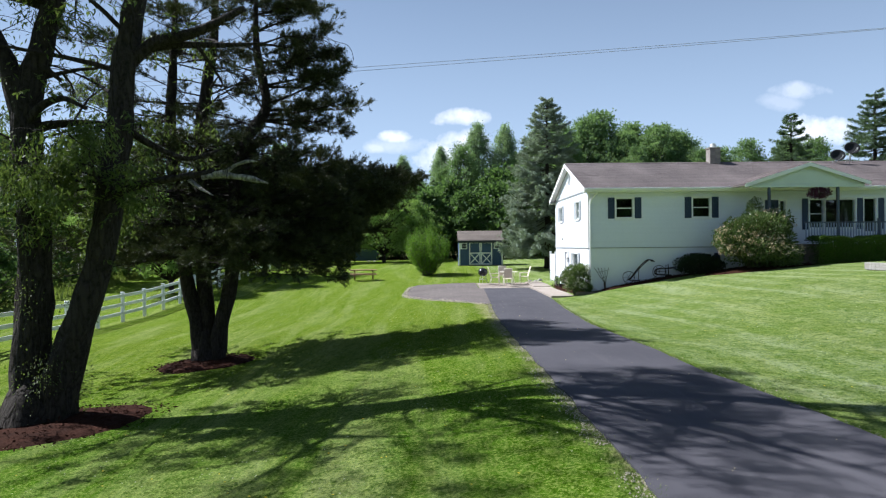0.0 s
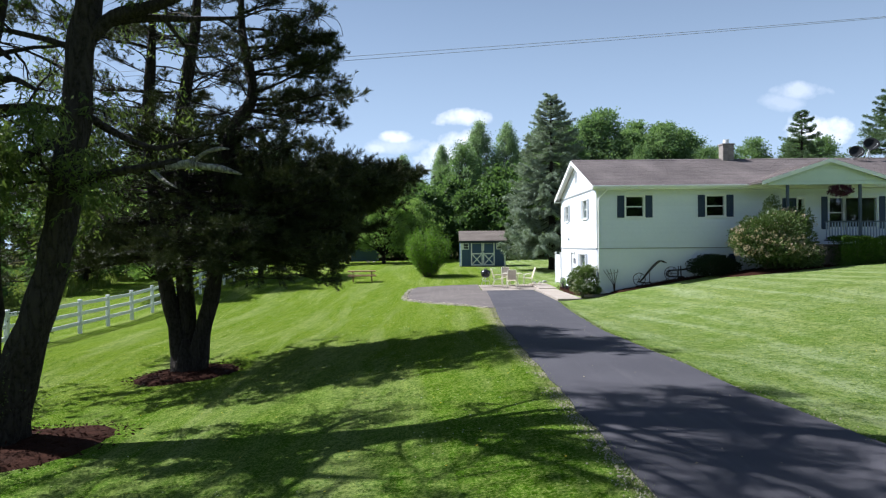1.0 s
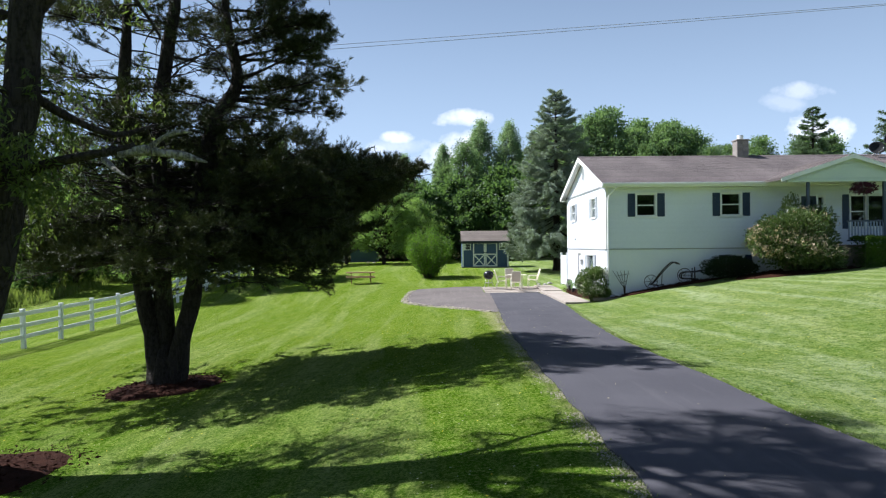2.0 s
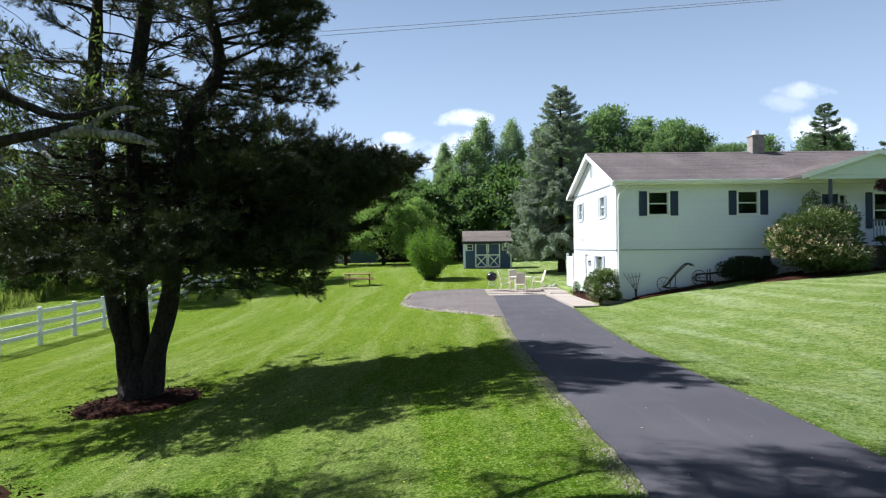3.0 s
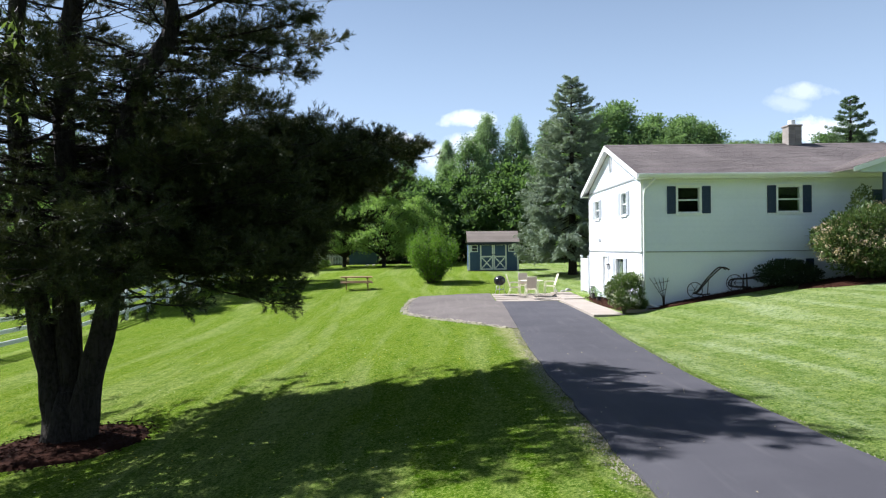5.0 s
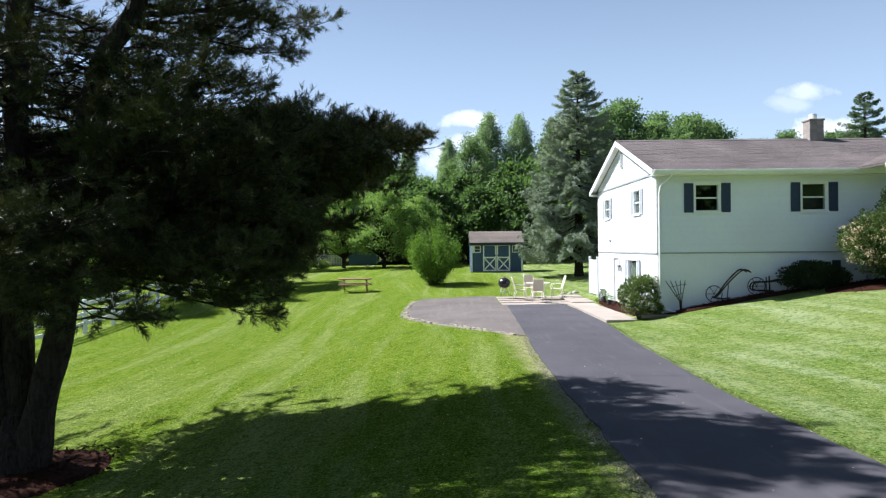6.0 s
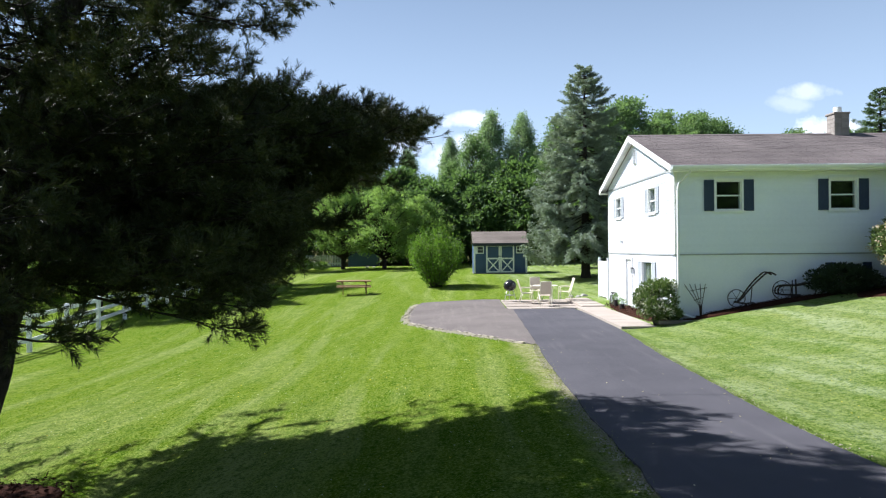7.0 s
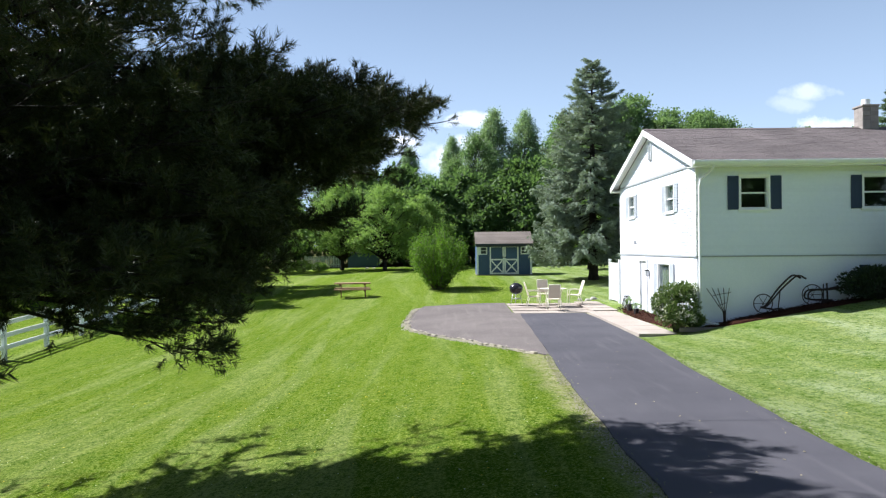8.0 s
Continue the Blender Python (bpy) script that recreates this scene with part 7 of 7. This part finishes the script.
# limbs that show low down
for p, d, L, r, lv in (((-8.5, 12.3, 4.7), (1.0, -0.1, 0.35), 1.9, 0.055, 0.9), ((-8.45, 12.3, 3.2), (1.0, -0.3, 0.6), 1.7, 0.06, 0.9), ((-6.7, 12.15, 6.0), (1.0, 0.1, 0.35), 2.9, 0.10, 0.8),
                       ((-7.0, 12.1, 3.3), (0.1, -1.0, 0.5), 2.2, 0.04, 0.9), ((-8.5, 12.3, 3.0), (-1.0, -0.3, 0.5), 2.6, 0.05, 0.8), ((-6.8, 12.1, 4.6), (-0.4, -0.8, 0.2), 2.2, 0.04, 1.1), ((-8.5, 12.3, 4.0), (-0.6, -0.8, 0.3), 2.4, 0.04, 0.8), ((-6.8, 12.1, 3.9), (-0.7, 0.6, -0.1), 1.8, 0.035, 1.1),
                       ((-8.5, 12.3, 3.9), (0.7, -0.7, 0.2), 1.7, 0.035, 1.2), ((-7.0, 12.1, 3.6), (-0.6, -0.8, 0.3), 1.6, 0.035, 1.3), ((-8.6, 12.3, 4.4), (-0.9, -0.4, 0.3), 2.2, 0.04, 1.2)):
    willow_limb(Vector(p), Vector(d), L, r, 2, lv, -0.05)
bm = bmesh.new()
p, r = smooth_path([(-6.95, 12.1, 3.35), (-6.3, 11.6, 3.55), (-5.5, 11.15, 3.62), (-4.75, 10.9, 3.70)], [0.085, 0.07, 0.06, 0.05], 4)
tube(bm, p, r, 8, 0.3)
part("limb", bm, BARK_OLD, old)
bm = bmesh.new()
for pts, rad in (([(-4.95, 10.95, 3.62), (-4.62, 10.88, 3.66), (-4.40, 10.84, 3.62), (-4.12, 10.8, 3.58), (-3.82, 10.74, 3.49)], [0.040, 0.058, 0.040, 0.048, 0.012]), ([(-4.55, 10.86, 3.68), (-4.35, 10.8, 3.80), (-4.15, 10.75, 3.85), (-3.98, 10.7, 3.84)], [0.036, 0.024, 0.028, 0.008]), ([(-5.2, 11.1, 3.58), (-4.9, 10.7, 3.42), (-4.6, 10.4, 3.28)], [0.04, 0.028, 0.010])):
    p, r = smooth_path(pts, rad, 4)
    tube(bm, p, r, 8, 0.3)
part("dead_limb", bm, DEADWOOD, old, "broken bleached dead limb")
# crooked bare limbs between the trunks
for pts, rad in (([(-8.55, 12.25, 4.75), (-8.2, 12.1, 5.05), (-7.75, 12.0, 5.15), (-7.3, 11.9, 4.95)], [0.085, 0.07, 0.055, 0.03]),
                 ([(-8.35, 12.3, 3.35), (-7.95, 12.25, 3.75), (-7.45, 12.2, 4.1), (-7.0, 12.15, 4.2)], [0.12, 0.10, 0.09, 0.08]),
                 ([(-8.45, 12.35, 5.9), (-8.2, 12.3, 5.75), (-7.95, 12.3, 5.55)], [0.06, 0.055, 0.035]),
                 ([(-6.72, 12.15, 5.7), (-6.2, 12.1, 6.15), (-5.4, 12.05, 6.35), (-4.5, 12.0, 6.75)], [0.12, 0.10, 0.085, 0.06]),
                 ([(-6.80, 12.15, 4.7), (-6.3, 12.4, 4.35), (-5.8, 12.7, 4.15), (-5.3, 13.0, 4.35)], [0.07, 0.06, 0.05, 0.02])):
    bm = bmesh.new()
    p, r = smooth_path(pts, rad, 5)
    tube(bm, p, r, 9, 0.3)
    part("limb", bm, BARK_OLD, old)
# hanging sprays of narrow leaves on thin shoots
SPRAYS = [((-6.85, 11.8, 3.6), 0.55, 20), ((-7.25, 11.75, 3.3), 0.5, 12), ((-6.45, 11.7, 3.2), 0.45, 10), ((-8.0, 11.9, 5.1), 0.45, 9), ((-9.2, 12.2, 4.2), 0.6, 12), ((-9.0, 12.0, 3.0), 0.55, 12),
          ((-7.7, 11.9, 2.7), 0.45, 8), ((-7.5, 12.0, 6.8), 0.6, 10), ((-5.6, 12.0, 6.4), 0.55, 8), ((-7.2, 12.0, 2.4), 0.4, 8), ((-6.5, 12.0, 4.8), 0.4, 6), ((-7.9, 12.1, 4.3), 0.5, 8)]
bm = bmesh.new()
for c, rad, shoots in SPRAYS:
    for k in range(shoots):
        d = Vector((rng.normal(), rng.normal(), rng.normal() * 0.5 + 0.1))
        tw = limb_points(Vector(c) + Vector((rng.normal(), rng.normal(), rng.normal())) * rad * 0.35, d, rad * rng.uniform(0.6, 1.2), 4, -0.16, 0.12)
        tube(bm, tw, [0.007, 0.006, 0.004, 0.003, 0.002], 3)
        for q0, q1 in zip(tw, tw[1:]):
            for _ in range(6):
                wat.append(q0.lerp(q1, rng.uniform(0, 1)))
                wal.append((q1 - q0).normalized() * 0.7 + Vector((rng.normal() * 0.5, rng.normal() * 0.5, rng.normal() * 0.3 - 0.3)))
tagged(part("leafy_spray", bm, BARK_OLD, old), kind="stuff")
at, al = np.array([tuple(v) for v in wat]), unit(np.array([tuple(v) for v in wal]))
ok = ~((at[:, 0] > -5.3) & (at[:, 2] < 7.6))
at, al = at[ok], al[ok]
leaf_mesh("leaves", at, al, rng.uniform(0.07, 0.14, len(at)), 0.26, WILLOW, old, fold=0.1, flat=0.1)
# leafy shoots on the trunk's foot
m = 1100
hub = rng.integers(0, 9, m)
ha, hh = rng.uniform(0, 2 * math.pi, 9), rng.uniform(az0 + 0.3, 1.9, 9)
a = ha[hub] + rng.normal(size=m) * 0.28
h = hh[hub] + rng.normal(size=m) * 0.22
rr = 0.64 - 0.08 * np.clip(h, 0, 2) + np.abs(rng.normal(size=m)) * 0.13
q = np.stack([ax + rr * np.cos(a), ay + rr * np.sin(a), h], -1)
leaf_mesh("foot_foliage", q, unit(np.stack([np.cos(a), np.sin(a), rng.normal(size=m) * 0.6], -1)), rng.uniform(0.04, 0.08, m), 0.4, WILLOW, old)


# ---- weeds of the field, and the mown grass near the drive ----
m = 60000
wx, wy = rng.uniform(-52, -22.8, m), rng.uniform(8, 66, m)
den = np.array([noise.noise(Vector((a * 0.2, b * 0.2, 0))) for a, b in zip(wx, wy)])
keep = den > -0.25
wx, wy, den = wx[keep], wy[keep], den[keep]
wq = np.stack([wx, wy, ground_z(wx, wy) - 0.02], -1)
weeds = leaf_mesh("field_weeds", wq, unit(np.stack([rng.normal(size=len(wx)) * 0.3, rng.normal(size=len(wx)) * 0.3, np.ones(len(wx))], -1)), rng.uniform(0.25, 0.6, len(wx)) * (1 + den), 0.16, WEED, fold=0.1, flat=0.0)
tagged(weeds, "tall pale green weeds and grasses of the unmown field", "weeds", kind="stuff")

m = 460000
gx_ = rng.uniform(-12.5, 11.5, m)
gy_ = 4.5 + 43 * rng.uniform(0, 1, m) ** 2.3 - np.abs(rng.normal(size=m)) * 1.5
dl = np.interp(gy_, [5, 14, 20, 26, 28, 38], [0.62, 0.68, 0.82, 1.08, 1.2, 1.6])
dr = np.interp(gy_, [5, 7, 11, 19, 26, 30, 38], [3.45, 3.45, 3.2, 3.32, 3.8, 4.1, 4.1])
ok = (gx_ < dl - 0.01) | (gx_ > dr + 0.01)
ok &= ~((gy_ > 27.8) & (gx_ > np.interp(gy_, [28, 28.7, 30.3, 32.9, 34], [1.1, 0.55, -0.3, -1.5, -2.0])) & (gx_ < 5.4) & (gx_ > -3))
ok &= ~((gx_ > 4.0) & (gy_ > 30.6))
for cx, cy, rx, ry in ((TREE_B[0] - 0.05, TREE_B[1] - 0.05, 1.25, 1.25), (TREE_A[0] + 0.3, TREE_A[1] - 0.3, 1.95, 1.6), (13.3, 30.0, 2.6, 1.5)):
    ok &= ((gx_ - cx) / rx) ** 2 + ((gy_ - cy) / ry) ** 2 > 0.95
gx_, gy_ = gx_[ok], gy_[ok]
ok = np.array([noise.noise(Vector((a_ * 3.1, b_ * 3.1, 4.0))) for a_, b_ in zip(gx_, gy_)]) > rng.uniform(-0.5, 0.35, len(gx_))
gx_, gy_ = gx_[ok], gy_[ok]
fr = 16000
fy_ = 3 + 35 * rng.uniform(0, 1, fr) ** 1.4
fl = rng.random(fr) < 0.5
fx_ = np.where(fl, np.interp(fy_, [5, 14, 20, 26, 28], [0.62, 0.68, 0.82, 1.08, 1.2]), np.interp(fy_, [5, 7, 11, 19, 26, 30, 38], [3.45, 3.45, 3.2, 3.32, 3.8, 4.1, 4.2]))
fx_ += np.where(fl, -1, 1) * (rng.uniform(-0.06, 0.16, fr) + 0.05 * np.array([noise.noise(Vector((b_ * 2.2, 1.0 * k_, 0))) for b_, k_ in zip(fy_, fl)]))
ok = ~(fl & (fy_ > 28.2)) & ~(~fl & (fy_ > 30.6))
tall = np.concatenate([np.ones(len(gx_)), rng.uniform(0.9, 2.2, ok.sum())])
gx_, gy_ = np.concatenate([gx_, fx_[ok]]), np.concatenate([gy_, fy_[ok]])
m = len(gx_)
base = np.stack([gx_, gy_, ground_z(gx_, gy_) - 0.006], -1)
tip = base + np.stack([rng.normal(size=m) * 0.024 * tall, rng.normal(size=m) * 0.024 * tall, rng.uniform(0.012, 0.034, m) * tall], -1)
sd = unit(np.stack([rng.normal(size=m), rng.normal(size=m), np.zeros(m)], -1)) * rng.uniform(0.004, 0.009, m)[:, None]
V = np.stack([base - sd, base + sd, tip], 1).reshape(-1, 3)
tagged(arrays("lawn_grass", V, np.arange(3 * m).reshape(-1, 3), GRASS), "short mown green grass blades of the lawn", "grass", kind="stuff")

# gravel and clover along the asphalt's edge, leaf litter on it, dandelions in the grass
m = 6500
ey = rng.uniform(3.5, 28, m)
left = rng.random(m) < 0.88
ex = np.where(left, np.interp(ey, [5, 14, 20, 26, 28], [0.62, 0.68, 0.82, 1.08, 1.2]) - np.abs(rng.normal(size=m)) * 0.11 + 0.02, np.interp(ey, [5, 7, 11, 19, 26, 28], [3.45, 3.45, 3.2, 3.32, 3.8, 3.95]) + np.abs(rng.normal(size=m)) * 0.10)
clump = np.array([noise.noise(Vector((b_ * 0.9, 3.0, 0))) for b_ in ey]) > -0.12
ex, ey = ex[clump], ey[clump]
ay_ = rng.uniform(28.2, 41.6, 5200)
ax_ = np.array([apron_left(v) for v in ay_]) + rng.normal(size=5200) * 0.085 - 0.06
keep = np.array([noise.noise(Vector((v * 1.1, 8.0, 0))) for v in ay_]) > rng.uniform(-0.7, 0.4, 5200)
ex, ey = np.concatenate([ex, ax_[keep]]), np.concatenate([ey, ay_[keep]])
m = len(ex)
ez = ground_z(ex, ey) + 0.008
sz_ = np.where(ey > 28.1, rng.uniform(0.012, 0.032, m), rng.uniform(0.004, 0.015, m))[:, None, None]
octa = np.array([(1, 0, 0), (0, 1, 0), (-1, 0, 0), (0, -1, 0), (0, 0, 0.8), (0, 0, -0.8)])[None] * (1 + rng.normal(size=(m, 6, 1)) * 0.2)
V = (octa * sz_ + np.stack([ex, ey, ez], -1)[:, None]).reshape(-1, 3)
Fo = np.array([(0, 1, 4), (1, 2, 4), (2, 3, 4), (3, 0, 4), (1, 0, 5), (2, 1, 5), (3, 2, 5), (0, 3, 5)])
F = (Fo[None] + 6 * np.arange(m)[:, None, None]).reshape(-1, 3)
tagged(arrays("edge_gravel", V, F, GRAVEL), "loose tan gravel strewn along the asphalt edge", "gravel", kind="stuff")
m = 90
lx, ly = rng.uniform(0.9, 3.6, m), 5 + 26 * rng.uniform(0, 1, m)
lq = np.stack([lx, ly, ground_z(lx, ly) + 0.04], -1)
tagged(leaf_mesh("leaf_litter", lq, unit(np.stack([rng.normal(size=m), rng.normal(size=m), rng.normal(size=m) * 0.1], -1)), rng.uniform(0.02, 0.042, m), 0.6, DRY_LEAF, flat=0.95), "few dry leaves lying on the driveway", "leaves", kind="stuff")
m = 500
dx_, dy_ = np.concatenate([rng.uniform(-11, 0.5, m // 2), rng.uniform(4.2, 11, m // 2)]), rng.uniform(4, 26, m)
dq = np.repeat(np.stack([dx_, dy_, ground_z(dx_, dy_) + 0.05], -1), 5, 0)
aa = np.tile(np.arange(5) * 2 * math.pi / 5, m)
tagged(leaf_mesh("dandelion_flowers", dq, unit(np.stack([np.cos(aa), np.sin(aa), np.full(5 * m, 0.35)], -1)), np.full(5 * m, 0.014), 0.9, DANDELION, flat=0.9), "small yellow dandelion flowers in the lawn", "flowers", kind="stuff")

m = 3000
cx_ = np.concatenate([rng.uniform(-12, 0.4, m * 3 // 4), rng.uniform(4.6, 12, m - m * 3 // 4)])
cy_ = 5 + 33 * rng.uniform(0, 1, m) ** 1.3
patch = np.array([noise.noise(Vector((a_ * 0.45, b_ * 0.45, 9.0))) for a_, b_ in zip(cx_, cy_)]) > -0.05
patch &= ~((cx_ > -3) & (cx_ < 5.6) & (cy_ > 27.5)) & ~((cx_ > 4) & (cy_ > 29.5))
patch &= (cx_ < 0.45) | (cx_ > 4.4)
cx_, cy_ = cx_[patch], cy_[patch]
m = len(cx_)
cq = np.repeat(np.stack([cx_, cy_, ground_z(cx_, cy_) + 0.035], -1), 4, 0)
aa = np.tile(np.arange(4) * math.pi / 2, m)
tagged(leaf_mesh("clover_flowers", cq, unit(np.stack([np.cos(aa), np.sin(aa), np.full(4 * m, 0.5)], -1)), np.full(4 * m, 0.013), 0.9, CLOVER, flat=0.6), "tiny white clover flower heads dotted over the lawn", "flowers", kind="stuff")
